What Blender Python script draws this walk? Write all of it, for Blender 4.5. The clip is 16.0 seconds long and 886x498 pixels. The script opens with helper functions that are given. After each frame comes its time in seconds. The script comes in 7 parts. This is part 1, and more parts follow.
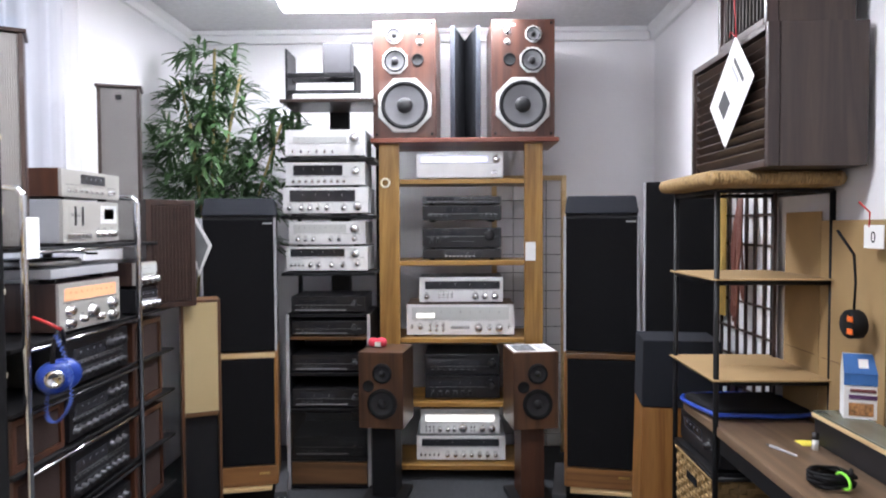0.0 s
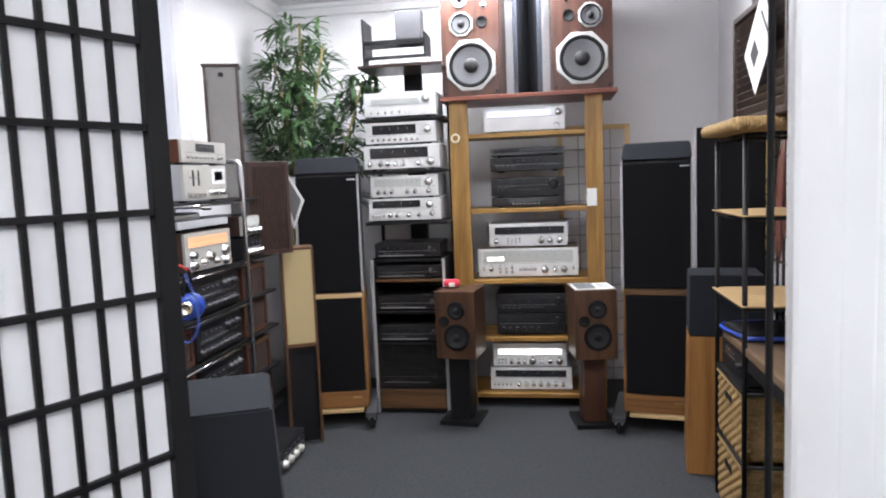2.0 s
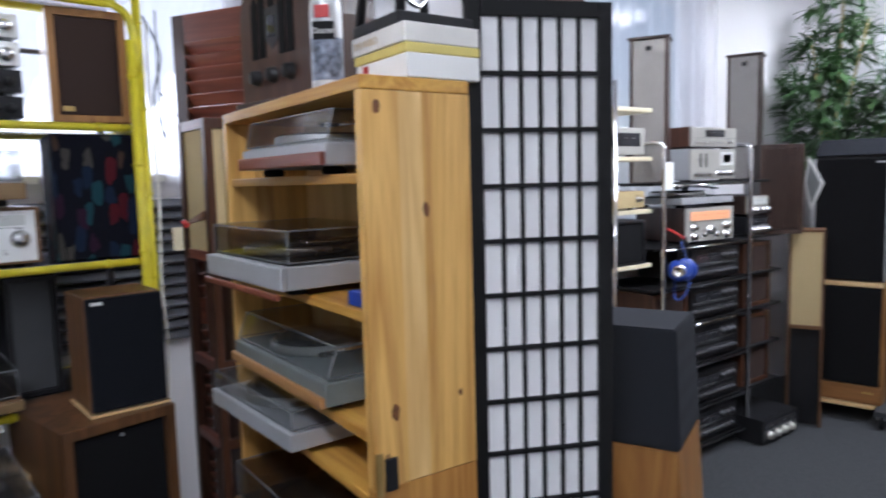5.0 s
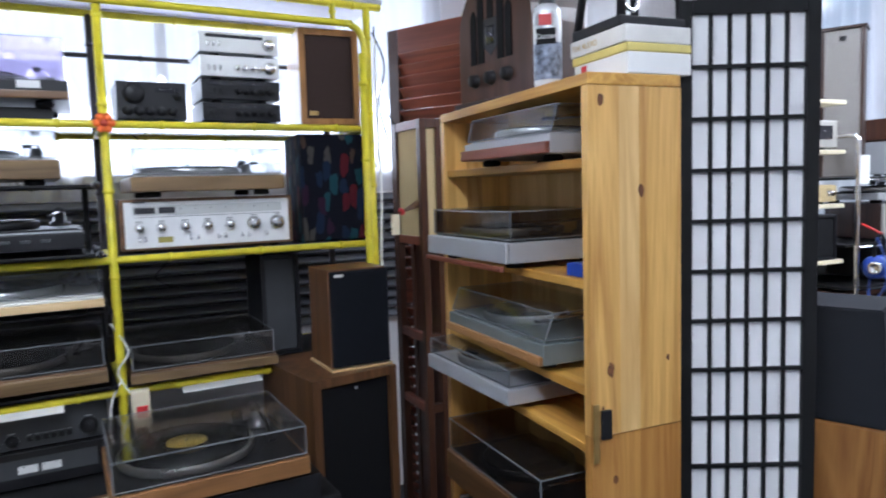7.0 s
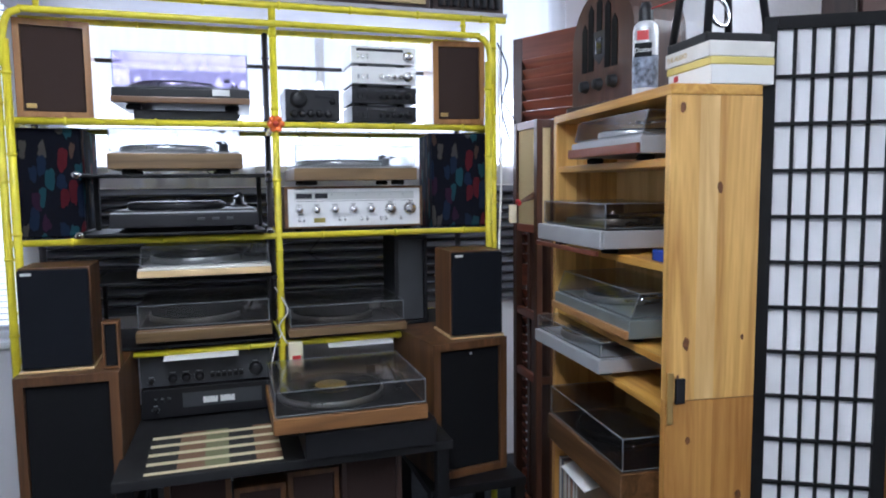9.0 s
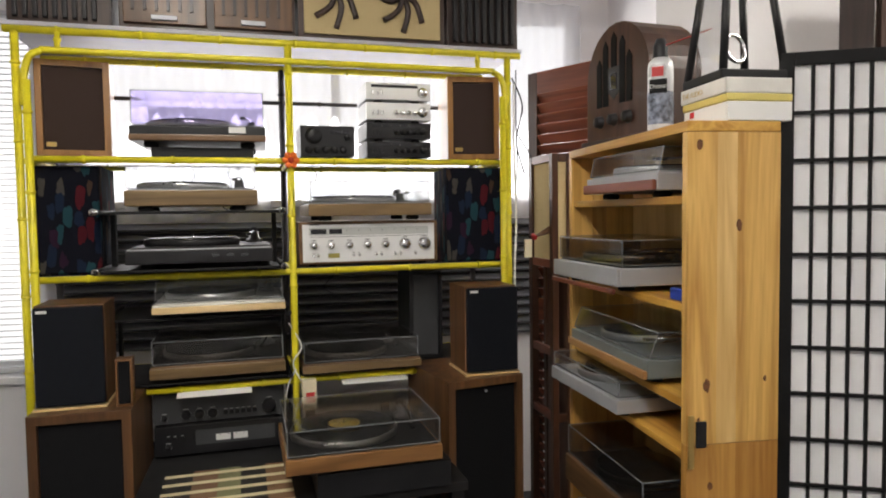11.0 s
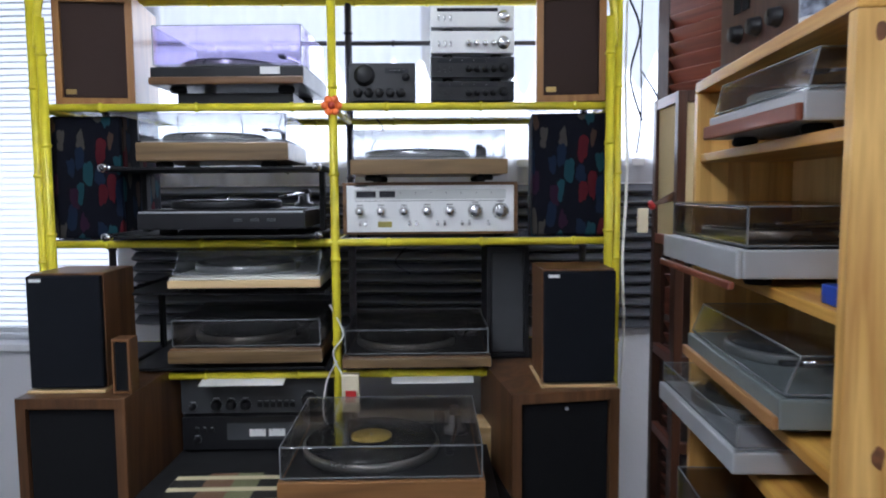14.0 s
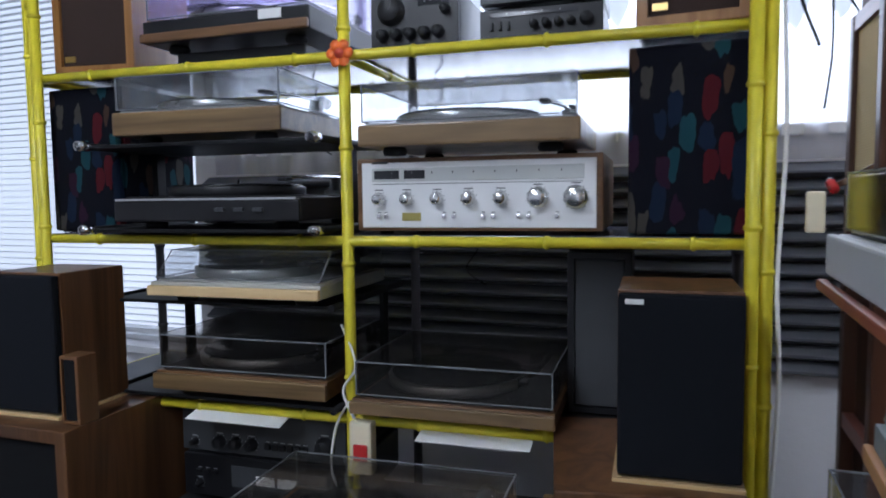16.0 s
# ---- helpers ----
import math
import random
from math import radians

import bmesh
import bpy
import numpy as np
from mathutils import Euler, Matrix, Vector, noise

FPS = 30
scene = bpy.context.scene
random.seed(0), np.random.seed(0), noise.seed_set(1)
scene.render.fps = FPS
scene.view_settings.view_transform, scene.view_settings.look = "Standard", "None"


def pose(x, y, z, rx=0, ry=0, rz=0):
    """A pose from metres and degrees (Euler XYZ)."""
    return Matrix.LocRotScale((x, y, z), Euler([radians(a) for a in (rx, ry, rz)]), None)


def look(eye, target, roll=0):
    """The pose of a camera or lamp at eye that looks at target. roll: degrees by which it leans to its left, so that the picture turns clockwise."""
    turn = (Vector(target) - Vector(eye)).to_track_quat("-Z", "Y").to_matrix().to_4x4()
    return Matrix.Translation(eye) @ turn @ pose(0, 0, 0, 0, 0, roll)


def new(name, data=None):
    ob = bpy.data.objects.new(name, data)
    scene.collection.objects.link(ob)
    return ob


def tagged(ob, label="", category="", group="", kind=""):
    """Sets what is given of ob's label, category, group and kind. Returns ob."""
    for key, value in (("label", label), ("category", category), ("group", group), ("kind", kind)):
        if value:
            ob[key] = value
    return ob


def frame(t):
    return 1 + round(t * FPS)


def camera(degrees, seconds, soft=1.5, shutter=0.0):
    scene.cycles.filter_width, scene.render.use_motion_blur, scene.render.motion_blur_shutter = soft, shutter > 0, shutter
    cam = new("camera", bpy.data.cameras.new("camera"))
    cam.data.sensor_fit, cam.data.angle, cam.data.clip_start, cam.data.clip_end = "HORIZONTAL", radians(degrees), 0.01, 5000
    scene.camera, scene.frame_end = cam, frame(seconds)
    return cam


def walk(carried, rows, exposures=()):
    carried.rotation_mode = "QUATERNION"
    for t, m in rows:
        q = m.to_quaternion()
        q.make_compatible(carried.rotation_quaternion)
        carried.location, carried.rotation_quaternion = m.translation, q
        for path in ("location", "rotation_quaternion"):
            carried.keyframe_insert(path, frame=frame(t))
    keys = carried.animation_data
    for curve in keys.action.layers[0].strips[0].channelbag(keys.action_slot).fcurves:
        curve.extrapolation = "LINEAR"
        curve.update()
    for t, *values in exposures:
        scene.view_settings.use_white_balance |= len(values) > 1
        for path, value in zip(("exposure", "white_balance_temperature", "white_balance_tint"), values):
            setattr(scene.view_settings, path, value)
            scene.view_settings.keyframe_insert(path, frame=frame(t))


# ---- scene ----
cam = camera(65.8, 16.0, soft=1.9, shutter=0.5)
PATH = [
    (0, (0.054, -0.085, 1.389), (0.01, 1.914, 1.321), -0.3),
    (0.5, (0.121, -0.193, 1.373), (-0.023, 1.798, 1.252), -0.0),
    (1, (0.138, -0.267, 1.375), (-0.089, 1.715, 1.23), -0.4),
    (1.5, (0.157, -0.335, 1.37), (-0.108, 1.641, 1.213), -1.6),
    (2, (0.206, -0.426, 1.38), (-0.107, 1.539, 1.18), -2.3),
    (2.5, (0.306, -0.475, 1.374), (-0.255, 1.435, 1.19), -2.0),
    (3, (0.383, -0.522, 1.377), (-0.416, 1.302, 1.193), -1.0),
    (3.5, (0.429, -0.586, 1.372), (-0.564, 1.145, 1.236), -2.4),
    (4, (0.479, -0.66, 1.372), (-0.702, 0.944, 1.197), -2.5),
    (4.5, (0.578, -0.674, 1.37), (-0.782, 0.782, 1.198), -2.2),
    (5, (0.641, -0.691, 1.368), (-0.963, 0.487, 1.168), -1.5),
    (5.2, (0.644, -0.709, 1.366), (-1.012, 0.395, 1.173), -2.0),
    (7.3, (0.781, -0.94, 1.327), (-1.087, -0.249, 1.149), -1.2),
    (7.5, (0.818, -0.944, 1.328), (-1.084, -0.354, 1.148), -0.8),
    (8, (0.94, -0.95, 1.332), (-0.998, -0.484, 1.173), 0.2),
    (8.5, (1.015, -0.949, 1.336), (-0.927, -0.496, 1.176), -0.4),
    (9, (1.038, -0.956, 1.326), (-0.905, -0.521, 1.141), -0.6),
    (9.5, (1.054, -0.947, 1.335), (-0.899, -0.548, 1.166), -1.0),
    (9.7, (1.055, -0.952, 1.346), (-0.901, -0.563, 1.192), -1.2),
    (11.8, (0.991, -0.939, 1.356), (-0.968, -0.547, 1.263), -0.6),
    (12, (0.981, -0.971, 1.366), (-0.971, -0.555, 1.234), -0.5),
    (12.5, (0.88, -0.897, 1.331), (-1.075, -0.513, 1.154), -0.7),
    (13, (0.77, -0.781, 1.316), (-1.202, -0.467, 1.195), -2.5),
    (13.5, (0.645, -0.644, 1.313), (-1.349, -0.556, 1.185), -0.6),
    (14, (0.516, -0.553, 1.3), (-1.472, -0.692, 1.133), -0.4),
    (14.5, (0.346, -0.521, 1.285), (-1.64, -0.725, 1.165), -1.1),
    (15, (0.157, -0.405, 1.269), (-1.811, -0.733, 1.133), -0.5),
    (15.5, (0.008, -0.318, 1.27), (-1.899, -0.898, 1.115), 0.1),
    (16, (-0.148, -0.269, 1.25), (-1.994, -1.023, 1.095), -0.7),
]
walk(cam, [(t, look(eye, target, roll)) for t, eye, target, roll in PATH], exposures=((0, 0.04, 6200, 15), (1, 0.08, 6330, 12), (3, 0.0, 6270, 13), (5, -0.3, 5900, 13), (7.5, -0.08, 5650, 11), (9, -0.09, 5650, 11), (9.7, -0.12, 5850, 11), (11.8, -0.38, 7950, 11), (12.6, -0.15, 7200, 11), (13.6, -0.3, 6000, 11), (14.5, -0.35, 5750, 11), (15.5, -0.5, 5700, 11), (16, -0.56, 5600, 11)))
scene.cycles.transparent_max_bounces = 24

# ---- light ----
world = bpy.data.worlds.new("world")
scene.world = world
world.use_nodes = True
wn = world.node_tree.nodes
sky = wn.new("ShaderNodeTexSky")
sky.sky_type, sky.sun_disc = "NISHITA", False
sky.sun_elevation, sky.sun_rotation = radians(40), radians(200)
world.node_tree.links.new(sky.outputs[0], wn["Background"].inputs[0])
wn["Background"].inputs[1].default_value = 0.12


def area_lamp(name, m, sx, sy, watts, color):
    data = bpy.data.lights.new(name, "AREA")
    data.shape, data.size, data.size_y, data.energy, data.color = "RECTANGLE", sx, sy, watts, color
    ob = new(name, data)
    ob.matrix_world = m
    return ob


area_lamp("window_light", look((-2.06, -0.75, 1.75), (0.0, -0.75, 1.3)), 2.2, 0.95, 30, (0.9, 0.93, 1.0))
area_lamp("ceiling_light_lamp", pose(-0.25, 3.48, 2.5), 1.2, 0.28, 40, (0.965, 0.985, 1.0))
area_lamp("ceiling_light_lamp", pose(-0.2, 1.5, 2.5), 1.2, 0.28, 20, (0.965, 0.985, 1.0))
area_lamp("ceiling_light_lamp", pose(0.2, -1.3, 2.5), 1.2, 0.28, 8, (0.965, 0.985, 1.0))
area_lamp("ceiling_light_lamp", pose(1.5, -1.0, 2.5), 1.2, 0.28, 8, (0.965, 0.985, 1.0))

# ---- materials ----


def nodes_of(name):
    m = bpy.data.materials.new(name)
    m.use_nodes = True
    nt = m.node_tree
    return m, nt, nt.nodes["Principled BSDF"]


def add(nt, kind, **sets):
    n = nt.nodes.new(kind)
    for k, v in sets.items():
        n.inputs[k.replace("_", " ")].default_value = v
    return n


def coords(nt, scale=(1, 1, 1), world_space=False):
    c = nt.nodes.new("ShaderNodeNewGeometry" if world_space else "ShaderNodeTexCoord")
    mp = nt.nodes.new("ShaderNodeMapping")
    mp.inputs["Scale"].default_value = scale
    nt.links.new(c.outputs["Position" if world_space else "Object"], mp.inputs[0])
    return mp.outputs[0]


def ramp(nt, fac, stops):
    r = nt.nodes.new("ShaderNodeValToRGB")
    while len(r.color_ramp.elements) < len(stops):
        r.color_ramp.elements.new(0.5)
    for e, (p, c) in zip(r.color_ramp.elements, stops):
        e.position, e.color = p, (*c, 1)
    nt.links.new(fac, r.inputs[0])
    return r.outputs[0]


def bumped(nt, b, height, strength, distance):
    n = add(nt, "ShaderNodeBump", Strength=strength, Distance=distance)
    nt.links.new(height, n.inputs["Height"])
    nt.links.new(n.outputs[0], b.inputs["Normal"])


def surface(name, c, rough=0.5, metal=0.0, vary=0.12, scale=9.0, grain=220.0, bump=0.15, dist=0.0006, world_space=False, coat=0.0, spec=0.5):
    """Paint, plastic, metal: two scales of variation in colour and gloss, and fine relief."""
    m, nt, b = nodes_of(name)
    co = coords(nt, world_space=world_space)
    big = add(nt, "ShaderNodeTexNoise", Scale=scale, Detail=5.0)
    fine = add(nt, "ShaderNodeTexNoise", Scale=grain, Detail=3.0)
    nt.links.new(co, big.inputs["Vector"])
    nt.links.new(co, fine.inputs["Vector"])
    col = ramp(nt, big.outputs["Fac"], [(0.3, [v * (1 - vary) for v in c]), (0.7, [min(1, v * (1 + vary)) for v in c])])
    nt.links.new(col, b.inputs["Base Color"])
    mr = add(nt, "ShaderNodeMapRange", To_Min=max(0.03, rough - 0.1), To_Max=min(1, rough + 0.1))
    nt.links.new(big.outputs["Fac"], mr.inputs["Value"])
    nt.links.new(mr.outputs[0], b.inputs["Roughness"])
    b.inputs["Metallic"].default_value = metal
    b.inputs["Coat Weight"].default_value = coat
    b.inputs["Specular IOR Level"].default_value = spec
    if bump:
        bumped(nt, b, fine.outputs["Fac"], bump, dist)
    return m


def wood(name, dark, light, axis="z", size=1.0, rough=0.42, coat=0.1, rings=7.0, vary=0.25):
    """Grain that runs along one axis of the piece."""
    m, nt, b = nodes_of(name)
    sc = {"x": (0.35, 5, 5), "y": (5, 0.35, 5), "z": (5, 5, 0.35)}[axis]
    co = coords(nt, [v * size for v in sc])
    info = nt.nodes.new("ShaderNodeObjectInfo")
    shift = nt.nodes.new("ShaderNodeVectorMath")
    sc2 = nt.nodes.new("ShaderNodeMath")
    sc2.operation = "MULTIPLY"
    sc2.inputs[1].default_value = 13.0
    nt.links.new(info.outputs["Random"], sc2.inputs[0])
    nt.links.new(co, shift.inputs[0])
    nt.links.new(sc2.outputs[0], shift.inputs[1])
    broad = add(nt, "ShaderNodeTexNoise", Scale=1.6, Detail=3.0, Distortion=1.2)
    nt.links.new(shift.outputs[0], broad.inputs["Vector"])
    mul = nt.nodes.new("ShaderNodeMath")
    mul.operation = "MULTIPLY"
    mul.inputs[1].default_value = rings
    nt.links.new(broad.outputs["Fac"], mul.inputs[0])
    fr = nt.nodes.new("ShaderNodeMath")
    fr.operation = "PINGPONG"
    fr.inputs[1].default_value = 1.0
    nt.links.new(mul.outputs[0], fr.inputs[0])
    fine = add(nt, "ShaderNodeTexNoise", Scale=26.0, Detail=4.0)
    nt.links.new(shift.outputs[0], fine.inputs["Vector"])
    mix = nt.nodes.new("ShaderNodeMath")
    mix.operation = "MULTIPLY_ADD"
    mix.inputs[1].default_value = 0.55
    nt.links.new(fr.outputs[0], mix.inputs[0])
    half = nt.nodes.new("ShaderNodeMath")
    half.operation = "MULTIPLY"
    half.inputs[1].default_value = 0.5
    nt.links.new(fine.outputs["Fac"], half.inputs[0])
    nt.links.new(half.outputs[0], mix.inputs[2])
    tone = nt.nodes.new("ShaderNodeMath")
    tone.operation = "MULTIPLY_ADD"
    tone.inputs[1].default_value, tone.inputs[2].default_value = vary, -vary / 2
    nt.links.new(info.outputs["Random"], tone.inputs[0])
    both = nt.nodes.new("ShaderNodeMath")
    nt.links.new(mix.outputs[0], both.inputs[0])
    nt.links.new(tone.outputs[0], both.inputs[1])
    nt.links.new(ramp(nt, both.outputs[0], [(0.1, dark), (0.9, light)]), b.inputs["Base Color"])
    b.inputs["Roughness"].default_value = rough
    b.inputs["Coat Weight"].default_value = coat
    bumped(nt, b, fine.outputs["Fac"], 0.12, 0.0005)
    return m


def glassy(name, tint, clear, gloss_rough=0.1, haze=0.014):
    """Thin acrylic or glass: clear says how much comes through, the rest is gloss by angle and a tinted body."""
    m, nt, b = nodes_of(name)
    out = nt.nodes["Material Output"]
    tr = nt.nodes.new("ShaderNodeBsdfTransparent")
    tr.inputs[0].default_value = (*[clear * v for v in tint], 1)
    gl = nt.nodes.new("ShaderNodeBsdfGlossy")
    gl.inputs["Roughness"].default_value = gloss_rough
    lw = add(nt, "ShaderNodeLayerWeight", Blend=0.5)
    pw = nt.nodes.new("ShaderNodeMath")
    pw.operation = "POWER"
    pw.inputs[1].default_value = 4.0
    nt.links.new(lw.outputs["Facing"], pw.inputs[0])
    fr = nt.nodes.new("ShaderNodeMath")
    fr.operation = "MULTIPLY_ADD"
    fr.inputs[1].default_value, fr.inputs[2].default_value = 0.8, 0.045
    nt.links.new(pw.outputs[0], fr.inputs[0])
    mx = nt.nodes.new("ShaderNodeMixShader")
    nt.links.new(fr.outputs[0], mx.inputs[0])
    nt.links.new(tr.outputs[0], mx.inputs[1])
    nt.links.new(gl.outputs[0], mx.inputs[2])
    df = nt.nodes.new("ShaderNodeBsdfDiffuse")
    df.inputs[0].default_value = (*[0.75 * v for v in tint], 1)
    co = coords(nt)
    dust = add(nt, "ShaderNodeTexNoise", Scale=14.0, Detail=6.0)
    nt.links.new(co, dust.inputs["Vector"])
    mr = add(nt, "ShaderNodeMapRange", To_Min=haze * 0.4, To_Max=haze * 1.6)
    nt.links.new(dust.outputs["Fac"], mr.inputs["Value"])
    hz = nt.nodes.new("ShaderNodeMixShader")
    nt.links.new(mr.outputs[0], hz.inputs[0])
    nt.links.new(mx.outputs[0], hz.inputs[1])
    nt.links.new(df.outputs[0], hz.inputs[2])
    nt.links.new(hz.outputs[0], out.inputs[0])
    nt.nodes.remove(b)
    return m


def glowing(name, c, strength):
    m, nt, b = nodes_of(name)
    b.inputs["Base Color"].default_value = (*c, 1)
    b.inputs["Emission Color"].default_value = (*c, 1)
    b.inputs["Emission Strength"].default_value = strength
    return m


def cloth(name, c, weave=700.0, rough=0.95, bump=0.5, c2=None):
    """Grille cloth and other weaves: crossed threads."""
    m, nt, b = nodes_of(name)
    co = coords(nt)
    w1 = nt.nodes.new("ShaderNodeTexWave")
    w1.bands_direction = "X"
    w2 = nt.nodes.new("ShaderNodeTexWave")
    w2.bands_direction = "Z"
    for w in (w1, w2):
        w.inputs["Scale"].default_value = weave / 6.28
        w.inputs["Distortion"].default_value = 1.5
        nt.links.new(co, w.inputs[0])
    mm = nt.nodes.new("ShaderNodeMath")
    nt.links.new(w1.outputs["Fac"], mm.inputs[0])
    nt.links.new(w2.outputs["Fac"], mm.inputs[1])
    hf = nt.nodes.new("ShaderNodeMath")
    hf.operation = "MULTIPLY"
    hf.inputs[1].default_value = 0.5
    nt.links.new(mm.outputs[0], hf.inputs[0])
    nt.links.new(ramp(nt, hf.outputs[0], [(0.1, c2 or [v * 0.6 for v in c]), (0.8, c)]), b.inputs["Base Color"])
    b.inputs["Roughness"].default_value = rough
    b.inputs["Specular IOR Level"].default_value = 0.2
    bumped(nt, b, hf.outputs[0], bump, 0.0006)
    return m


M_WALL = surface("white_wall_paint", (0.8, 0.79, 0.81), 0.75, vary=0.03, scale=2.0, grain=55, bump=0.35, dist=0.004, world_space=True)
M_TRIM = surface("white_gloss_trim", (0.82, 0.82, 0.83), 0.4, vary=0.03, scale=3, grain=40, bump=0.06)
M_CEIL = surface("textured_ceiling", (0.7, 0.7, 0.71), 0.9, vary=0.06, scale=30, grain=70, bump=0.9, dist=0.01, world_space=True)
M_CARPET = surface("grey_carpet", (0.048, 0.052, 0.058), 0.97, vary=0.3, scale=60, grain=420, bump=1.0, dist=0.006, world_space=True)
M_BLACK = surface("black_plastic", (0.012, 0.012, 0.014), 0.42, vary=0.2, spec=0.35)
M_BLACKM = surface("black_painted_metal", (0.008, 0.008, 0.009), 0.5, vary=0.2, bump=0.25, spec=0.25)
M_SATIN = surface("satin_black_face", (0.01, 0.01, 0.012), 0.36, metal=0.1, vary=0.15)
M_GREY = surface("dark_grey_plastic", (0.05, 0.053, 0.058), 0.45)
M_SILVER = surface("brushed_silver_face", (0.84, 0.845, 0.84), 0.36, metal=0.15, vary=0.05, grain=400, bump=0.08)
M_SILVER2 = surface("silver_paint", (0.46, 0.47, 0.49), 0.5, metal=0.3, vary=0.06)
M_PALE = surface("pale_champagne_face", (0.56, 0.55, 0.51), 0.38, metal=0.45, vary=0.05)
M_CHROME = surface("chrome", (0.8, 0.8, 0.82), 0.12, metal=1.0, vary=0.05, bump=0)
M_KNOB = surface("turned_aluminium", (0.72, 0.72, 0.72), 0.22, metal=1.0, vary=0.05, bump=0.05)
M_DIAL = surface("dark_dial_glass", (0.03, 0.03, 0.035), 0.08, vary=0.3, bump=0)
M_DIALL = surface("pale_dial_scale", (0.62, 0.64, 0.62), 0.15, vary=0.04, bump=0)
M_ORANGE = glowing("lit_orange_dial", (0.9, 0.42, 0.22), 0.3)
M_BLUE = glowing("lit_blue_display", (0.66, 0.68, 1.0), 1.0)
M_WHITEL = glowing("lit_dial_lamp", (1.0, 0.97, 0.88), 1.3)
M_WALNUT = wood("walnut_veneer", (0.058, 0.025, 0.01), (0.175, 0.08, 0.031))
M_WALNUTX = wood("walnut_veneer_lengthwise", (0.066, 0.031, 0.012), (0.19, 0.095, 0.038), "x")
M_WALNUTY = wood("walnut_veneer_deep", (0.06, 0.028, 0.011), (0.17, 0.083, 0.034), "y")
M_STANDWOOD = wood("brown_walnut_veneer", (0.04, 0.018, 0.009), (0.105, 0.048, 0.022))
M_DARKWOOD = wood("dark_stained_wood", (0.02, 0.011, 0.009), (0.06, 0.032, 0.024))
M_MAHOG = wood("mahogany_veneer", (0.034, 0.012, 0.006), (0.08, 0.029, 0.014))
M_REDWOOD = wood("reddish_walnut_veneer", (0.038, 0.013, 0.008), (0.085, 0.03, 0.017))
M_MAHOGX = wood("mahogany_lengthwise", (0.11, 0.03, 0.018), (0.26, 0.075, 0.04), "x")
M_OAK = wood("golden_oak", (0.2, 0.094, 0.02), (0.42, 0.235, 0.058))
M_OAKX = wood("golden_oak_lengthwise", (0.2, 0.094, 0.02), (0.42, 0.235, 0.058), "x")
M_TEAK = wood("oiled_teak", (0.2, 0.082, 0.018), (0.38, 0.18, 0.05))
M_TEAKX = wood("oiled_teak_lengthwise", (0.105, 0.064, 0.026), (0.25, 0.158, 0.07), "x")
M_TEAKO = wood("orange_teak_lengthwise", (0.15, 0.065, 0.02), (0.32, 0.15, 0.05), "x")
M_DKNOB = surface("dark_turned_metal", (0.05, 0.05, 0.055), 0.35, metal=0.7, vary=0.1)
M_ARM = surface("satin_tonearm_metal", (0.3, 0.3, 0.31), 0.45, metal=0.8)
M_PLATTER = surface("cast_aluminium", (0.42, 0.42, 0.41), 0.3, metal=0.9, vary=0.08)
M_EDGE = surface("polished_acrylic_edge", (0.2, 0.21, 0.22), 0.16, vary=0.3, bump=0)
M_PINE = wood("knotty_pine", (0.54, 0.29, 0.08), (0.84, 0.59, 0.25), rings=7, vary=0.5)
M_PINEX = wood("knotty_pine_lengthwise", (0.43, 0.185, 0.025), (0.7, 0.4, 0.085), "x", rings=9)
M_ORANGEX = wood("orange_stained_wood", (0.3, 0.13, 0.045), (0.5, 0.26, 0.1), "x")
M_PINE2 = wood("aged_orange_pine", (0.43, 0.195, 0.035), (0.8, 0.49, 0.15), rings=7, vary=0.5)
M_PINE3 = wood("reddish_pine", (0.33, 0.13, 0.022), (0.62, 0.33, 0.085), rings=7, vary=0.4)
M_BIRCHX = wood("pale_wood_edge", (0.55, 0.36, 0.16), (0.75, 0.56, 0.3), "x")
M_DESK = wood("brown_laminate", (0.075, 0.048, 0.028), (0.18, 0.118, 0.072), "y")
M_CLOTH = cloth("black_grille_cloth", (0.009, 0.009, 0.0105))
M_CHAR = cloth("charcoal_cloth", (0.021, 0.023, 0.029))
M_NAVY = cloth("navy_grille_cloth", (0.009, 0.0105, 0.015))
M_BROWNCL = cloth("brown_grille_cloth", (0.055, 0.035, 0.03), 500)
M_BEIGE = cloth("beige_grille_cloth", (0.62, 0.5, 0.28), 420, c2=(0.4, 0.3, 0.15))
M_SILVCL = surface("ribbed_silver_grille", (0.42, 0.4, 0.38), 0.5, metal=0.4, vary=0.08)
M_PAPER = surface("white_paper", (0.85, 0.85, 0.83), 0.8, vary=0.02)
M_CARD = surface("brown_cardboard", (0.36, 0.24, 0.11), 0.85, vary=0.07)
M_YELLOW = surface("yellow_bamboo_paint", (0.72, 0.62, 0.03), 0.38, vary=0.14, scale=20, grain=120, bump=0.3)
M_RUBBER = surface("black_rubber", (0.01, 0.01, 0.011), 0.75, spec=0.2)
M_CONE = surface("grey_paper_cone", (0.11, 0.11, 0.118), 0.38, vary=0.12)
M_CONED = surface("black_paper_cone", (0.022, 0.022, 0.024), 0.6, vary=0.1, spec=0.3)
M_VINYL = surface("black_vinyl", (0.012, 0.012, 0.013), 0.2, vary=0.1, bump=0)
M_CLEAR = glassy("clear_acrylic", (0.945, 0.955, 0.965), 0.965, haze=0.012)
M_SMOKE = glassy("smoked_acrylic", (0.95, 0.94, 0.93), 0.92, haze=0.006)
M_DSMOKE = glassy("dark_smoked_acrylic", (0.92, 0.89, 0.86), 0.8, haze=0.006)
M_VIOLET = glassy("violet_tinted_acrylic", (0.88, 0.855, 0.97), 0.93, haze=0.01)
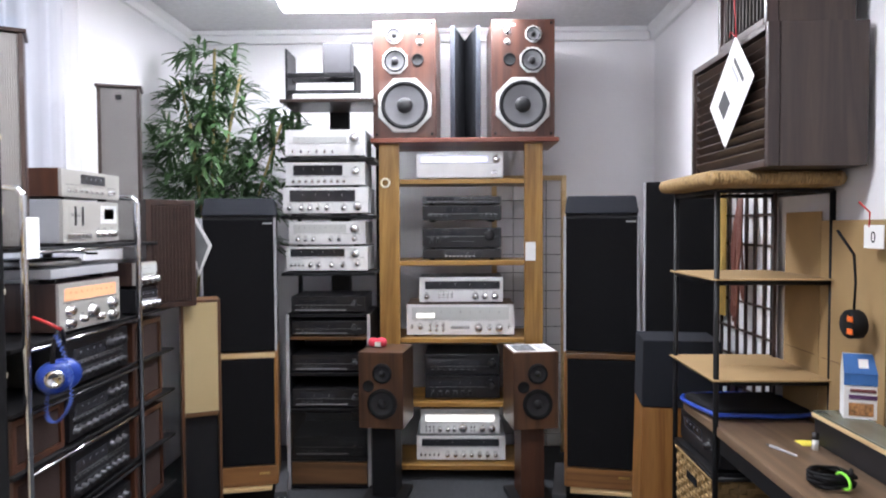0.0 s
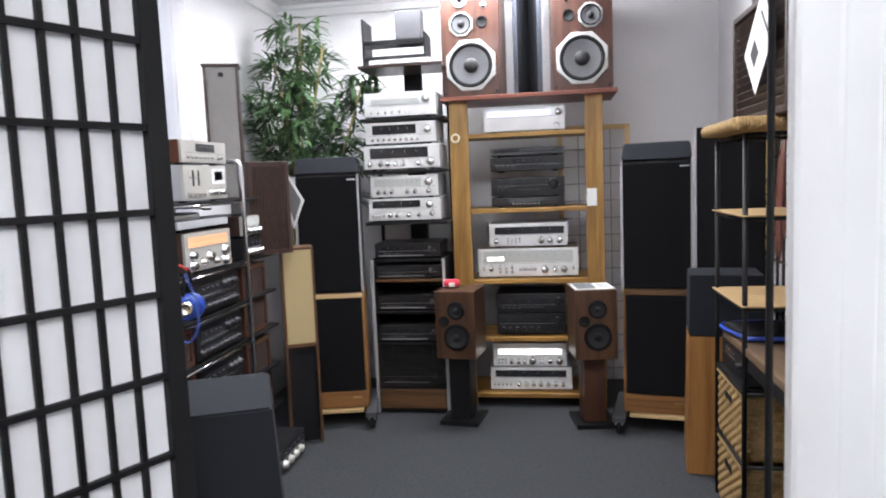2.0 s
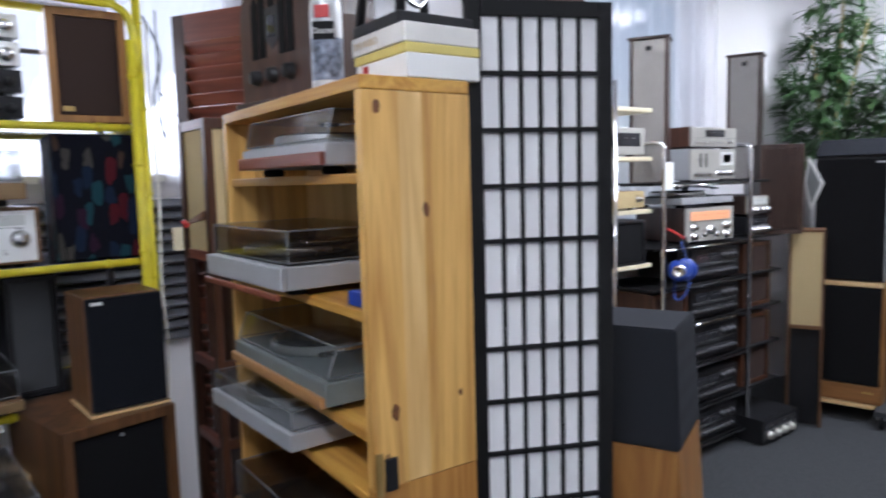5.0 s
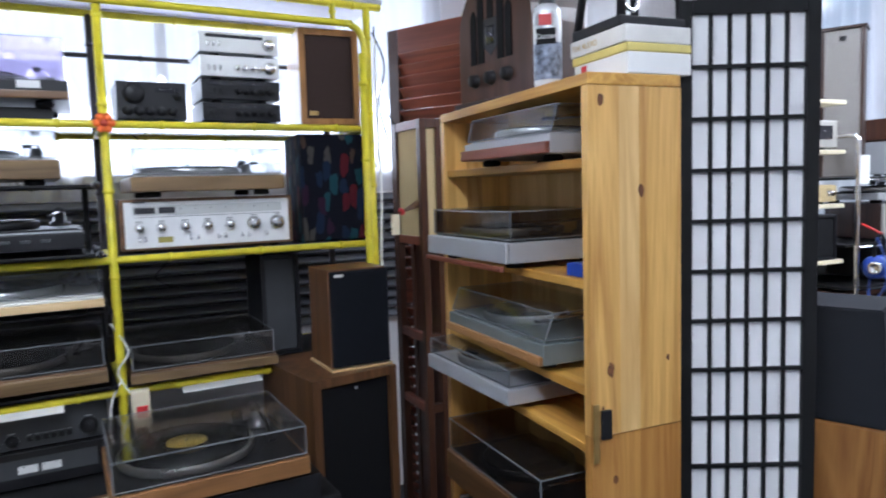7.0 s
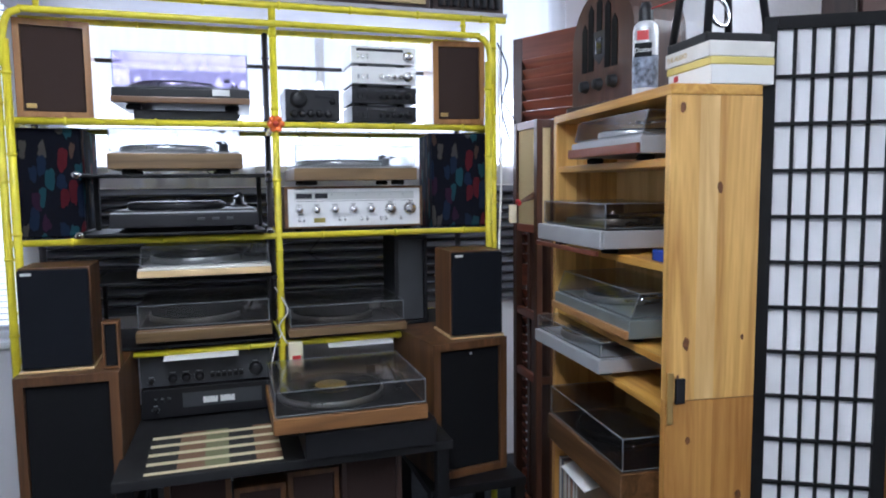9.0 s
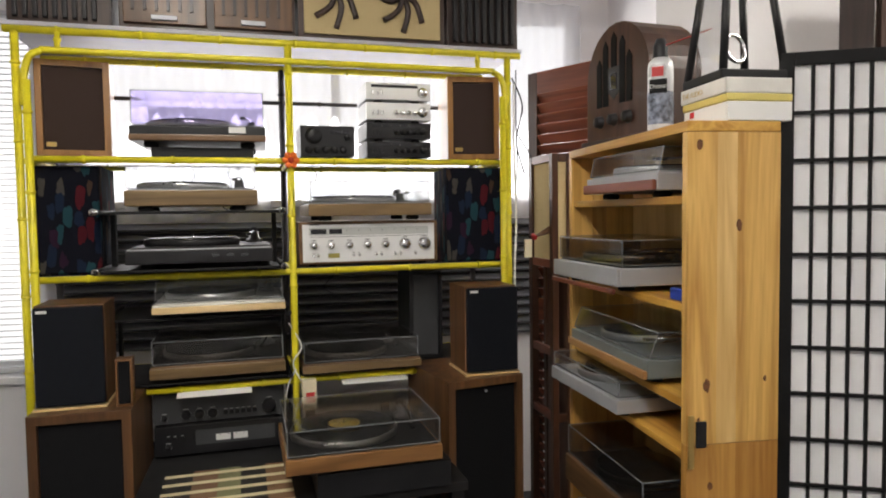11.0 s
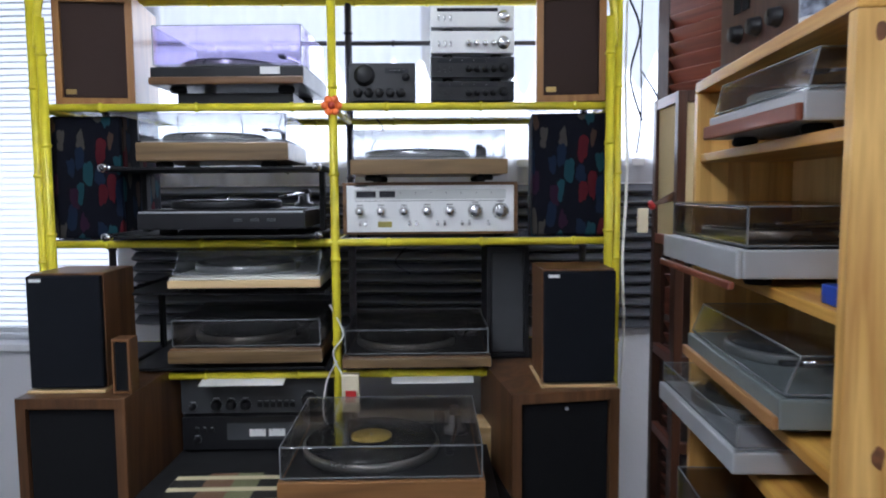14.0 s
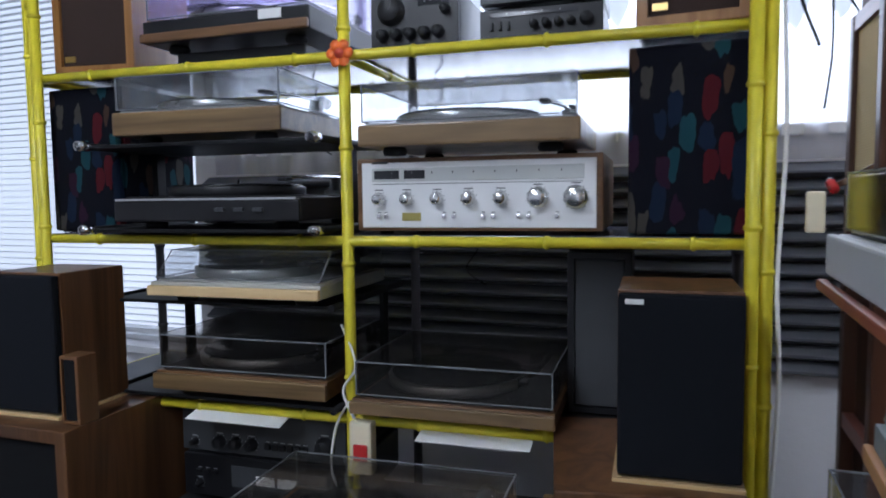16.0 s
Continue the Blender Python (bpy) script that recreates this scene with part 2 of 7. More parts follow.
M_GLASS = glassy("window_glass", (0.97, 0.98, 0.98), 0.97, haze=0.005)
M_RED = surface("red_plastic", (0.55, 0.03, 0.03), 0.4)
M_ORG = surface("orange_plastic", (0.85, 0.16, 0.02), 0.4)
M_BLUEP = surface("blue_plastic", (0.022, 0.06, 0.34), 0.3)
M_CREAM = surface("cream_paint", (0.78, 0.7, 0.5), 0.5)
M_BRASS = surface("brass", (0.6, 0.42, 0.16), 0.3, metal=1.0)
M_WICKER = surface("woven_wicker", (0.3, 0.19, 0.075), 0.7, vary=0.25, scale=60, grain=160, bump=0.8, dist=0.003)

# ---- building blocks ----


def box(bm, x0, x1, y0, y1, z0, z1, bev=0.0):
    vs = [bm.verts.new((x, y, z)) for x in (x0, x1) for y in (y0, y1) for z in (z0, z1)]
    fs = [bm.faces.new([vs[i] for i in q]) for q in ((0, 1, 3, 2), (4, 6, 7, 5), (0, 4, 5, 1), (2, 3, 7, 6), (0, 2, 6, 4), (1, 5, 7, 3))]
    if bev > 0:
        es = list({e for f in fs for e in f.edges})
        bmesh.ops.bevel(bm, geom=es, offset=min(bev, 0.45 * min(x1 - x0, y1 - y0, z1 - z0)), segments=2, affect="EDGES", profile=0.6)
    return bm


def prism(bm, outline, y0, y1):
    """An outline in x and z, drawn out along y."""
    a = [bm.verts.new((x, y0, z)) for x, z in outline]
    b = [bm.verts.new((x, y1, z)) for x, z in outline]
    bm.faces.new(a)
    bm.faces.new(b[::-1])
    for i in range(len(a)):
        j = (i + 1) % len(a)
        bm.faces.new((a[j], a[i], b[i], b[j]))
    bmesh.ops.recalc_face_normals(bm, faces=bm.faces)
    return bm


def lathe(bm, profile, m=None, seg=28, smooth=True):
    """A profile of (radius, height) turned round z, then laid at m."""
    m = m or Matrix()
    rings = []
    for r, h in profile:
        if r < 1e-6:
            rings.append([bm.verts.new(m @ Vector((0, 0, h)))])
        else:
            rings.append([bm.verts.new(m @ Vector((r * math.cos(2 * math.pi * i / seg), r * math.sin(2 * math.pi * i / seg), h))) for i in range(seg)])
    for p, q in zip(rings, rings[1:]):
        for i in range(seg):
            j = (i + 1) % seg
            loop = [p[i % len(p)], p[j % len(p)], q[j % len(q)], q[i % len(q)]]
            loop = [v for n, v in enumerate(loop) if v not in loop[:n]]
            if len(loop) > 2:
                bm.faces.new(loop).smooth = smooth
    bmesh.ops.recalc_face_normals(bm, faces=bm.faces)
    return bm


def tube(bm, points, r, seg=8):
    """A round bar through points."""
    pts = [Vector(p) for p in points]
    rings = []
    for i, p in enumerate(pts):
        d = (pts[min(i + 1, len(pts) - 1)] - pts[max(i - 1, 0)]).normalized()
        q = d.to_track_quat("Z", "Y")
        rings.append([bm.verts.new(p + q @ Vector((r * math.cos(2 * math.pi * k / seg), r * math.sin(2 * math.pi * k / seg), 0))) for k in range(seg)])
    for a, b in zip(rings, rings[1:]):
        best = min(range(seg), key=lambda s: (a[0].co - b[s].co).length)
        for k in range(seg):
            bm.faces.new((a[k], a[(k + 1) % seg], b[(k + 1 + best) % seg], b[(k + best) % seg])).smooth = True
    bm.faces.new(rings[0][::-1])
    bm.faces.new(rings[-1])
    bmesh.ops.recalc_face_normals(bm, faces=bm.faces)
    return bm


def arc(points, steps=8):
    """A smooth line through points."""
    pts = [Vector(p) for p in points]
    out = []
    for i in range(len(pts) - 1):
        p0, p1, p2, p3 = pts[max(i - 1, 0)], pts[i], pts[i + 1], pts[min(i + 2, len(pts) - 1)]
        for s in range(steps):
            t = s / steps
            out.append(0.5 * (2 * p1 + (p2 - p0) * t + (2 * p0 - 5 * p1 + 4 * p2 - p3) * t * t + (3 * p1 - p0 - 3 * p2 + p3) * t ** 3))
    return out + [pts[-1]]


def part(name, bm, material, parent=None, label=""):
    me = bpy.data.meshes.new(name)
    bm.to_mesh(me)
    bm.free()
    me.materials.append(material)
    ob = new(name, me)
    ob.parent = parent
    return tagged(ob, label)


def slab(name, parent, dims, material, bev=0.002, label=""):
    return part(name, box(bmesh.new(), *dims, bev), material, parent, label)


def piece(name, me, parent, m):
    ob = new(name, me)
    ob.parent = parent
    ob.matrix_basis = m
    return ob


def thing(name, m, label, category, group=""):
    ob = new(name)
    ob.empty_display_size = 0.05
    ob.matrix_world = m
    return tagged(ob, label, category, group)


def setting(name, dims, material, label, bev=0.0):
    ob = part(name, box(bmesh.new(), *dims, bev), material)
    return tagged(ob, label, name.split("_")[0], kind="structure")


KNOBS = {}


def knob_mesh(r, material):
    key = (round(r, 4), material.name)
    if key not in KNOBS:
        bm = lathe(bmesh.new(), [(0, 0.02), (r * 0.8, 0.02), (r * 0.9, 0.018), (r, 0.004), (r * 1.12, 0.003), (r * 1.12, 0)], pose(0, 0, 0, 90), 14)
        box(bm, -r * 0.08, r * 0.08, -0.0215, -0.018, 0, r * 0.8)
        me = bpy.data.meshes.new("knob")
        bm.to_mesh(me)
        bm.free()
        me.materials.append(material)
        KNOBS[key] = me
    return KNOBS[key]


def button_mesh(w, h, material):
    key = (round(w, 4), round(h, 4), material.name)
    if key not in KNOBS:
        bm = box(bmesh.new(), -w / 2, w / 2, -0.007, 0.001, -h / 2, h / 2, 0.001)
        me = bpy.data.meshes.new("button")
        bm.to_mesh(me)
        bm.free()
        me.materials.append(material)
        KNOBS[key] = me
    return KNOBS[key]


def component(m, w, h, d, face, case, dial=None, knobs=(), buttons=(), label="", name="receiver", category="", group="", knob=None, lip=0.0, tilt=0.0, marks=()):
    """A hi-fi unit, front at y = 0. dial: (x0, x1, z0, z1, material) in parts of the face. knobs: (x, z, radius). buttons: (x, z, w, h)."""
    t = thing(name, m @ pose(0, 0, 0, 0, 0, tilt), label, category or "stereo receiver", group)
    f = 0.008
    slab("body", t, (0, w, 0.004 if lip else 0.012, d, f, h), case, 0.003)
    slab("faceplate", t, (lip, w - lip, 0.0, 0.0037 if lip else 0.0115, f + 0.001 + lip * 0.5, h - 0.002 - lip * 0.6), face, 0.0015)
    for x, y in ((0.05, 0.04), (w - 0.05, 0.04), (0.05, d - 0.04), (w - 0.05, d - 0.04)):
        part("foot", lathe(bmesh.new(), [(0, 0), (0.014, 0), (0.016, f), (0, f)], pose(x, y, 0), 10), M_RUBBER, t)
    hh = h - f
    if dial:
        x0, x1, z0, z1, dm = dial
        slab("dial_window", t, (x0 * w, x1 * w, -0.002, 0.006, f + z0 * hh, f + z1 * hh), dm, 0.001, "glossy dial window")
        for k in range(9):
            x = (x0 + (x1 - x0) * (0.1 + 0.1 * k)) * w
            if dm is not M_DIAL or k % 2:
                slab("scale_mark", t, (x, x + 0.002, -0.0028, -0.001, f + (z0 * 0.45 + z1 * 0.55) * hh, f + (z0 * 0.3 + z1 * 0.7) * hh), M_GREY if dm is not M_DIAL else M_SILVER2, 0)
    for x, z, r in knobs:
        piece("knob", knob_mesh(r, knob or M_KNOB), t, pose(x * w, 0, f + z * hh, 0, random.uniform(-50, 50)))
    for x, z, bw, bh in buttons:
        piece("button", button_mesh(bw, bh, knob or M_KNOB), t, pose(x * w, 0, f + z * hh))
    for x0, x1, z0, z1, mm in marks:
        slab("panel_mark", t, (x0 * w, x1 * w, -0.0022, 0.004, f + z0 * hh, f + z1 * hh), mm, 0.0005)
    # fine printing on the face: legends by the controls and a rule along the dial
    dark = face in (M_SATIN, M_BLACK, M_GREY)
    bm = bmesh.new()
    yy = (-0.0004, 0.003)
    for x, z, r in knobs:
        zz = f + z * hh + r + 0.005
        if zz < h - 0.008:
            box(bm, x * w - min(r, 0.009), x * w + min(r, 0.009), *yy, zz, zz + 0.0022)
        for a in range(-4, 5):
            px, pz = x * w + (r + 0.0035) * math.sin(a * 0.6), f + z * hh + (r + 0.0035) * math.cos(a * 0.6)
            if f + 0.006 < pz < h - 0.008 and 0.006 + lip < px < w - 0.006 - lip:
                box(bm, px - 0.0008, px + 0.0008, *yy, pz - 0.0008, pz + 0.0008)
    for x, z, bw, bh in buttons:
        zz = f + z * hh + bh * 0.5 + 0.003
        if zz < h - 0.008:
            box(bm, x * w - bw * 0.4, x * w + bw * 0.4, *yy, zz, zz + 0.0016)
    if dial and dial[2] > 0.3:
        box(bm, 0.05 * w + lip, 0.95 * w - lip, *yy, f + dial[2] * hh - 0.006, f + dial[2] * hh - 0.0048)
    if len(bm.verts) and w > 0.25:
        part("printed_legend", bm, M_SILVER2 if dark else M_GREY, t)
    else:
        bm.free()
    return t


def shell(bm, w, d, h, th=0.004):
    """A five-sided cover with walls of the given thickness, open below."""
    def ring(o, z):
        return [bm.verts.new(p) for p in ((o, o, z), (w - o, o, z), (w - o, d - o, z), (o, d - o, z))]
    a, b, c, e = ring(0, 0), ring(0, h), ring(th, h - th), ring(th, 0)
    for p, q in ((a, b), (c, e), (e, a)):
        for i in range(4):
            bm.faces.new((p[i], p[(i + 1) % 4], q[(i + 1) % 4], q[i]))
    bm.faces.new(b)
    bm.faces.new(c[::-1])
    bmesh.ops.recalc_face_normals(bm, faces=bm.faces)
    return bm


def turntable(m, w, d, h, plinth, top, cover=None, cover_h=0.07, opened=0.0, label="", front=None, disc=M_VINYL, platter=None, strip=None, arm=True, keys=0, slope=0.0):
    """A record player, front at y = 0. opened: degrees by which the hinged cover is up; slope: how far its front leans back."""
    t = thing("turntable", m, label, "turntable", "turntables on the shelves")
    for x, y in ((0.06, 0.05), (w - 0.06, 0.05), (0.06, d - 0.05), (w - 0.06, d - 0.05)):
        part("foot", lathe(bmesh.new(), [(0, 0), (0.022, 0), (0.025, 0.008), (0.02, 0.018), (0, 0.018)], pose(x, y, 0), 12), M_RUBBER, t)
    z = 0.016
    slab("plinth", t, (0, w, 0, d, z, z + h), plinth, 0.004)
    if front:
        slab("front_strip", t, (-0.001, w + 0.001, -0.012, -0.0005, z, z + h * (strip or 0.9)), front, 0.004)
    zt = z + h
    slab("deck_plate", t, (0.012, w - 0.012, 0.012, d - 0.012, zt, zt + 0.004), top, 0.002)
    r = min(d * 0.43, w * 0.36)
    cx, cy = w * 0.42, d * 0.5
    part("platter", lathe(bmesh.new(), [(0, 0.004), (r, 0.004), (r + 0.002, 0.01), (r + 0.002, 0.022), (r, 0.025), (0, 0.025)], pose(cx, cy, zt), 40), platter or M_PLATTER, t, "cast aluminium platter")
    part("platter_mat", lathe(bmesh.new(), [(0, 0.0255), (r - 0.006, 0.0255), (r - 0.006, 0.029), (0.052, 0.029), (0.05, 0.028), (0, 0.028)], pose(cx, cy, zt), 40), disc, t)
    part("spindle", lathe(bmesh.new(), [(0.0035, 0.025), (0.0035, 0.04), (0, 0.042)], pose(cx, cy, zt), 8), M_CHROME, t)
    if arm:
        ax, ay = w * 0.88, d * 0.78
        part("arm_base", lathe(bmesh.new(), [(0, 0), (0.03, 0), (0.03, 0.012), (0.018, 0.016), (0.016, 0.04), (0, 0.042)], pose(ax, ay, zt + 0.003), 16), M_ARM, t)
        part("tonearm", tube(bmesh.new(), arc([(ax, ay + 0.045, zt + 0.045), (ax, ay, zt + 0.045), (ax - 0.004, ay - 0.1, zt + 0.044), (ax - 0.02, d * 0.25, zt + 0.04)], 5), 0.0045), M_CHROME, t)
        part("counterweight", lathe(bmesh.new(), [(0, -0.014), (0.015, -0.014), (0.015, 0.014), (0, 0.014)], pose(ax, ay + 0.045, zt + 0.045, 90), 14), M_GREY, t)
        slab("headshell", t, (ax - 0.031, ax - 0.013, d * 0.25 - 0.035, d * 0.25, zt + 0.034, zt + 0.042), M_BLACK, 0.002)
    for k in range(keys):
        piece("button", button_mesh(0.022, 0.008, M_GREY), t, pose(w * (0.6 + 0.1 * k), -0.0125 if front else 0, z + h * 0.5))
    if cover:
        bm = shell(bmesh.new(), w - 0.012, d - 0.016, cover_h)
        bmesh.ops.bevel(bm, geom=[e for e in bm.edges if e.verts[0].co.z + e.verts[1].co.z > 0.01], offset=0.0015, segments=1, affect="EDGES")
        for v in bm.verts:
            v.co.y += slope * v.co.z / cover_h * (1 - v.co.y / d)
        c = part("dust_cover", bm, cover, t, "transparent acrylic dust cover")
        c.matrix_basis = pose(0.006, d - 0.004, zt + 0.005, -opened) @ pose(0, -(d - 0.012), 0)
        bm = bmesh.new()
        a, b, e = w - 0.012, d - 0.016, 0.002
        for x in (0, a - e):
            for y in (0, b - e):
                box(bm, x - 0.0004, x + e + 0.0004, y - 0.0004, y + e + 0.0004, 0.0005, cover_h)
        for z in (0.0005, cover_h - e):
            for y in (0, b - e):
                box(bm, e, a - e, y - 0.0004, y + e + 0.0004, z, z + e + 0.0004)
            for x in (0, a - e):
                box(bm, x - 0.0004, x + e + 0.0004, e, b - e, z, z + e + 0.0004)
        for v in bm.verts:
            v.co.y += slope * v.co.z / cover_h * (1 - v.co.y / d)
        part("polished_edge", bm, M_EDGE, c, "polished cut edges of the acrylic")
        for x in (0.09, w - 0.11):
            slab("hinge", t, (x, x + 0.03, d - 0.003, d + 0.012, zt - 0.02, zt + 0.03), M_BLACK, 0.002)
    return t


def driver(parent, x, z, r, y=0.0, frame_mat=None, cone=None, octagon=False):
    """A loudspeaker chassis on a baffle at y, facing -y: rim, rubber surround, cone and dome."""
    m = pose(x, y, z, 90)
    if octagon:
        ring = lathe(bmesh.new(), [(r * 0.82, 0.002), (r * 0.84, 0.008), (r * 1.06, 0.008), (r * 1.08, 0.005), (r * 1.08, 0)], m @ pose(0, 0, 0, 0, 0, 22.5), 8, False)
        for k in range(8):
            lathe(ring, [(0, 0.0105), (0.005, 0.0105), (0.006, 0.008)], m @ pose(0.95 * r * math.cos(k * math.pi / 4), 0.95 * r * math.sin(k * math.pi / 4), 0), 8)
    else:
        ring = lathe(bmesh.new(), [(r * 0.84, 0.002), (r * 0.84, 0.01), (r * 0.95, 0.01), (r, 0.005), (r, 0)], m, 32)
    rim = part("driver_rim", ring, frame_mat or M_KNOB, parent)
    part("surround", lathe(bmesh.new(), [(r * 0.885, 0.0085), (r * 0.86, 0.013), (r * 0.79, 0.013), (r * 0.72, 0.006)], m, 32), M_RUBBER, rim)
    part("cone", lathe(bmesh.new(), [(r * 0.74, 0.0075), (r * 0.5, 0.002), (r * 0.28, 0.0008)], m, 32), cone or M_CONE, rim)
    part("dome", lathe(bmesh.new(), [(r * 0.3, 0.001), (r * 0.27, 0.012), (r * 0.16, 0.02), (0, 0.023)], m, 24), M_CONED, rim)
    return rim


def speaker(m, w, h, d, cab, grille, rim=0.018, label="", inset=0.006, badge=None, group="", top=None, flush=False):
    """A boxed loudspeaker with a cloth grille, front at y = 0."""
    t = thing("speaker", m, label, "loudspeaker", group)
    bm = bmesh.new()
    if flush:
        box(bm, 0, w, 0.022, d, 0, h, 0.003)
    else:
        def ring(o, y):
            return [bm.verts.new(p) for p in ((o, y, o), (w - o, y, o), (w - o, y, h - o), (o, y, h - o))]
        rings = [ring(0, d), ring(0, 0.002), ring(0.002, 0), ring(rim, 0), ring(rim, inset + 0.02)]
        for p, q in zip(rings, rings[1:]):
            for i in range(4):
                bm.faces.new((p[i], p[(i + 1) % 4], q[(i + 1) % 4], q[i]))
        bm.faces.new(rings[0])
        bm.faces.new(rings[-1])
        bmesh.ops.recalc_face_normals(bm, faces=bm.faces)
    part("cabinet", bm, cab, t)
    if flush:
        slab("grille", t, (0.001, w - 0.001, 0.0, 0.021, 0.004, h - 0.004), grille, 0.006, "stretched grille cloth")
    else:
        slab("grille", t, (rim + 0.001, w - rim - 0.001, inset, inset + 0.019, rim + 0.001, h - rim - 0.001), grille, 0.004, "stretched grille cloth")
    if badge:
        bx, bz, bw, bh, bmtl = badge
        slab("badge", t, (bx, bx + bw, (0 if flush else inset) - 0.003, (0 if flush else inset) + 0.001, bz, bz + bh), bmtl, 0.0008, "small metal badge")
    return t

# ---- structure ----
CEIL = 2.6
setting("floor", (-2.5, 3.6, -4.2, 4.4, -0.1, 0.0), M_CARPET, "dark grey low-pile carpet floor")
setting("ceiling", (-2.5, 3.6, -4.2, 4.4, CEIL, CEIL + 0.1), M_CEIL, "white textured plaster ceiling")
setting("wall_north", (-1.84, 1.47, 4.2, 4.35, 0, CEIL), M_WALL, "white painted plaster wall")
setting("wall_east", (1.27, 1.42, 0.48, 4.2, 0, CEIL), M_WALL, "white painted plaster wall")
setting("wall_partition", (0.58, 3.5, 0.36, 0.48, 0, CEIL), M_WALL, "white textured partition wall beside the opening")
setting("wall_south", (-2.3, 3.5, -4.1, -4.0, 0, CEIL), M_WALL, "white painted plaster wall")
setting("wall_front_east", (3.4, 3.5, -4.0, 0.36, 0, CEIL), M_WALL, "white painted plaster wall")


def wall_west(name, x0, x1, y0, y1, holes, label):
    """A wall along y with openings (y0, y1, z0, z1) through it."""
    bm = bmesh.new()
    at = y0
    for a, b, lo, hi in holes:
        box(bm, x0, x1, at, a, 0, CEIL)
        if lo > 0:
            box(bm, x0, x1, a, b, 0, lo)
        box(bm, x0, x1, a, b, hi, CEIL)
        at = b
    box(bm, x0, x1, at, y1, 0, CEIL)
    return tagged(part(name, bm, M_WALL), label, "wall", kind="structure")


wall_west("wall_west_front", -2.25, -2.1, -4.0, 0.5, [(-3.3, -2.02, 0.7, 2.2), (-1.92, 0.36, 1.42, 2.3)], "white wall with wide windows behind the shelves")
wall_west("wall_west_rear", -1.79, -1.64, 0.5, 4.2, [(1.6, 2.78, 1.1, 2.5)], "white wall with a curtained window")
setting("wall_jog", (-2.25, -1.79, 0.5, 0.62, 0, CEIL), M_WALL, "short return of white wall")

# door jamb and cornice
bm = box(bmesh.new(), 0.455, 0.505, 0.335, 0.3595, 0, CEIL, 0.007)
box(bm, 0.5055, 0.545, 0.345, 0.3595, 0, CEIL, 0.005)
box(bm, 0.5455, 0.5795, 0.352, 0.3595, 0, CEIL, 0.002)
tagged(part("trim_jamb", bm, M_TRIM), "white painted stepped door trim", "trim", kind="structure")
bm = bmesh.new()
prism(bm, [(-1.638, 2.598), (-1.58, 2.598), (-1.585, 2.585), (-1.61, 2.56), (-1.62, 2.53), (-1.638, 2.525)], 0.5, 4.198)
prism(bm, [(1.268, 2.598), (1.21, 2.598), (1.215, 2.585), (1.24, 2.56), (1.25, 2.53), (1.268, 2.525)], 0.482, 4.198)
box(bm, -1.58, 1.21, 4.14, 4.198, 2.57, 2.598, 0.004)
box(bm, -1.6, 1.23, 4.165, 4.198, 2.52, 2.57, 0.004)
tagged(part("trim_cornice", bm, M_TRIM), "white plaster cornice round the ceiling", "trim", kind="structure")
setting("baseboard_partition", (0.55, 3.4, 0.345, 0.3575, 0.0, 0.1), M_TRIM, "white skirting board", 0.003)


M_TUBE = glowing("lit_diffuser", (0.97, 0.985, 1.0), 24.0)


def ceiling_light(m, group):
    t = thing("ceiling_light", m, "white fluorescent ceiling fixture, switched on", "ceiling light", group)
    slab("housing", t, (-0.62, 0.62, -0.17, 0.17, -0.03, -0.001), M_TRIM, 0.006)
    bm = bmesh.new()
    lathe(bm, [(0.0, -0.6), (0.15, -0.6), (0.15, 0.6), (0.0, 0.6)], pose(0, 0, 0, 0, 90), 24)
    for v in bm.verts:
        v.co.z = -0.032 + 0.4 * min(0.0, v.co.z)
    bmesh.ops.remove_doubles(bm, verts=bm.verts[:], dist=0.0005)
    part("diffuser", bm, M_TUBE, t, "lit white wraparound diffuser")
    return t


for x, y in ((-0.25, 3.48), (-0.2, 1.5), (0.2, -1.3), (1.5, -1.0)):
    ceiling_light(pose(x, y, CEIL), "ceiling lights")

# windows with daylight behind them
M_DAY = glowing("bright_overcast_daylight", (0.93, 0.94, 1.0), 1.35)
tagged(part("backdrop", box(bmesh.new(), -4.0, -3.95, -6, 4, -0.5, 5), M_DAY), "bright white daylight outside the windows", "backdrop", kind="structure")


def window(name, x, y0, y1, z0, z1, mullions):
    w = tagged(new(name), "white-framed window, bright with daylight", "window", kind="structure")
    bm = box(bmesh.new(), x - 0.04, x + 0.01, y0, y0 + 0.05, z0, z1, 0.003)
    box(bm, x - 0.04, x + 0.01, y1 - 0.05, y1, z0, z1, 0.003)
    box(bm, x - 0.04, x + 0.01, y0 + 0.05, y1 - 0.05, z0, z0 + 0.05, 0.003)
    box(bm, x - 0.04, x + 0.01, y0 + 0.05, y1 - 0.05, z1 - 0.05, z1, 0.003)
    for y in mullions:
        box(bm, x - 0.035, x + 0.005, y - 0.02, y + 0.02, z0 + 0.05, z1 - 0.05, 0.003)
    part("window_frame", bm, M_TRIM, w)
    edges = [y0 + 0.05, *mullions, y1 - 0.05]
    for a, b in zip(edges, edges[1:]):
        p = slab("pane", w, (x - 0.02, x - 0.016, a + 0.02, b - 0.02, z0 + 0.05, z1 - 0.05), M_GLASS, 0)
        p.visible_shadow = False
    slab("window_sill", w, (x - 0.04, x + 0.1, y0 - 0.03, y1 + 0.03, z0 - 0.03, z0 - 0.001), M_TRIM, 0.004)
    return w


window("window_1", -2.17, -1.92, 0.36, 1.42, 2.3, [-0.8])
window("window_2", -2.17, -3.3, -2.02, 0.7, 2.2, [])
window("window_3", -1.71, 1.6, 2.78, 1.1, 2.5, [])

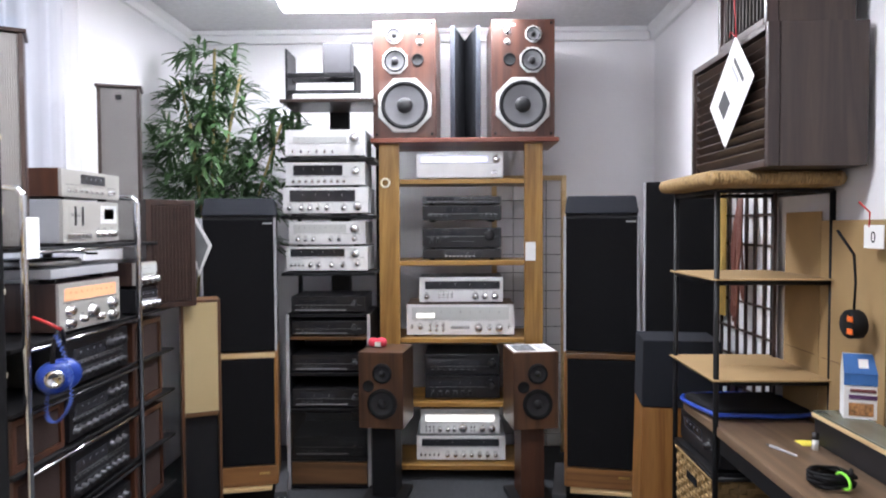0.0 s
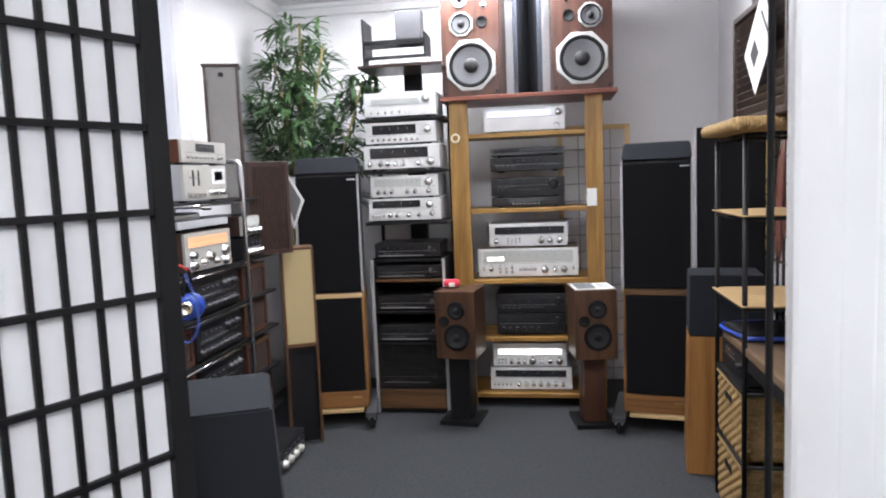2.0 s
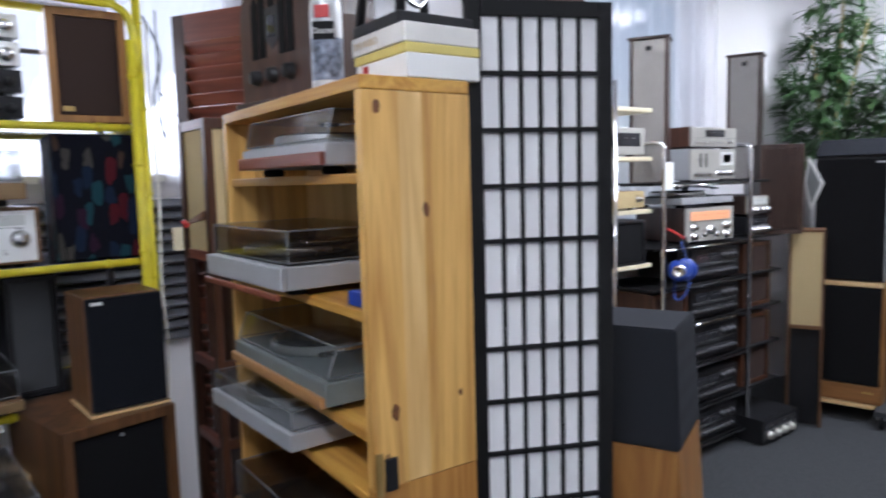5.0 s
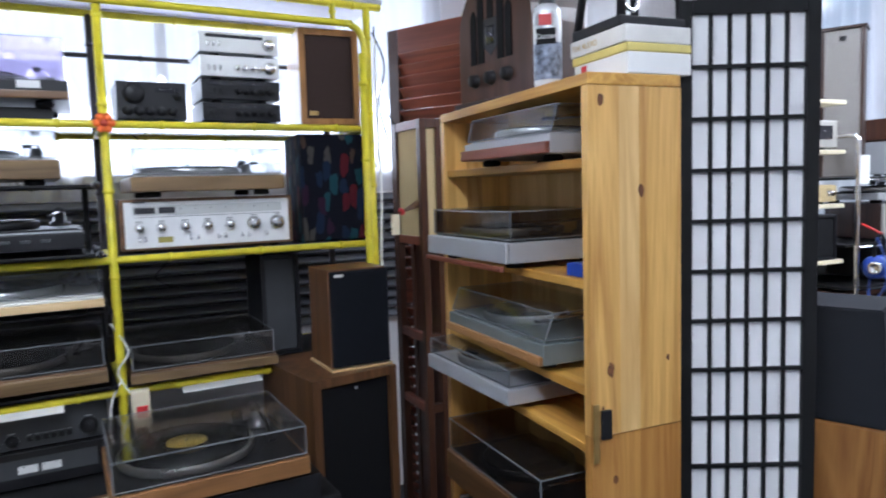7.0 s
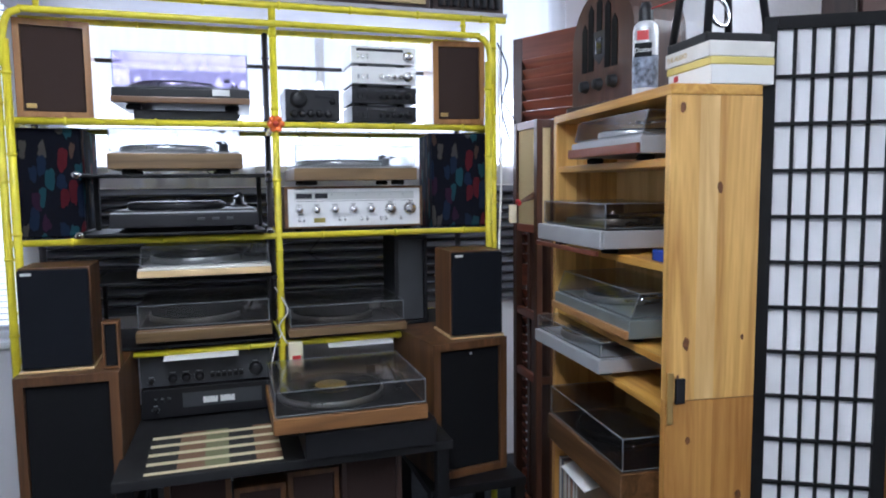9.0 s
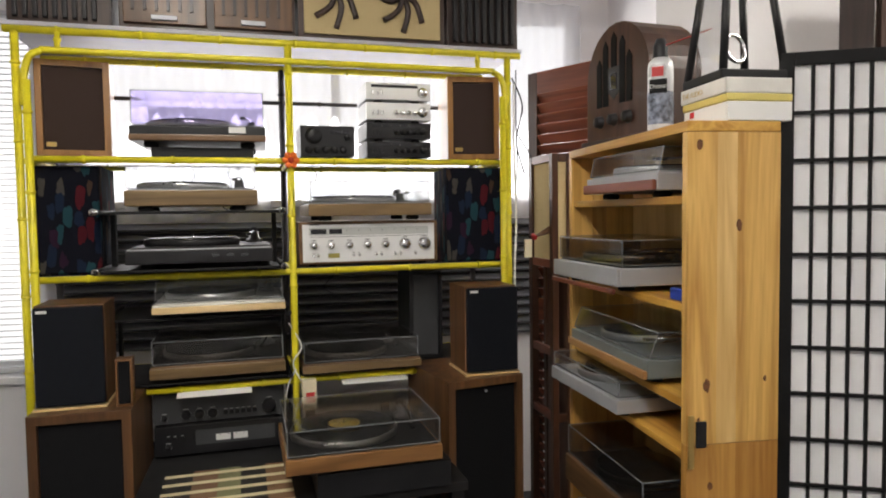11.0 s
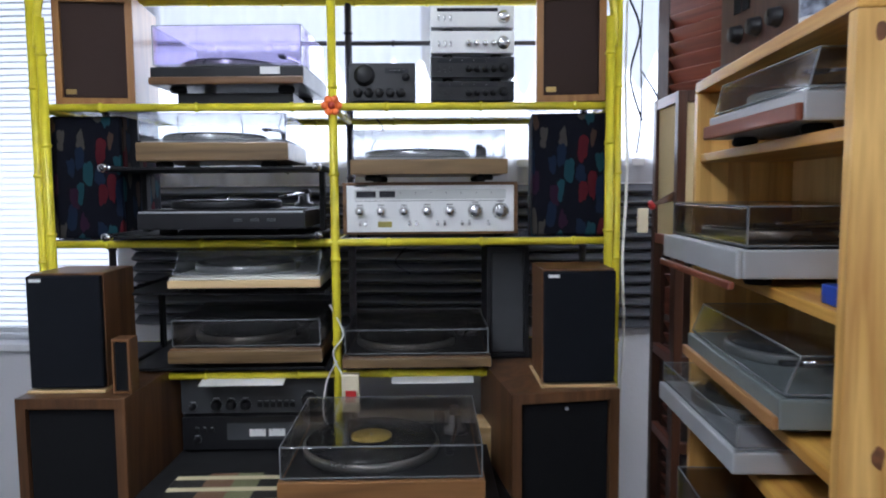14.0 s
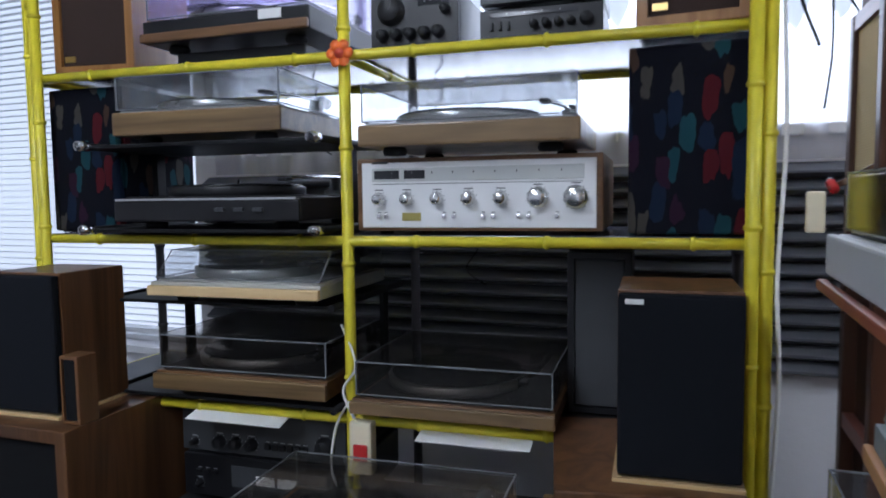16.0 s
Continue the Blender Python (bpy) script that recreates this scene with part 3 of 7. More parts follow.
# ---- rear room: bookcase with receivers ----
bc = thing("bookcase", pose(0, 3.6, 0), "golden oak open bookcase holding stereo receivers", "bookcase")
for x0, x1 in ((-0.37, -0.26), (0.41, 0.51)):
    slab("post", bc, (x0, x1, 0.0, 0.024, 0.0, 1.829), M_OAK, 0.004)
    sx = x0 + 0.02 if x0 < 0 else x1 - 0.04
    slab("side_panel", bc, (sx, sx + 0.02, 0.025, 0.36, 0.0, 1.829), M_OAK, 0.002)
slab("top", bc, (-0.41, 0.59, -0.05, 0.4, 1.83, 1.855), M_MAHOGX, 0.005)
for z in (1.64, 1.2, 0.78, 0.43, 0.085):
    slab("shelf", bc, (-0.348, 0.468, 0.0255, 0.36, z - 0.022, z), M_OAKX, 0.003)
    slab("shelf_edge", bc, (-0.259, 0.409, 0.0, 0.025, z - 0.026, z), M_OAKX, 0.003)

BC = lambda x, z, y=3.66: pose(x, y, z)
G1 = "receivers in the bookcase"
K = M_SILVER
row7 = [(0.3 + 0.1 * i, 0.28, 0.011) for i in range(6)]
component(BC(-0.17, 1.641), 0.47, 0.145, 0.3, K, M_PALE, (0.05, 0.82, 0.62, 0.85, M_BLUE), [(0.92, 0.72, 0.02)], [(0.9, 0.2, 0.03, 0.012)], "white-silver tuner with a lit blue display", "tuner", "tuner", G1)
component(BC(-0.14, 1.41), 0.43, 0.09, 0.3, M_SATIN, M_BLACK, (0.3, 0.7, 0.5, 0.85, M_DIAL), [], [(0.1 + 0.07 * i, 0.3, 0.02, 0.008) for i in range(4)] + [(0.75 + 0.06 * i, 0.3, 0.016, 0.008) for i in range(4)], "black compact disc player with small buttons", "disc_player", "disc player", G1, M_GREY)
component(BC(-0.14, 1.5005), 0.43, 0.05, 0.3, M_GREY, M_BLACK, (0.05, 0.4, 0.4, 0.8, M_DIAL), [], [(0.5 + 0.06 * i, 0.5, 0.016, 0.008) for i in range(7)], "slim dark grey tuner", "tuner", "tuner", G1, M_BLACK)
component(BC(-0.14, 1.201), 0.43, 0.06, 0.3, M_SATIN, M_BLACK, (0.3, 0.75, 0.3, 0.7, M_DIAL), [], [(0.3 + 0.05 * i, 0.25, 0.014, 0.008) for i in range(8)], "slim black cassette deck", "cassette_deck", "cassette deck", G1, M_SILVER2)
component(BC(-0.14, 1.2615), 0.43, 0.115, 0.3, M_SATIN, M_BLACK, (0.05, 0.55, 0.62, 0.85, M_DIAL), [(0.85, 0.6, 0.026), (0.12, 0.35, 0.008), (0.2, 0.35, 0.008)], [(0.3, 0.75, 0.03, 0.03), (0.3, 0.4, 0.03, 0.02)] + [(0.4 + 0.06 * i, 0.25, 0.018, 0.008) for i in range(5)], "black integrated amplifier with one big knob", "amplifier", "amplifier", G1, M_BLACK)
component(BC(-0.23, 0.781), 0.59, 0.178, 0.32, K, M_WALNUTX, (0.05, 0.95, 0.5, 0.9, M_DIALL), [(0.67, 0.22, 0.021), (0.86, 0.22, 0.019), (0.77, 0.22, 0.013), (0.13, 0.26, 0.013), (0.05, 0.26, 0.006), (0.95, 0.26, 0.006)] + [(0.22 + 0.06 * i, z, 0.007) for i in range(3) for z in (0.16, 0.32)], [(0.42 + 0.022 * i, 0.24, 0.009, 0.014) for i in range(8)], "large silver receiver with a pale tuning dial", group=G1, marks=[(0.09, 0.17, 0.56, 0.7, M_WHITEL), (0.18, 0.26, 0.56, 0.7, M_WHITEL)])
component(BC(-0.16, 0.98 - 0.018), 0.46, 0.145, 0.3, K, M_SILVER2, (0.07, 0.96, 0.52, 0.84, M_DIAL), [(0.09, 0.22, 0.014), (0.67, 0.22, 0.018), (0.78, 0.22, 0.016), (0.9, 0.22, 0.018)], [(0.24 + 0.05 * i, z, 0.009, 0.009) for i in range(4) for z in (0.2, 0.32)], "silver receiver with a dark tuning window", group=G1)
component(BC(-0.13, 0.431), 0.41, 0.13, 0.3, M_SATIN, M_BLACK, (0.05, 0.75, 0.55, 0.8, M_DIAL), [(0.88, 0.6, 0.022)] + [(0.1 + 0.1 * i, 0.2, 0.01) for i in range(6)], [], "black receiver with a row of knobs", group=G1, knob=M_BLACK)
component(BC(-0.13, 0.5615), 0.41, 0.12, 0.3, M_SATIN, M_BLACK, (0.05, 0.75, 0.45, 0.7, M_DIAL), [(0.9, 0.55, 0.02)], [(0.1 + 0.08 * i, 0.2, 0.02, 0.008) for i in range(8)], "black receiver with a long dark display", group=G1, knob=M_BLACK)
component(BC(-0.18, 0.086), 0.49, 0.145, 0.32, K, M_SILVER2, (0.06, 0.93, 0.56, 0.86, M_DIAL), [(0.35 + 0.09 * i, 0.22, 0.012) for i in range(7)], [(0.05 + 0.05 * i, 0.22, 0.008, 0.012) for i in range(5)], "silver receiver with a black dial and seven knobs", group=G1)
component(BC(-0.16, 0.2315), 0.44, 0.148, 0.32, K, M_WALNUTX, (0.07, 0.93, 0.5, 0.76, M_WHITEL), [(0.25, 0.18, 0.012), (0.35, 0.18, 0.012), (0.43, 0.18, 0.012), (0.54, 0.22, 0.022), (0.78, 0.2, 0.015), (0.9, 0.2, 0.019)], [(0.08 + 0.045 * i, z, 0.008, 0.008) for i in range(3) for z in (0.14, 0.28)] + [(0.64 + 0.04 * i, z, 0.008, 0.008) for i in range(2) for z in (0.14, 0.28)], "silver receiver with a lit white dial", group=G1)
tagged(slab("price_card", None, (0.415, 0.47, 3.594, 3.598, 1.2, 1.3), M_PAPER, 0), "white paper price card on the bookcase", "price card")
bm = lathe(bmesh.new(), [(0.022 + 0.006 * math.cos(a), 0.006 * math.sin(a)) for a in [i * math.pi / 5 for i in range(11)]], pose(-0.335, 3.592, 1.62, 90), 20)
tagged(part("ring", bm, M_CREAM), "cream plastic ring hung on the bookcase post", "ring")

# large three-way loudspeakers on top
M_RIM = surface("pale_cast_rim", (0.45, 0.45, 0.44), 0.45, metal=0.2, vary=0.08)


def big_speaker(m, mirror):
    t = thing("large_speaker", m, "large reddish walnut three-way loudspeaker with bare drivers", "loudspeaker", "large speakers on the bookcase")
    w, h, d = 0.335, 0.62, 0.34
    s = (lambda x: w - x) if mirror else (lambda x: x)
    slab("cabinet", t, (0, w, 0.0, d, 0, h), M_REDWOOD, 0.004)
    driver(t, s(0.17), 0.172, 0.142, -0.0005, M_RIM, M_CONE, True)
    driver(t, s(0.12), 0.405, 0.066, -0.0005, M_RIM, M_CONE, True)
    driver(t, s(0.115), 0.54, 0.042, -0.0005, M_RIM, M_CONE, True)
    part("port", lathe(bmesh.new(), [(0.033, 0), (0.033, 0.004), (0.028, 0.005), (0.026, 0.0005), (0, 0.0005)], pose(s(0.24), -0.0005, 0.41, 90), 24), M_RUBBER, t, "black bass port")
    for z in (0.5, 0.555):
        part("level_control", lathe(bmesh.new(), [(0, 0.012), (0.012, 0.012), (0.014, 0.004), (0.018, 0.003), (0.018, 0)], pose(s(0.25), -0.0005, z, 90), 16), M_KNOB, t)
    slab("badge", t, (s(0.25) - 0.04, s(0.25) + 0.04, -0.002, 0, 0.585, 0.595), M_SILVER2, 0.0005)
    for x in (0.02, w - 0.02):
        for z in (0.02, h - 0.02):
            part("grille_peg", lathe(bmesh.new(), [(0, 0.003), (0.007, 0.003), (0.007, 0)], pose(x, -0.0005, z, 90), 10), M_RUBBER, t)
    return t


big_speaker(pose(-0.395, 3.575, 1.856, 0, 0, -3), False)
big_speaker(pose(0.235, 3.565, 1.856, 0, 0, 2), True)
for x, rz, lab in ((0.0, -76, ""), (0.165, 256, "")):
    t = thing("speaker_grille", pose(x + 0.0, 3.62, 1.857, 0, 0, 0), "dark blue cloth speaker grille standing upright", "speaker grille", "loose speaker grilles")
    sgn = 1 if x < 0.1 else -1
    for nm, a, b, mt in (("cloth_frame", -0.012, 0.012, M_NAVY),):
        o = slab(nm, t, (a, b, 0, 0.3, 0, 0.6), mt, 0.006)
        o.matrix_basis = pose(0.03 if sgn > 0 else 0.0, 0, 0, 0, 0, -11 * sgn)
    o = slab("edge_strip", t, (-0.013, 0.013, -0.012, -0.001, 0, 0.6), surface("blue_grey_edge", (0.018, 0.022, 0.034), 0.7), 0.003)
    o.matrix_basis = pose(0.03 if sgn > 0 else 0.0, 0, 0, 0, 0, -11 * sgn)

# metal stand with five receivers
st = thing("receiver_stand", pose(-0.85, 3.5, 0), "black metal stand with open shelves of receivers", "stand")
for z in (2.05, 1.748, 1.448, 1.148):
    slab("shelf", st, (-0.02, 0.47, -0.03, 0.3, z - 0.018, z), M_BLACKM if z < 2 else M_DARKWOOD, 0.004)
slab("column", st, (0.18, 0.29, 0.302, 0.35, 0.0, 2.05), M_BLACKM, 0.004)
for x in (-0.01, 0.44):
    slab("upright", st, (x, x + 0.02, 0.301, 0.33, 0.0, 2.1), M_BLACKM, 0.003)
G2 = "receivers on the metal stand"
S = lambda x, z: pose(x, 3.48, z)
component(S(-0.845, 1.7485), 0.415, 0.145, 0.3, K, M_SILVER2, (0.1, 0.78, 0.5, 0.72, M_DIALL), [(0.87, 0.66, 0.022)], [(0.1 + 0.1 * i, 0.15, 0.012, 0.014) for i in range(6)], "silver receiver with a pale dial", group=G2)
component(S(-0.845, 1.5945), 0.415, 0.13, 0.3, K, M_SILVER2, (0.1, 0.72, 0.42, 0.86, M_DIAL), [(0.88, 0.58, 0.02)], [(0.1 + 0.08 * i, 0.16, 0.016, 0.012) for i in range(9)], "silver receiver with a dark display", group=G2)
component(S(-0.86, 1.4485), 0.445, 0.145, 0.3, K, M_SILVER2, (0.08, 0.85, 0.44, 0.88, M_DIAL), [(0.08, 0.2, 0.013), (0.22, 0.2, 0.013), (0.32, 0.2, 0.013), (0.42, 0.2, 0.011), (0.52, 0.2, 0.013), (0.72, 0.2, 0.013), (0.88, 0.25, 0.02)], [], "silver receiver with seven knobs below a dark dial", group=G2)
component(S(-0.83, 1.2855), 0.4, 0.13, 0.3, K, M_SILVER2, (0.06, 0.75, 0.5, 0.86, M_DIALL), [(0.86, 0.66, 0.022), (0.12, 0.22, 0.011), (0.22, 0.22, 0.011), (0.32, 0.22, 0.011), (0.55, 0.22, 0.011), (0.66, 0.22, 0.011), (0.86, 0.24, 0.013)], [], "silver receiver with a pale greenish dial", group=G2)
component(S(-0.845, 1.1485), 0.425, 0.136, 0.3, K, M_SILVER2, (0.05, 0.72, 0.58, 0.9, M_DIAL), [(0.85, 0.68, 0.02), (0.88, 0.28, 0.014), (0.3, 0.22, 0.012), (0.4, 0.22, 0.012), (0.56, 0.22, 0.012), (0.7, 0.22, 0.011)], [(0.06 + 0.05 * i, 0.22, 0.012, 0.008) for i in range(4)], "silver receiver with a small dark dial", group=G2)

# audio rack with glass doors below
rk0 = thing("audio_rack", pose(-0.85, 3.47, 0), "black audio rack with smoked glass and a walnut drawer", "audio rack")
for x in (0.0, 0.426):
    slab("side_panel", rk0, (x, x + 0.018, 0.0, 0.36, 0.0, 0.93), M_BLACKM, 0.003)
    slab("edge_strip", rk0, (x, x + 0.018, -0.006, -0.0005, 0.0, 0.93), M_SILVER2, 0.002, "silver edge strip")
for z in (0.93, 0.81, 0.62, 0.43, 0.165, 0.03):
    slab("shelf", rk0, (0.0185, 0.4255, 0.004, 0.355, z - 0.016, z), M_WALNUTX if z in (0.81,) else M_BLACKM, 0.002)
slab("drawer", rk0, (0.022, 0.422, -0.004, 0.32, 0.032, 0.146), M_WALNUTX, 0.003, "walnut drawer front")
slab("back_panel", rk0, (0.0185, 0.4255, 0.356, 0.366, 0.03, 0.93), M_BLACKM, 0)
slab("glass_door", rk0, (0.022, 0.422, -0.004, 0.0, 0.168, 0.41), M_DSMOKE, 0)
G3 = "units in the audio rack"
for z, hh, lab in ((0.9315, 0.09, "black cassette deck with a silver trim line"), (0.8105, 0.08, "black turntable deck with a bright front edge"), (0.6205, 0.09, "black amplifier with a silver trim line"), (0.4305, 0.1, "black deck in shadow"), (0.1655, 0.11, "black receiver behind smoked glass")):
    component(pose(-0.825, 3.49, z), 0.39, hh, 0.3, M_SATIN, M_BLACK, (0.1, 0.6, 0.5, 0.75, M_DIAL), [(0.85, 0.5, 0.013)], [(0.15 + 0.06 * i, 0.2, 0.012, 0.006) for i in range(5)], lab, "deck", "cassette deck", G3, M_GREY, marks=[(0.05, 0.75, 0.08, 0.14, M_SILVER2)])

# things on the stand's top
t = thing("wire_shelf", pose(-0.85, 3.52, 2.0505), "small black slatted desk shelf", "shelf")
slab("end_panel", t, (0.0, 0.012, 0, 0.2, 0, 0.27), M_BLACKM, 0.003)
slab("end_panel", t, (0.36, 0.372, 0, 0.2, 0, 0.18), M_BLACKM, 0.003)
for z in (0.03, 0.12):
    slab("rail", t, (0.0125, 0.3595, 0.0, 0.02, z, z + 0.025), M_BLACKM, 0.003)
    slab("rail", t, (0.0125, 0.3595, 0.12, 0.14, z, z + 0.025), M_BLACKM, 0.003)
speaker(pose(-0.66, 3.56, 2.1965), 0.15, 0.17, 0.12, M_GREY, surface("grey_cloth", (0.05, 0.05, 0.055), 0.9), label="small grey cloth-fronted speaker on the slatted shelf", flush=True)
tagged(slab("magazine", None, (-0.8, -0.45, 3.472, 3.51, 2.0505, 2.075), M_PAPER, 0.002), "white magazine lying on the stand", "magazine")

# ---- floor standing speaker towers on dollies ----
def tower(m, group, mirror):
    d = thing("dolly", m, "low wheeled dolly under a speaker tower", "dolly", group)
    slab("deck", d, (0.03, 0.32, -0.02, 0.33, 0.082, 0.1), M_BIRCHX, 0.003)
    for x in (-0.035, 0.355):
        slab("rail", d, (x - 0.02, x + 0.045 if x < 0 else x + 0.04, -0.09, 0.36, 0.07, 0.099), M_GREY, 0.003)
    for x in (-0.022, 0.368):
        for y in (-0.06, 0.33):
            part("caster_wheel", lathe(bmesh.new(), [(0, -0.012), (0.03, -0.012), (0.034, -0.006), (0.034, 0.006), (0.03, 0.012), (0, 0.012)], pose(x, y, 0.034, 0, 90), 16), M_RUBBER, d)
            slab("caster_fork", d, (x - 0.02, x + 0.02, y - 0.012, y + 0.012, 0.05, 0.0695), M_SILVER2, 0.003)
    s1 = thing("tower_speaker", m @ pose(0, 0, 0.1005), "teak loudspeaker with a black grille", "loudspeaker", group)
    slab("cabinet", s1, (0, 0.35, 0.022, 0.32, 0, 0.67), M_TEAK, 0.004)
    slab("plinth_strip", s1, (0.008, 0.342, 0.0, 0.021, 0.005, 0.1), M_TEAKO, 0.003)
    slab("grille", s1, (0.014, 0.336, 0.002, 0.021, 0.105, 0.635), M_CLOTH, 0.005)
    slab("trim", s1, (0.008, 0.342, 0.0, 0.021, 0.64, 0.665), M_BIRCHX if not mirror else M_WALNUTX, 0.003)
    slab("badge", s1, (0.26, 0.31, -0.002, -0.0005, 0.06, 0.07), M_BRASS, 0)
    s2 = thing("tower_speaker", m @ pose(0, 0, 0.771), "black loudspeaker with a full-height black grille and sloped cap", "loudspeaker", group)
    slab("cabinet", s2, (0.004, 0.346, 0.022, 0.31, 0, 0.67), M_BLACK, 0.004)
    slab("grille", s2, (0.0, 0.35, 0.0, 0.021, 0.004, 0.655), M_CLOTH, 0.008)
    bm = bmesh.new()
    vs = [bm.verts.new(p) for p in ((0, 0, 0.671), (0.35, 0, 0.671), (0.35, 0.31, 0.671), (0, 0.31, 0.671), (0.01, 0.06, 0.76), (0.34, 0.06, 0.76), (0.34, 0.31, 0.76), (0.01, 0.31, 0.76))]
    for q in ((0, 1, 5, 4), (1, 2, 6, 5), (2, 3, 7, 6), (3, 0, 4, 7), (4, 5, 6, 7), (3, 2, 1, 0)):
        bm.faces.new([vs[i] for i in q])
    bmesh.ops.bevel(bm, geom=bm.edges[:], offset=0.006, segments=2, affect="EDGES")
    part("cap", bm, M_CHAR, s2, "sloped charcoal cloth cap")
    slab("badge", s2, (0.29, 0.335, -0.002, -0.0003, 0.63, 0.638), M_SILVER2, 0)
    for x in (-0.004, 0.342):
        slab("side_rail", s2, (x, x + 0.012, -0.004, -0.0005, 0.003, 0.66), M_SILVER2, 0.002)


tower(pose(-1.19, 3.2, 0, 0, 0, 12), "speaker towers on dollies", False)
tower(pose(0.57, 3.25, 0, 0, 0, -10), "speaker towers on dollies", True)

# bookshelf speakers on stands
def stand_speaker(m, post, words):
    s = thing("speaker_stand", m, words, "speaker stand", "pedestal stands")
    slab("base", s, (-0.0, 0.22, -0.0, 0.24, 0, 0.025), M_BLACKM, 0.004)
    slab("column", s, (0.05, 0.17, 0.05, 0.2, 0.0255, 0.38), post, 0.004)
    slab("top_plate", s, (0.02, 0.2, 0.02, 0.24, 0.3805, 0.388), M_BLACKM, 0.002)
    t = thing("bookshelf_speaker", m @ pose(0, -0.01, 0.3885), "walnut two-way bookshelf speaker with bare drivers", "loudspeaker", "bookshelf speakers on stands")
    slab("cabinet", t, (0, 0.225, 0.0, 0.25, 0, 0.38), M_STANDWOOD, 0.004)
    driver(t, 0.12, 0.125, 0.075, -0.0005, M_RUBBER, M_CONED)
    driver(t, 0.12, 0.275, 0.05, -0.0005, M_RUBBER, M_CONED)
    part("port", lathe(bmesh.new(), [(0.03, 0), (0.028, 0.004), (0.024, 0.0006), (0, 0.0006)], pose(0.05, -0.0005, 0.21, 90), 20), M_RUBBER, t)
    return t


stand_speaker(pose(-0.44, 3.28, 0, 0, 0, -8), M_BLACKM, "black pedestal speaker stand")
stand_speaker(pose(0.32, 3.24, 0, 0, 0, 8), M_MAHOG, "pedestal speaker stand with a reddish wood column")
t = thing("stuffed_toy", pose(-0.36, 3.4, 0.7695), "small red plush heart toy lying on a speaker", "toy")
bm = bmesh.new()
for sx in (-0.02, 0.02):
    lathe(bm, [(0, 0), (0.024, 0.006), (0.03, 0.025), (0.022, 0.044), (0, 0.05)], pose(sx, 0, 0, 0, 0, 0), 14)
part("plush_body", bm, surface("red_plush", (0.6, 0.05, 0.08), 0.9, bump=0.8, dist=0.003), t)
slab("tag", t, (-0.012, 0.02, -0.034, -0.03, 0.008, 0.03), M_PAPER, 0.001)
fl = thing("flyer", pose(0.325, 3.25, 0.7695, 0, 0, 8), "white leaflet with a dark picture lying on a speaker", "leaflet")
slab("sheet", fl, (0, 0.21, 0, 0.2, 0, 0.0015), M_PAPER, 0)
slab("picture", fl, (0.015, 0.12, 0.015, 0.185, 0.0016, 0.0022), surface("grey_picture_print", (0.12, 0.13, 0.14), 0.5, vary=0.8, scale=40), 0)
slab("text_block", fl, (0.135, 0.195, 0.03, 0.17, 0.0016, 0.0022), surface("grey_text_print", (0.5, 0.5, 0.5), 0.6, vary=0.4, scale=120), 0)
# ---- yellow bamboo shelf unit by the window ----
RK = pose(-1.397, -0.993, 0, 0, 0, 95.2)
yr = thing("shelf_unit", RK, "yellow painted bamboo shelf unit full of turntables", "shelf unit")


def bamboo(name, pts, r=0.0125, mat=None):
    bm = tube(bmesh.new(), pts, r, 10)
    if len(pts) > 2:
        return part(name, bm, mat or M_YELLOW, yr)
    a, b = Vector(pts[0]), Vector(pts[-1])
    n = max(1, int((b - a).length / 0.24))
    for i in range(n):
        c = a.lerp(b, (i + 0.6) / n)
        q = (b - a).to_track_quat("Z", "Y").to_matrix().to_4x4()
        lathe(bm, [(r, -0.006), (r + 0.003, -0.002), (r + 0.003, 0.002), (r, 0.006)], Matrix.Translation(c) @ q, 10)
    return part(name, bm, mat or M_YELLOW, yr)


# rear posts and the rear rail at 1.8 are dark grey, front ones yellow
M_REARBAMBOO = surface("dark_grey_rear_bamboo", (0.05, 0.045, 0.05), 0.55, vary=0.3)
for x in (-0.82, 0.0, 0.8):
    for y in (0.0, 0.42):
        bamboo("post", [(x, y, 0.0), (x, y, 1.93)], mat=M_YELLOW if y < 0.1 else M_REARBAMBOO)
for x in (-0.79, 0.775):
    bamboo("post", [(x, -0.012 if x < 0 else -0.014, 0.3), (x, -0.012 if x < 0 else -0.014, 1.78)])
for z in (1.55, 1.17, 0.79):
    for y in (0.0, 0.42):
        bamboo("rail", [(-0.8, y, z - 0.012), (0.785, y, z - 0.012)], 0.011)
    for x in (-0.82, 0.0, 0.8):
        bamboo("rail", [(x, 0.015, z - 0.014), (x, 0.4, z - 0.014)], 0.009)
    slab("shelf_board", yr, (-0.8, -0.012, 0.012, 0.41, z - 0.01, z), M_BLACK if z < 1 else surface("dark_glass_shelf", (0.1, 0.1, 0.13), 0.15, bump=0), 0.002)
    slab("shelf_board", yr, (0.012, 0.785, 0.012, 0.41, z - 0.01, z), M_BLACK if z < 1 else surface("dark_glass_shelf", (0.1, 0.1, 0.13), 0.15, bump=0), 0.002)
bamboo("rail", arc([(-0.8, -0.012, 1.7), (-0.79, -0.012, 1.82), (-0.75, -0.012, 1.868), (-0.6, -0.012, 1.872), (0.6, -0.012, 1.872), (0.74, -0.012, 1.868), (0.78, -0.012, 1.82), (0.785, -0.012, 1.7)], 4), 0.011)
bamboo("rail", [(-0.8, 0.42, 1.8), (0.785, 0.42, 1.8)], 0.008, mat=M_REARBAMBOO)
for y in (0.0, 0.42):
    bamboo("rail", [(-0.85, y, 1.935), (0.85, y, 1.935)], 0.012)
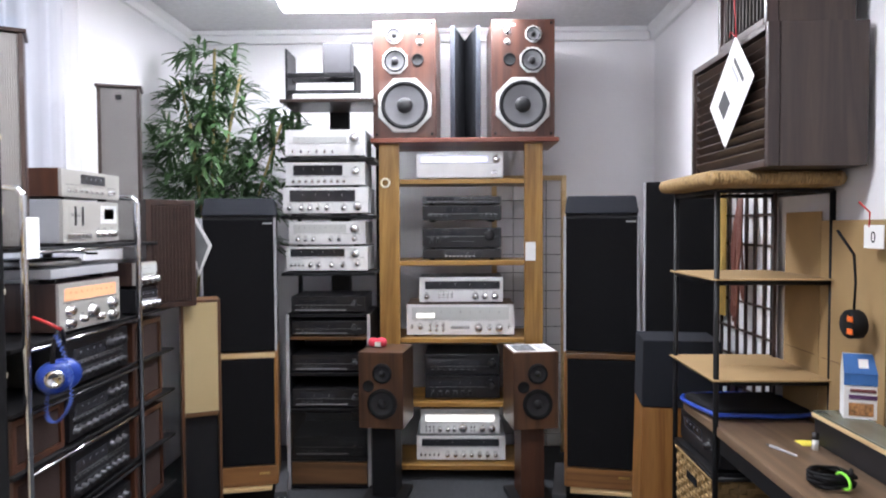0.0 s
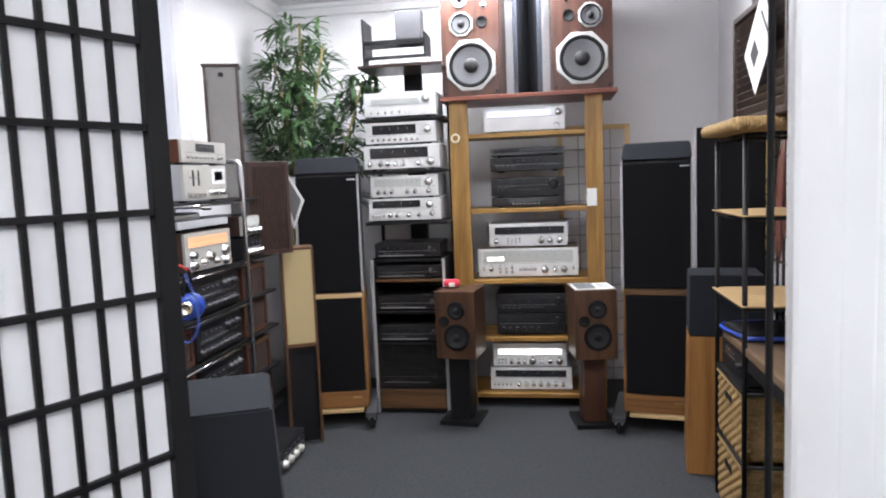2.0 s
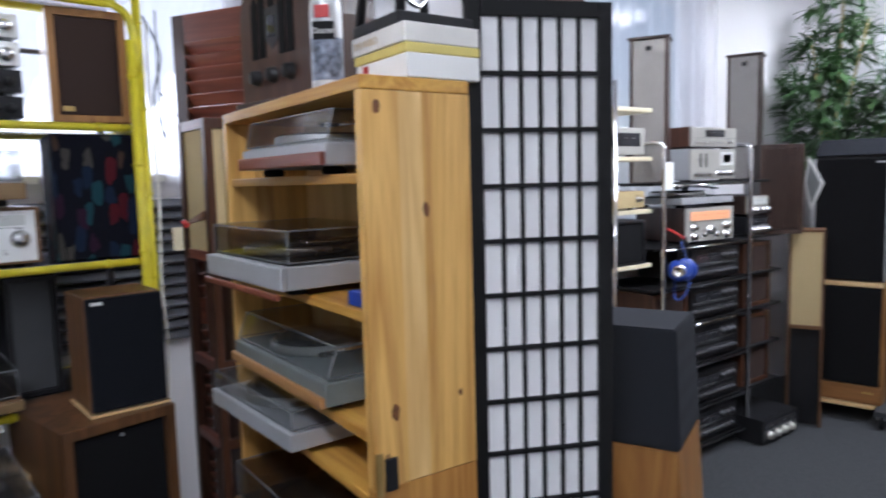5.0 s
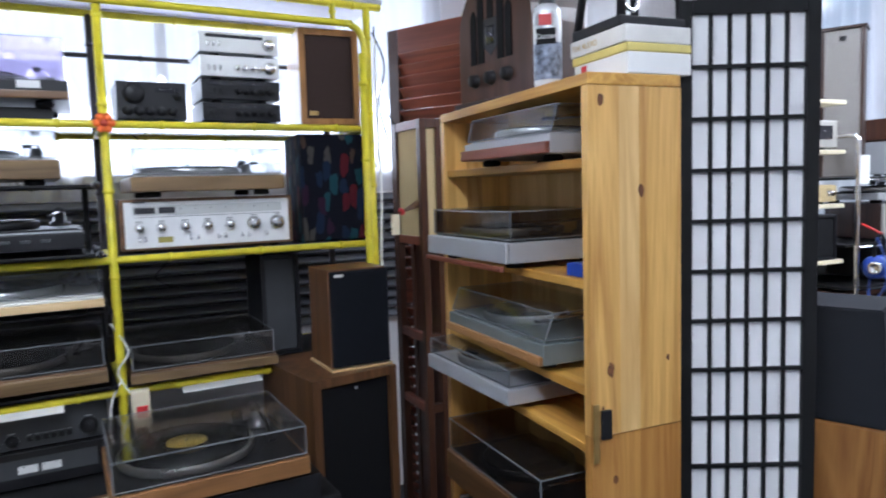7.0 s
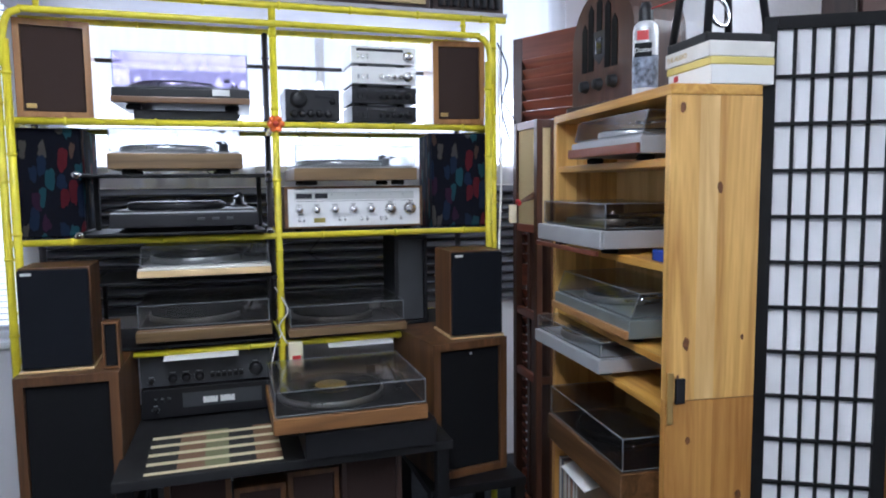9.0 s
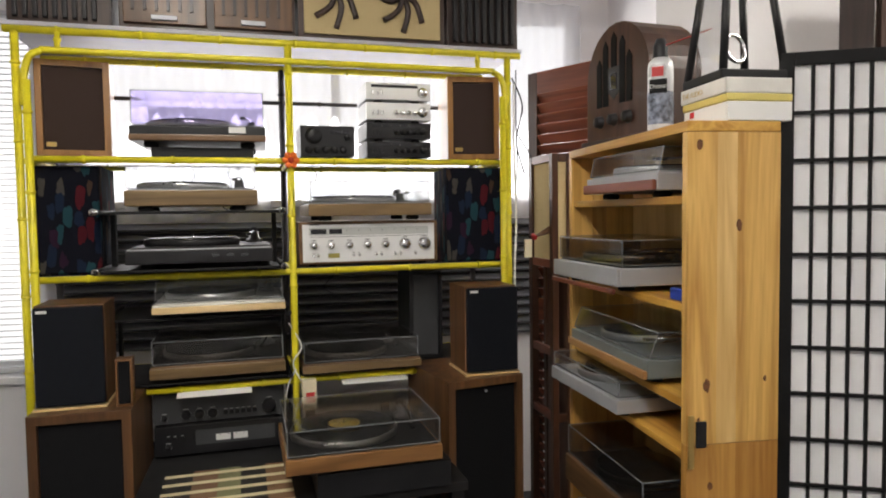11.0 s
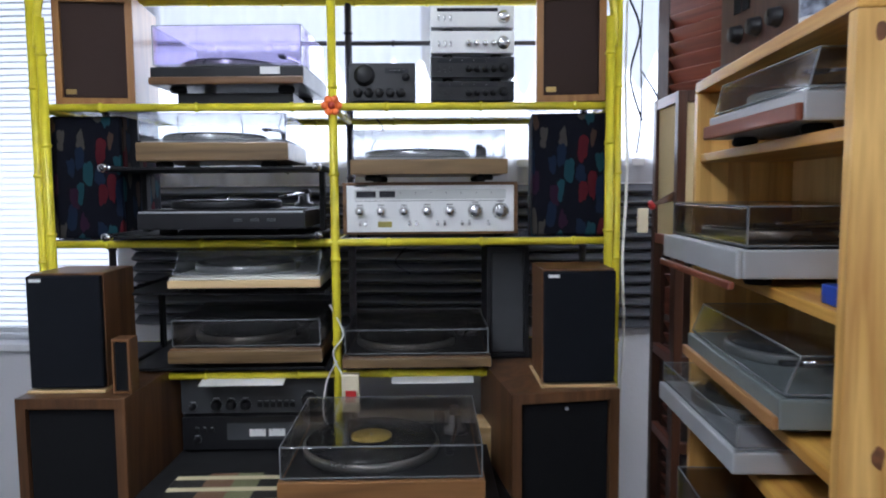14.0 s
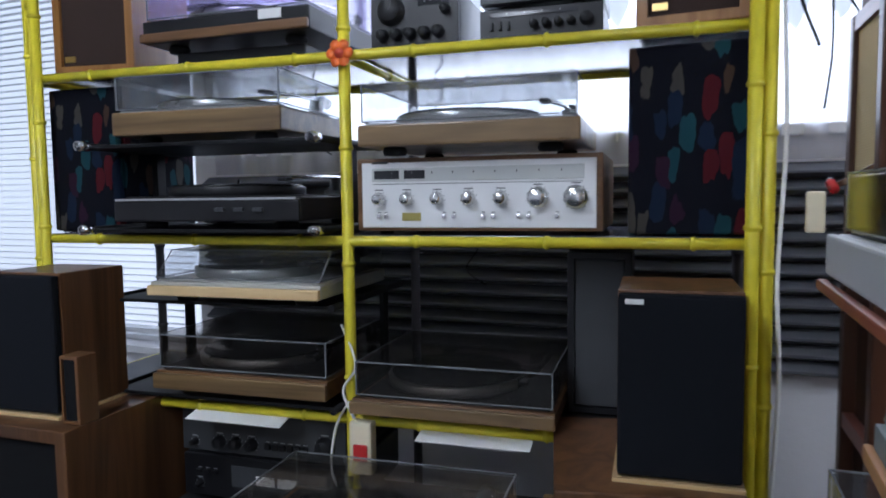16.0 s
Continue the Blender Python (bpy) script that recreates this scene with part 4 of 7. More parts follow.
slab("top_board", yr, (-0.86, 0.86, 0.0, 0.44, 1.948, 1.962), surface("pale_lilac_board", (0.45, 0.44, 0.5), 0.5), 0.003)
for x in (-0.7, 0.68):
    bamboo("strut", [(x, -0.012, 1.87), (x, -0.006, 1.93)], 0.009)

R = lambda x, y, z, rz=0.0: RK @ pose(x, y, z, 0, 0, rz)
# top row
for x in (-0.78, 0.575):
    speaker(R(x, 0.03, 1.551, 6 if x < 0 else -8), 0.215 if x < 0 else 0.195, 0.305, 0.24, M_TEAK, M_BROWNCL, 0.02, "teak bookshelf speaker with a brown cloth grille", badge=(0.028, 0.03, 0.028, 0.014, M_BRASS), group="teak speakers on the yellow shelf")
t = thing("riser_box", R(-0.45, 0.06, 1.551), "low black riser under a turntable", "riser")
slab("riser_body", t, (0, 0.33, 0, 0.3, 0, 0.035), M_BLACK, 0.004)
tt = turntable(R(-0.51, 0.02, 1.5865, -2), 0.43, 0.36, 0.05, M_BLACK, M_BLACK, M_VIOLET, 0.11, 0, "black and walnut turntable with a violet tinted dust cover", front=M_WALNUTX, strip=0.42)
tagged(slab("label_card", None, (0, 0.055, 0, 0.002, 0, 0.02), M_PAPER, 0), "small white label on a turntable", "label").matrix_world = R(-0.2, 0.004, 1.63)
component(R(0.04, 0.05, 1.551), 0.19, 0.118, 0.2, M_SATIN, M_BLACK, (0.55, 0.9, 0.72, 0.84, M_DIAL), [(0.24, 0.66, 0.027), (0.86, 0.62, 0.01)] + [(0.14 + 0.16 * i, 0.22, 0.012) for i in range(5)], [], "compact black receiver with a big tuning knob", group="", knob=M_BLACK)
G4 = "mini component stack"
for z, hh, f, lab in ((1.551, 0.066, 0, "slim black amplifier"), (1.6175, 0.068, 0, "slim black tuner"), (1.686, 0.072, 1, "slim silver amplifier"), (1.7585, 0.07, 1, "slim silver tuner")):
    component(R(0.275, 0.05, z), 0.24, hh, 0.2, M_SILVER if f else M_SATIN, M_SILVER2 if f else M_BLACK, (0.08, 0.8, 0.7, 0.86, M_DIAL) if z > 1.7 or not f else None, [(0.87, 0.45, 0.017 if f else 0.012)] + ([(0.45 + 0.1 * i, 0.4, 0.008) for i in range(4)] if z < 1.75 else []), [(0.1 + 0.07 * i, 0.4, 0.006, 0.016) for i in range(3)], lab + " in a small stack", "mini_component", "stereo component", G4, None if f else M_BLACK)

# second row: printed speakers, turntables, silver receiver
def printed(name):
    m, nt, b = nodes_of(name)
    co = coords(nt, (1, 1, 0.4))
    vor = add(nt, "ShaderNodeTexVoronoi", Scale=36.0, Randomness=0.75)
    vor.distance = "MINKOWSKI"
    vor.inputs["Exponent"].default_value = 3.0
    wob = add(nt, "ShaderNodeTexNoise", Scale=40.0, Detail=3.0)
    nt.links.new(co, wob.inputs["Vector"])
    sh = nt.nodes.new("ShaderNodeVectorMath")
    sh.operation = "SCALE"
    sh.inputs[3].default_value = 0.022
    nt.links.new(wob.outputs["Color"], sh.inputs[0])
    ad = nt.nodes.new("ShaderNodeVectorMath")
    nt.links.new(co, ad.inputs[0])
    nt.links.new(sh.outputs[0], ad.inputs[1])
    nt.links.new(ad.outputs[0], vor.inputs["Vector"])
    sep = nt.nodes.new("ShaderNodeSeparateColor")
    nt.links.new(vor.outputs["Color"], sep.inputs[0])
    dark = (0.004, 0.0045, 0.009)
    col = ramp(nt, sep.outputs[0], [(0.0, dark), (0.3, (0.011, 0.046, 0.058)), (0.46, (0.007, 0.014, 0.032)), (0.58, (0.05, 0.046, 0.04)), (0.68, (0.062, 0.007, 0.011)), (0.77, dark), (0.85, (0.05, 0.03, 0.021)), (0.93, (0.022, 0.008, 0.02))])
    nt.nodes["Color Ramp"].color_ramp.interpolation = "CONSTANT"
    edge = ramp(nt, vor.outputs["Distance"], [(0.47, (1, 1, 1)), (0.5, (0, 0, 0))])
    mx = nt.nodes.new("ShaderNodeMix")
    mx.data_type = "RGBA"
    nt.links.new(edge, mx.inputs[0])
    mx.inputs[6].default_value = (*dark, 1)
    nt.links.new(col, mx.inputs[7])
    nt.links.new(mx.outputs[2], b.inputs["Base Color"])
    b.inputs["Roughness"].default_value = 0.9
    b.inputs["Specular IOR Level"].default_value = 0.15
    fine = add(nt, "ShaderNodeTexNoise", Scale=400.0)
    nt.links.new(co, fine.inputs["Vector"])
    bumped(nt, b, fine.outputs["Fac"], 0.3, 0.0008)
    return m


M_PRINT = printed("printed_floral_cloth")
M_DARKBLUE = surface("dark_blue_vinyl", (0.008, 0.009, 0.018), 0.75)
speaker(R(-0.805, 0.03, 1.171), 0.2, 0.35, 0.28, M_PRINT, M_PRINT, flush=True, label="dark speaker with a floral printed cloth front", group="printed cloth speakers")
speaker(R(0.562, 0.02, 1.171, -6), 0.212, 0.35, 0.27, M_PRINT, M_PRINT, flush=True, label="dark speaker with a floral printed cloth front", group="printed cloth speakers")
ts = thing("turntable_stand", R(-0.605, -0.07, 1.171), "black and chrome two-tier turntable stand", "stand", "two-tier stands")
for z in (0.006, 0.192):
    slab("tray", ts, (0.012, 0.558, 0.0, 0.33, z, z + 0.008), M_BLACKM, 0.002)
    for x in (0.0, 0.57):
        part("side_bar", tube(bmesh.new(), [(x, -0.02, z + 0.006), (x, 0.34, z + 0.006)], 0.008), M_BLACKM, ts)
        part("end_cap", lathe(bmesh.new(), [(0, 0), (0.011, 0), (0.011, 0.03), (0, 0.03)], pose(x, -0.02, z + 0.006, -90), 12), M_CHROME, ts)
for x in (0.02, 0.55):
    slab("leg", ts, (x - 0.008, x + 0.008, 0.2, 0.23, 0.0145, 0.1915), M_BLACKM, 0.002)
turntable(R(-0.52, -0.07, 1.186), 0.45, 0.36, 0.05, M_BLACK, M_BLACK, None, 0, 0, "black turntable with a silver-lined front", front=M_SATIN, platter=M_BLACK, keys=3)
tagged(slab("trim_line", None, (0, 0.44, 0, 0.002, 0, 0.004), M_SILVER2, 0), "thin silver line along a turntable front", "trim").matrix_world = R(-0.515, -0.0845, 1.247)
turntable(R(-0.518, -0.08, 1.3715, 2), 0.405, 0.35, 0.05, M_TEAKX, M_SILVER2, M_CLEAR, 0.072, 0, "teak turntable with a clear dust cover", disc=M_VINYL)
turntable(R(0.052, -0.06, 1.3315), 0.432, 0.36, 0.042, M_TEAKX, M_SILVER2, M_CLEAR, 0.075, 0, "teak and silver turntable under a clear cover")
component(R(0.022, 0.0, 1.1715), 0.498, 0.156, 0.34, K, M_WALNUTX, (0.07, 0.93, 0.68, 0.86, M_DIALL), [(0.1, 0.44, 0.012), (0.22, 0.44, 0.012), (0.35, 0.44, 0.012), (0.48, 0.44, 0.013), (0.61, 0.44, 0.013), (0.755, 0.44, 0.019), (0.9, 0.44, 0.021)], [(x, 0.2, 0.008, 0.008) for x in (0.1, 0.13, 0.38, 0.42, 0.54, 0.58, 0.68, 0.72, 0.83)], "large silver receiver in a walnut case", lip=0.012, marks=[(0.08, 0.19, 0.71, 0.83, M_DIAL), (0.21, 0.3, 0.71, 0.83, M_DIAL), (0.2, 0.28, 0.14, 0.25, surface("gold_sticker", (0.35, 0.3, 0.08), 0.4)), (0.07, 0.14, 0.92, 0.95, M_GREY)])

# third row: turntables hung on a black stand, and one on the board
ts2 = thing("turntable_stand", R(-0.6, 0.02, 0.7905), "black metal two-tier turntable stand", "stand", "two-tier stands")
for z in (0.01, 0.225):
    slab("tray", ts2, (0.012, 0.568, -0.05, 0.3, z, z + 0.008), M_BLACKM, 0.002)
    for x in (0.0, 0.58):
        part("side_bar", tube(bmesh.new(), [(x, -0.07, z + 0.006), (x, 0.34, z + 0.006)], 0.008), M_BLACKM, ts2)
for x in (0.006, 0.574):
    slab("leg", ts2, (x - 0.006, x + 0.006, 0.22, 0.25, 0.0, 0.2245), M_BLACKM, 0.002)
wt = turntable(R(-0.449, -0.065, 1.0245), 0.415, 0.35, 0.03, M_PALE, M_PALE, M_CLEAR, 0.06, 0, "slim pale turntable with a blond wood front", front=M_BIRCHX, strip=0.75, slope=0.06)
turntable(R(-0.465, -0.04, 0.809), 0.428, 0.36, 0.04, M_WALNUTX, M_BLACK, M_DSMOKE, 0.075, 0, "walnut turntable with a smoked dust cover", front=M_TEAKX)
turntable(R(0.02, -0.045, 0.7915), 0.418, 0.36, 0.03, M_WALNUTX, M_BLACK, M_DSMOKE, 0.07, 0, "walnut turntable with a dark smoked cover", front=M_TEAKX)
for x0, x1 in ((-0.387, -0.149), (0.157, 0.389)):
    t = thing("paper_sheet", R(x0, -0.03, 0.775), "white printed sheet hanging under the shelf", "paper", "paper sheets")
    slab("sheet", t, (0, x1 - x0, -0.02, 0.2, -0.012, -0.01), M_PAPER, 0).matrix_basis = pose(0, 0, 0, 12)

# floor speakers beside the unit
for x, w in ((-0.765, 0.275), (0.468, 0.285)):
    t = thing("bench", R(x - 0.03, -0.24, 0), "low black bench under a speaker", "bench", "low benches")
    slab("bench_top", t, (0, w + 0.06, -0.1, 0.36, 0.29, 0.32), M_BLACKM, 0.004)
    for a in (0.0, w + 0.02):
        for b in (-0.09, 0.3):
            slab("leg", t, (a, a + 0.04, b, b + 0.04, 0, 0.2895), M_BLACKM, 0.004)
    speaker(R(x, -0.265 if x < 0 else -0.285, 0.3205, -2 if x < 0 else 8), w, 0.475, 0.36, M_WALNUT, M_CLOTH, 0.026, "walnut floor speaker with a black cloth grille", inset=0.012, badge=(w - 0.06, 0.04, 0.025, 0.02, M_SILVER2) if x < 0 else (w / 2, 0.425, 0.008, 0.008, M_SILVER2), group="walnut speakers under the shelf unit")
for x, y in ((-0.752, -0.215), (0.557, -0.222)):
    tagged(slab("wood_shim", None, (-0.006, 0.19, -0.004, 0.2, 0, 0.006), M_BIRCHX, 0), "thin pale wood shim under a speaker", "shim").matrix_world = R(x, y, 0.796)
    speaker(R(x, y, 0.8025), 0.187, 0.297, 0.2, M_WALNUT, M_NAVY, flush=True, label="walnut bookshelf speaker with a dark navy grille", badge=(0.012, 0.277, 0.028, 0.008, M_PAPER), group="navy grille speakers")
speaker(R(-0.535, -0.236, 0.7965), 0.046, 0.14, 0.05, M_WALNUT, M_CLOTH, 0.006, "tiny walnut speaker with a black front", inset=0.003)

# lower centre: amplifier stack, mat, low table and turntable
lt = thing("low_table", RK @ pose(-0.5, -0.45, 0), "low black table below the shelf unit", "table")
slab("tabletop", lt, (0, 0.98, 0.0, 0.72, 0.5, 0.53), surface("matt_black_tabletop", (0.008, 0.008, 0.009), 0.7), 0.004)
for x in (0.01, 0.93):
    for y in (0.01, 0.67):
        slab("leg", lt, (x, x + 0.04, y, y + 0.04, 0, 0.4995), M_BLACKM, 0.003)
component(R(-0.47, 0.05, 0.5305), 0.44, 0.11, 0.3, M_SATIN, M_BLACK, (0.3, 0.9, 0.3, 0.8, M_GREY), [(0.1, 0.3, 0.008)], [(0.1 + 0.05 * i, 0.6, 0.012, 0.008) for i in range(3)], "black cassette deck with a level meter", "cassette_deck", "cassette deck", "", M_BLACK, marks=[(0.45, 0.56, 0.4, 0.62, M_PAPER), (0.58, 0.69, 0.4, 0.62, M_PAPER)])
component(R(-0.47, 0.05, 0.641), 0.43, 0.115, 0.3, M_GREY, M_BLACK, None, [(0.24, 0.25, 0.014), (0.34, 0.25, 0.014), (0.44, 0.25, 0.014), (0.88, 0.35, 0.022), (0.08, 0.2, 0.008)], [(0.54 + 0.045 * i, 0.25, 0.014, 0.014) for i in range(6)], "dark grey amplifier with black knobs", "amplifier", "amplifier", "", M_BLACK)


def striped(name):
    m, nt, b = nodes_of(name)
    co = coords(nt)
    sep = nt.nodes.new("ShaderNodeSeparateXYZ")
    nt.links.new(co, sep.inputs[0])
    def steps(src, n, stops):
        mu = nt.nodes.new("ShaderNodeMath")
        mu.operation = "MULTIPLY"
        mu.inputs[1].default_value = n
        nt.links.new(src, mu.inputs[0])
        r = ramp(nt, mu.outputs[0], stops)
        return r
    cols = steps(sep.outputs[0], 1 / 0.38, [(0.0, (0.02, 0.018, 0.015)), (0.22, (0.2, 0.11, 0.06)), (0.42, (0.2, 0.2, 0.1)), (0.6, (0.02, 0.018, 0.015)), (0.8, (0.22, 0.12, 0.06))])
    for n in nt.nodes:
        if n.bl_idname == "ShaderNodeValToRGB":
            n.color_ramp.interpolation = "CONSTANT"
    wv = nt.nodes.new("ShaderNodeMath")
    wv.operation = "PINGPONG"
    wv.inputs[1].default_value = 0.036
    nt.links.new(sep.outputs[1], wv.inputs[0])
    gt = nt.nodes.new("ShaderNodeMath")
    gt.operation = "LESS_THAN"
    gt.inputs[1].default_value = 0.012
    nt.links.new(wv.outputs[0], gt.inputs[0])
    mx = nt.nodes.new("ShaderNodeMix")
    mx.data_type = "RGBA"
    nt.links.new(gt.outputs[0], mx.inputs[0])
    nt.links.new(cols, mx.inputs[6])
    mx.inputs[7].default_value = (0.68, 0.6, 0.37, 1)
    nt.links.new(mx.outputs[2], b.inputs["Base Color"])
    b.inputs["Roughness"].default_value = 0.95
    fine = add(nt, "ShaderNodeTexNoise", Scale=500.0)
    nt.links.new(co, fine.inputs["Vector"])
    bumped(nt, b, fine.outputs["Fac"], 0.6, 0.002)
    return m


tagged(slab("woven_mat", None, (0, 0.38, 0, 0.32, 0, 0.004), striped("striped_woven_mat"), 0.001), "striped brown and cream woven placemat on the low table", "placemat").matrix_world = RK @ pose(-0.42, -0.43, 0.5305)
t = thing("riser_box", RK @ pose(0.02, -0.47, 0.5305), "black box under a turntable", "riser")
slab("riser_body", t, (0, 0.4, 0, 0.35, 0, 0.08), M_BLACK, 0.004)
turntable(RK @ pose(-0.07, -0.5, 0.6105), 0.455, 0.38, 0.045, M_TEAKO, M_BLACK, M_SMOKE, 0.072, 0, "teak turntable with a smoked cover and a gold record label")
tagged(part("record_label", lathe(bmesh.new(), [(0, 0), (0.05, 0), (0.05, 0.002), (0, 0.002)], RK @ pose(0.121, -0.31, 0.7055), 28), surface("gold_label", (0.6, 0.42, 0.08), 0.4)), "gold paper label of a record", "record label")
for x, w, hh, mt in ((-0.377, 0.188, 0.485, M_WALNUT), (-0.183, 0.153, 0.425, M_WALNUT), (-0.024, 0.158, 0.452, M_WALNUT), (0.142, 0.195, 0.483, M_DARKWOOD)):
    speaker(RK @ pose(x, -0.35, 0.0), w, hh, 0.25, mt, M_BROWNCL, 0.016, "small walnut speaker standing under the low table", group="speakers under the table")
tagged(slab("wood_block", None, (0, 0.07, 0, 0.12, 0, 0.105), M_BIRCHX, 0.003), "pale pine wood block standing on the low table", "wood block").matrix_world = R(0.4, -0.06, 0.5305)
# cables, power strip and the plastic flower
t = thing("power_strip", R(0.016, -0.025, 0.68), "cream power strip with a red rocker switch", "power strip")
slab("strip_body", t, (0, 0.05, -0.03, 0.0, 0, 0.11), M_CREAM, 0.006)
slab("switch", t, (0.012, 0.042, -0.036, -0.0305, 0.03, 0.065), M_RED, 0.002)
t = thing("plastic_flower", R(0.0, -0.016, 1.54), "small orange plastic flower tied to the post", "ornament")
for k in range(6):
    a = k * math.pi / 3
    part("petal", lathe(bmesh.new(), [(0, 0.003), (0.011, 0.002), (0.012, -0.002), (0, -0.003)], pose(0.018 * math.cos(a), -0.006, 0.018 * math.sin(a), 80), 10), M_ORG, t)
part("centre", lathe(bmesh.new(), [(0.012, 0), (0.01, 0.006), (0, 0.008)], pose(0, -0.004, 0, 90), 10), surface("red_centre", (0.5, 0.05, 0.02), 0.4), t)


def cable(name, pts, r, material, label):
    return tagged(part(name, tube(bmesh.new(), arc(pts, 6), r, 6), material), label, "cable")


W = lambda x, y, z: tuple(RK @ Vector((x, y, z)))
cable("cable", [W(0.82, -0.015, 1.83), W(0.816, -0.02, 1.6), W(0.824, -0.02, 1.35), W(0.815, -0.02, 1.1), W(0.822, -0.018, 0.9), W(0.81, -0.01, 0.6)], 0.004, M_PAPER, "white cable running down the post")
cable("cable", [W(0.81, -0.02, 1.85), W(0.86, 0.0, 1.75), W(0.835, 0.0, 1.62), W(0.88, 0.03, 1.5)], 0.003, M_RUBBER, "thin black cable by the post")
cable("cable", [W(-0.02, 0.0, 0.98), W(0.02, -0.02, 0.9), W(-0.01, -0.02, 0.84), W(0.03, -0.02, 0.76), W(0.035, -0.03, 0.78)], 0.003, M_PAPER, "white power cable tied to the post")
cable("cable", [W(0.0, -0.014, 0.82), W(-0.03, -0.02, 0.76), W(-0.04, -0.02, 0.66), W(0.0, -0.015, 0.6)], 0.003, M_PAPER, "white power cable looped by the post")

cable("cable", [W(0.96, 0.3, 1.95), W(0.95, 0.28, 1.75), W(0.955, 0.28, 1.55), W(0.945, 0.29, 1.42)], 0.0025, M_RUBBER, "thin black cord hanging by the curtain")
cable("cable", [W(0.955, 0.28, 1.68), W(0.99, 0.24, 1.6), W(1.0, 0.2, 1.54)], 0.0025, M_RUBBER, "thin black cord branching off by the curtain")
for a, b, z in ((-0.35, 0.3, 1.5), (0.1, 0.3, 1.5), (-0.22, 0.28, 1.46), (0.17, 0.36, 1.12)):
    cable("cable", [W(a, b, 1.535 if z > 1.4 else 1.16), W(a + 0.02, b, z), W(a - 0.02, b + 0.03, z - 0.06), W(a + 0.03, b + 0.04, z - 0.1)], 0.002, M_RUBBER, "thin black signal lead behind a turntable")
speaker(R(0.44, 0.12, 0.7915), 0.13, 0.34, 0.2, M_BLACK, M_GREY, 0.014, "tall dark grey speaker behind the others")
wb = thing("whisk_broom", R(0.87, -0.02, 1.18), "small whisk broom with a red tie hung on the post", "brush")
slab("handle", wb, (-0.014, 0.016, -0.006, 0.006, 0, 0.07), M_CREAM, 0.004)
part("tie", lathe(bmesh.new(), [(0.012, 0), (0.015, 0.006), (0.012, 0.012)], pose(0.02, 0, 0.075, 0, 60), 10), M_RED, wb)
for k in range(9):
    part("bristle", tube(bmesh.new(), [(0.02, 0, 0.075), (0.12 + 0.004 * k, 0.004 * (k - 4), 0.1 + 0.006 * k)], 0.0025, 5), M_WALNUT, wb)

# row of large speakers on top of the unit
for i, (x, w, mt) in enumerate(((-0.85, 0.3, 0), (-0.53, 0.56, 1), (0.04, 0.53, 2), (0.58, 0.28, 0))):
    t = thing("wall_speaker", R(x, 0.02, 1.963), ("dark walnut speaker with a slatted front", "dark wooden radio cabinet with latticed doors", "dark cabinet speaker with a fretwork front")[mt], "loudspeaker", "speakers on the top board")
    slab("cabinet", t, (0, w, 0.02, 0.3, 0, 0.34), M_DARKWOOD, 0.004)
    if mt == 0:
        for k in range(int(w / 0.028) - 1):
            slab("slat", t, (0.02 + k * 0.028, 0.034 + k * 0.028, 0.0, 0.019, 0.02, 0.32), M_BLACK, 0.003)
    elif mt == 1:
        for k in (0, 1):
            slab("door", t, (0.015 + k * w / 2, w / 2 - 0.01 + k * w / 2, 0.004, 0.019, 0.02, 0.32), M_WALNUT, 0.003)
            for j in range(6):
                slab("slat", t, (0.04 + k * w / 2 + j * 0.036, 0.05 + k * w / 2 + j * 0.036, -0.002, 0.0035, 0.06, 0.3), M_DARKWOOD, 0.001)
            slab("handle", t, (0.1 + k * w / 2, 0.18 + k * w / 2, -0.008, 0.0035, 0.03, 0.045), M_SILVER2, 0.002)
    else:
        slab("grille", t, (0.02, w - 0.02, 0.008, 0.019, 0.02, 0.32), M_BEIGE, 0.003)
        for k in range(2):
            cx = 0.13 + k * 0.24
            for a in range(8):
                an = a * math.pi / 4
                pts = [(cx, 0.004, 0.17), (cx + 0.05 * math.cos(an + 0.4), 0.004, 0.17 + 0.06 * math.sin(an + 0.4)), (cx + 0.1 * math.cos(an), 0.004, 0.17 + 0.13 * math.sin(an))]
                part("fret_scroll", tube(bmesh.new(), arc(pts, 4), 0.011, 6), M_DARKWOOD, t)

# ---- louvred panel below the window, blinds, folding door ----
bm = bmesh.new()
for k in range(13):
    z = 0.78 + k * 0.042
    prism_pts = [(-2.09, z), (-2.05, z + 0.012), (-2.05, z + 0.018), (-2.09, z + 0.04)]
    prism(bm, prism_pts, -1.95, 0.3)
tagged(part("louvre_panel", bm, surface("grey_painted_louvre", (0.12, 0.125, 0.14), 0.65)), "grey horizontal louvres below the bright window", "louvre panel", kind="structure")
bm = bmesh.new()
for k in range(58):
    z = 0.74 + k * 0.025
    box(bm, -2.1, -2.078, -3.28, -2.04, z, z + 0.002)
t = tagged(part("window_blind", bm, surface("white_blind_slat", (0.8, 0.82, 0.85), 0.5)), "white venetian blind over a bright window", "blind", kind="stuff")
bm = bmesh.new()
n = 120
for a, b in ((-1.9, 0.34),):
    prev = None
    for i in range(n + 1):
        y = a + (b - a) * i / n
        x = -2.065 + 0.012 * math.sin(i * 1.1) + 0.006 * math.sin(i * 0.37)
        cur = [bm.verts.new((x, y, 1.33)), bm.verts.new((x, y, 2.32))]
        if prev:
            bm.faces.new((prev[0], cur[0], cur[1], prev[1])).smooth = True
        prev = cur


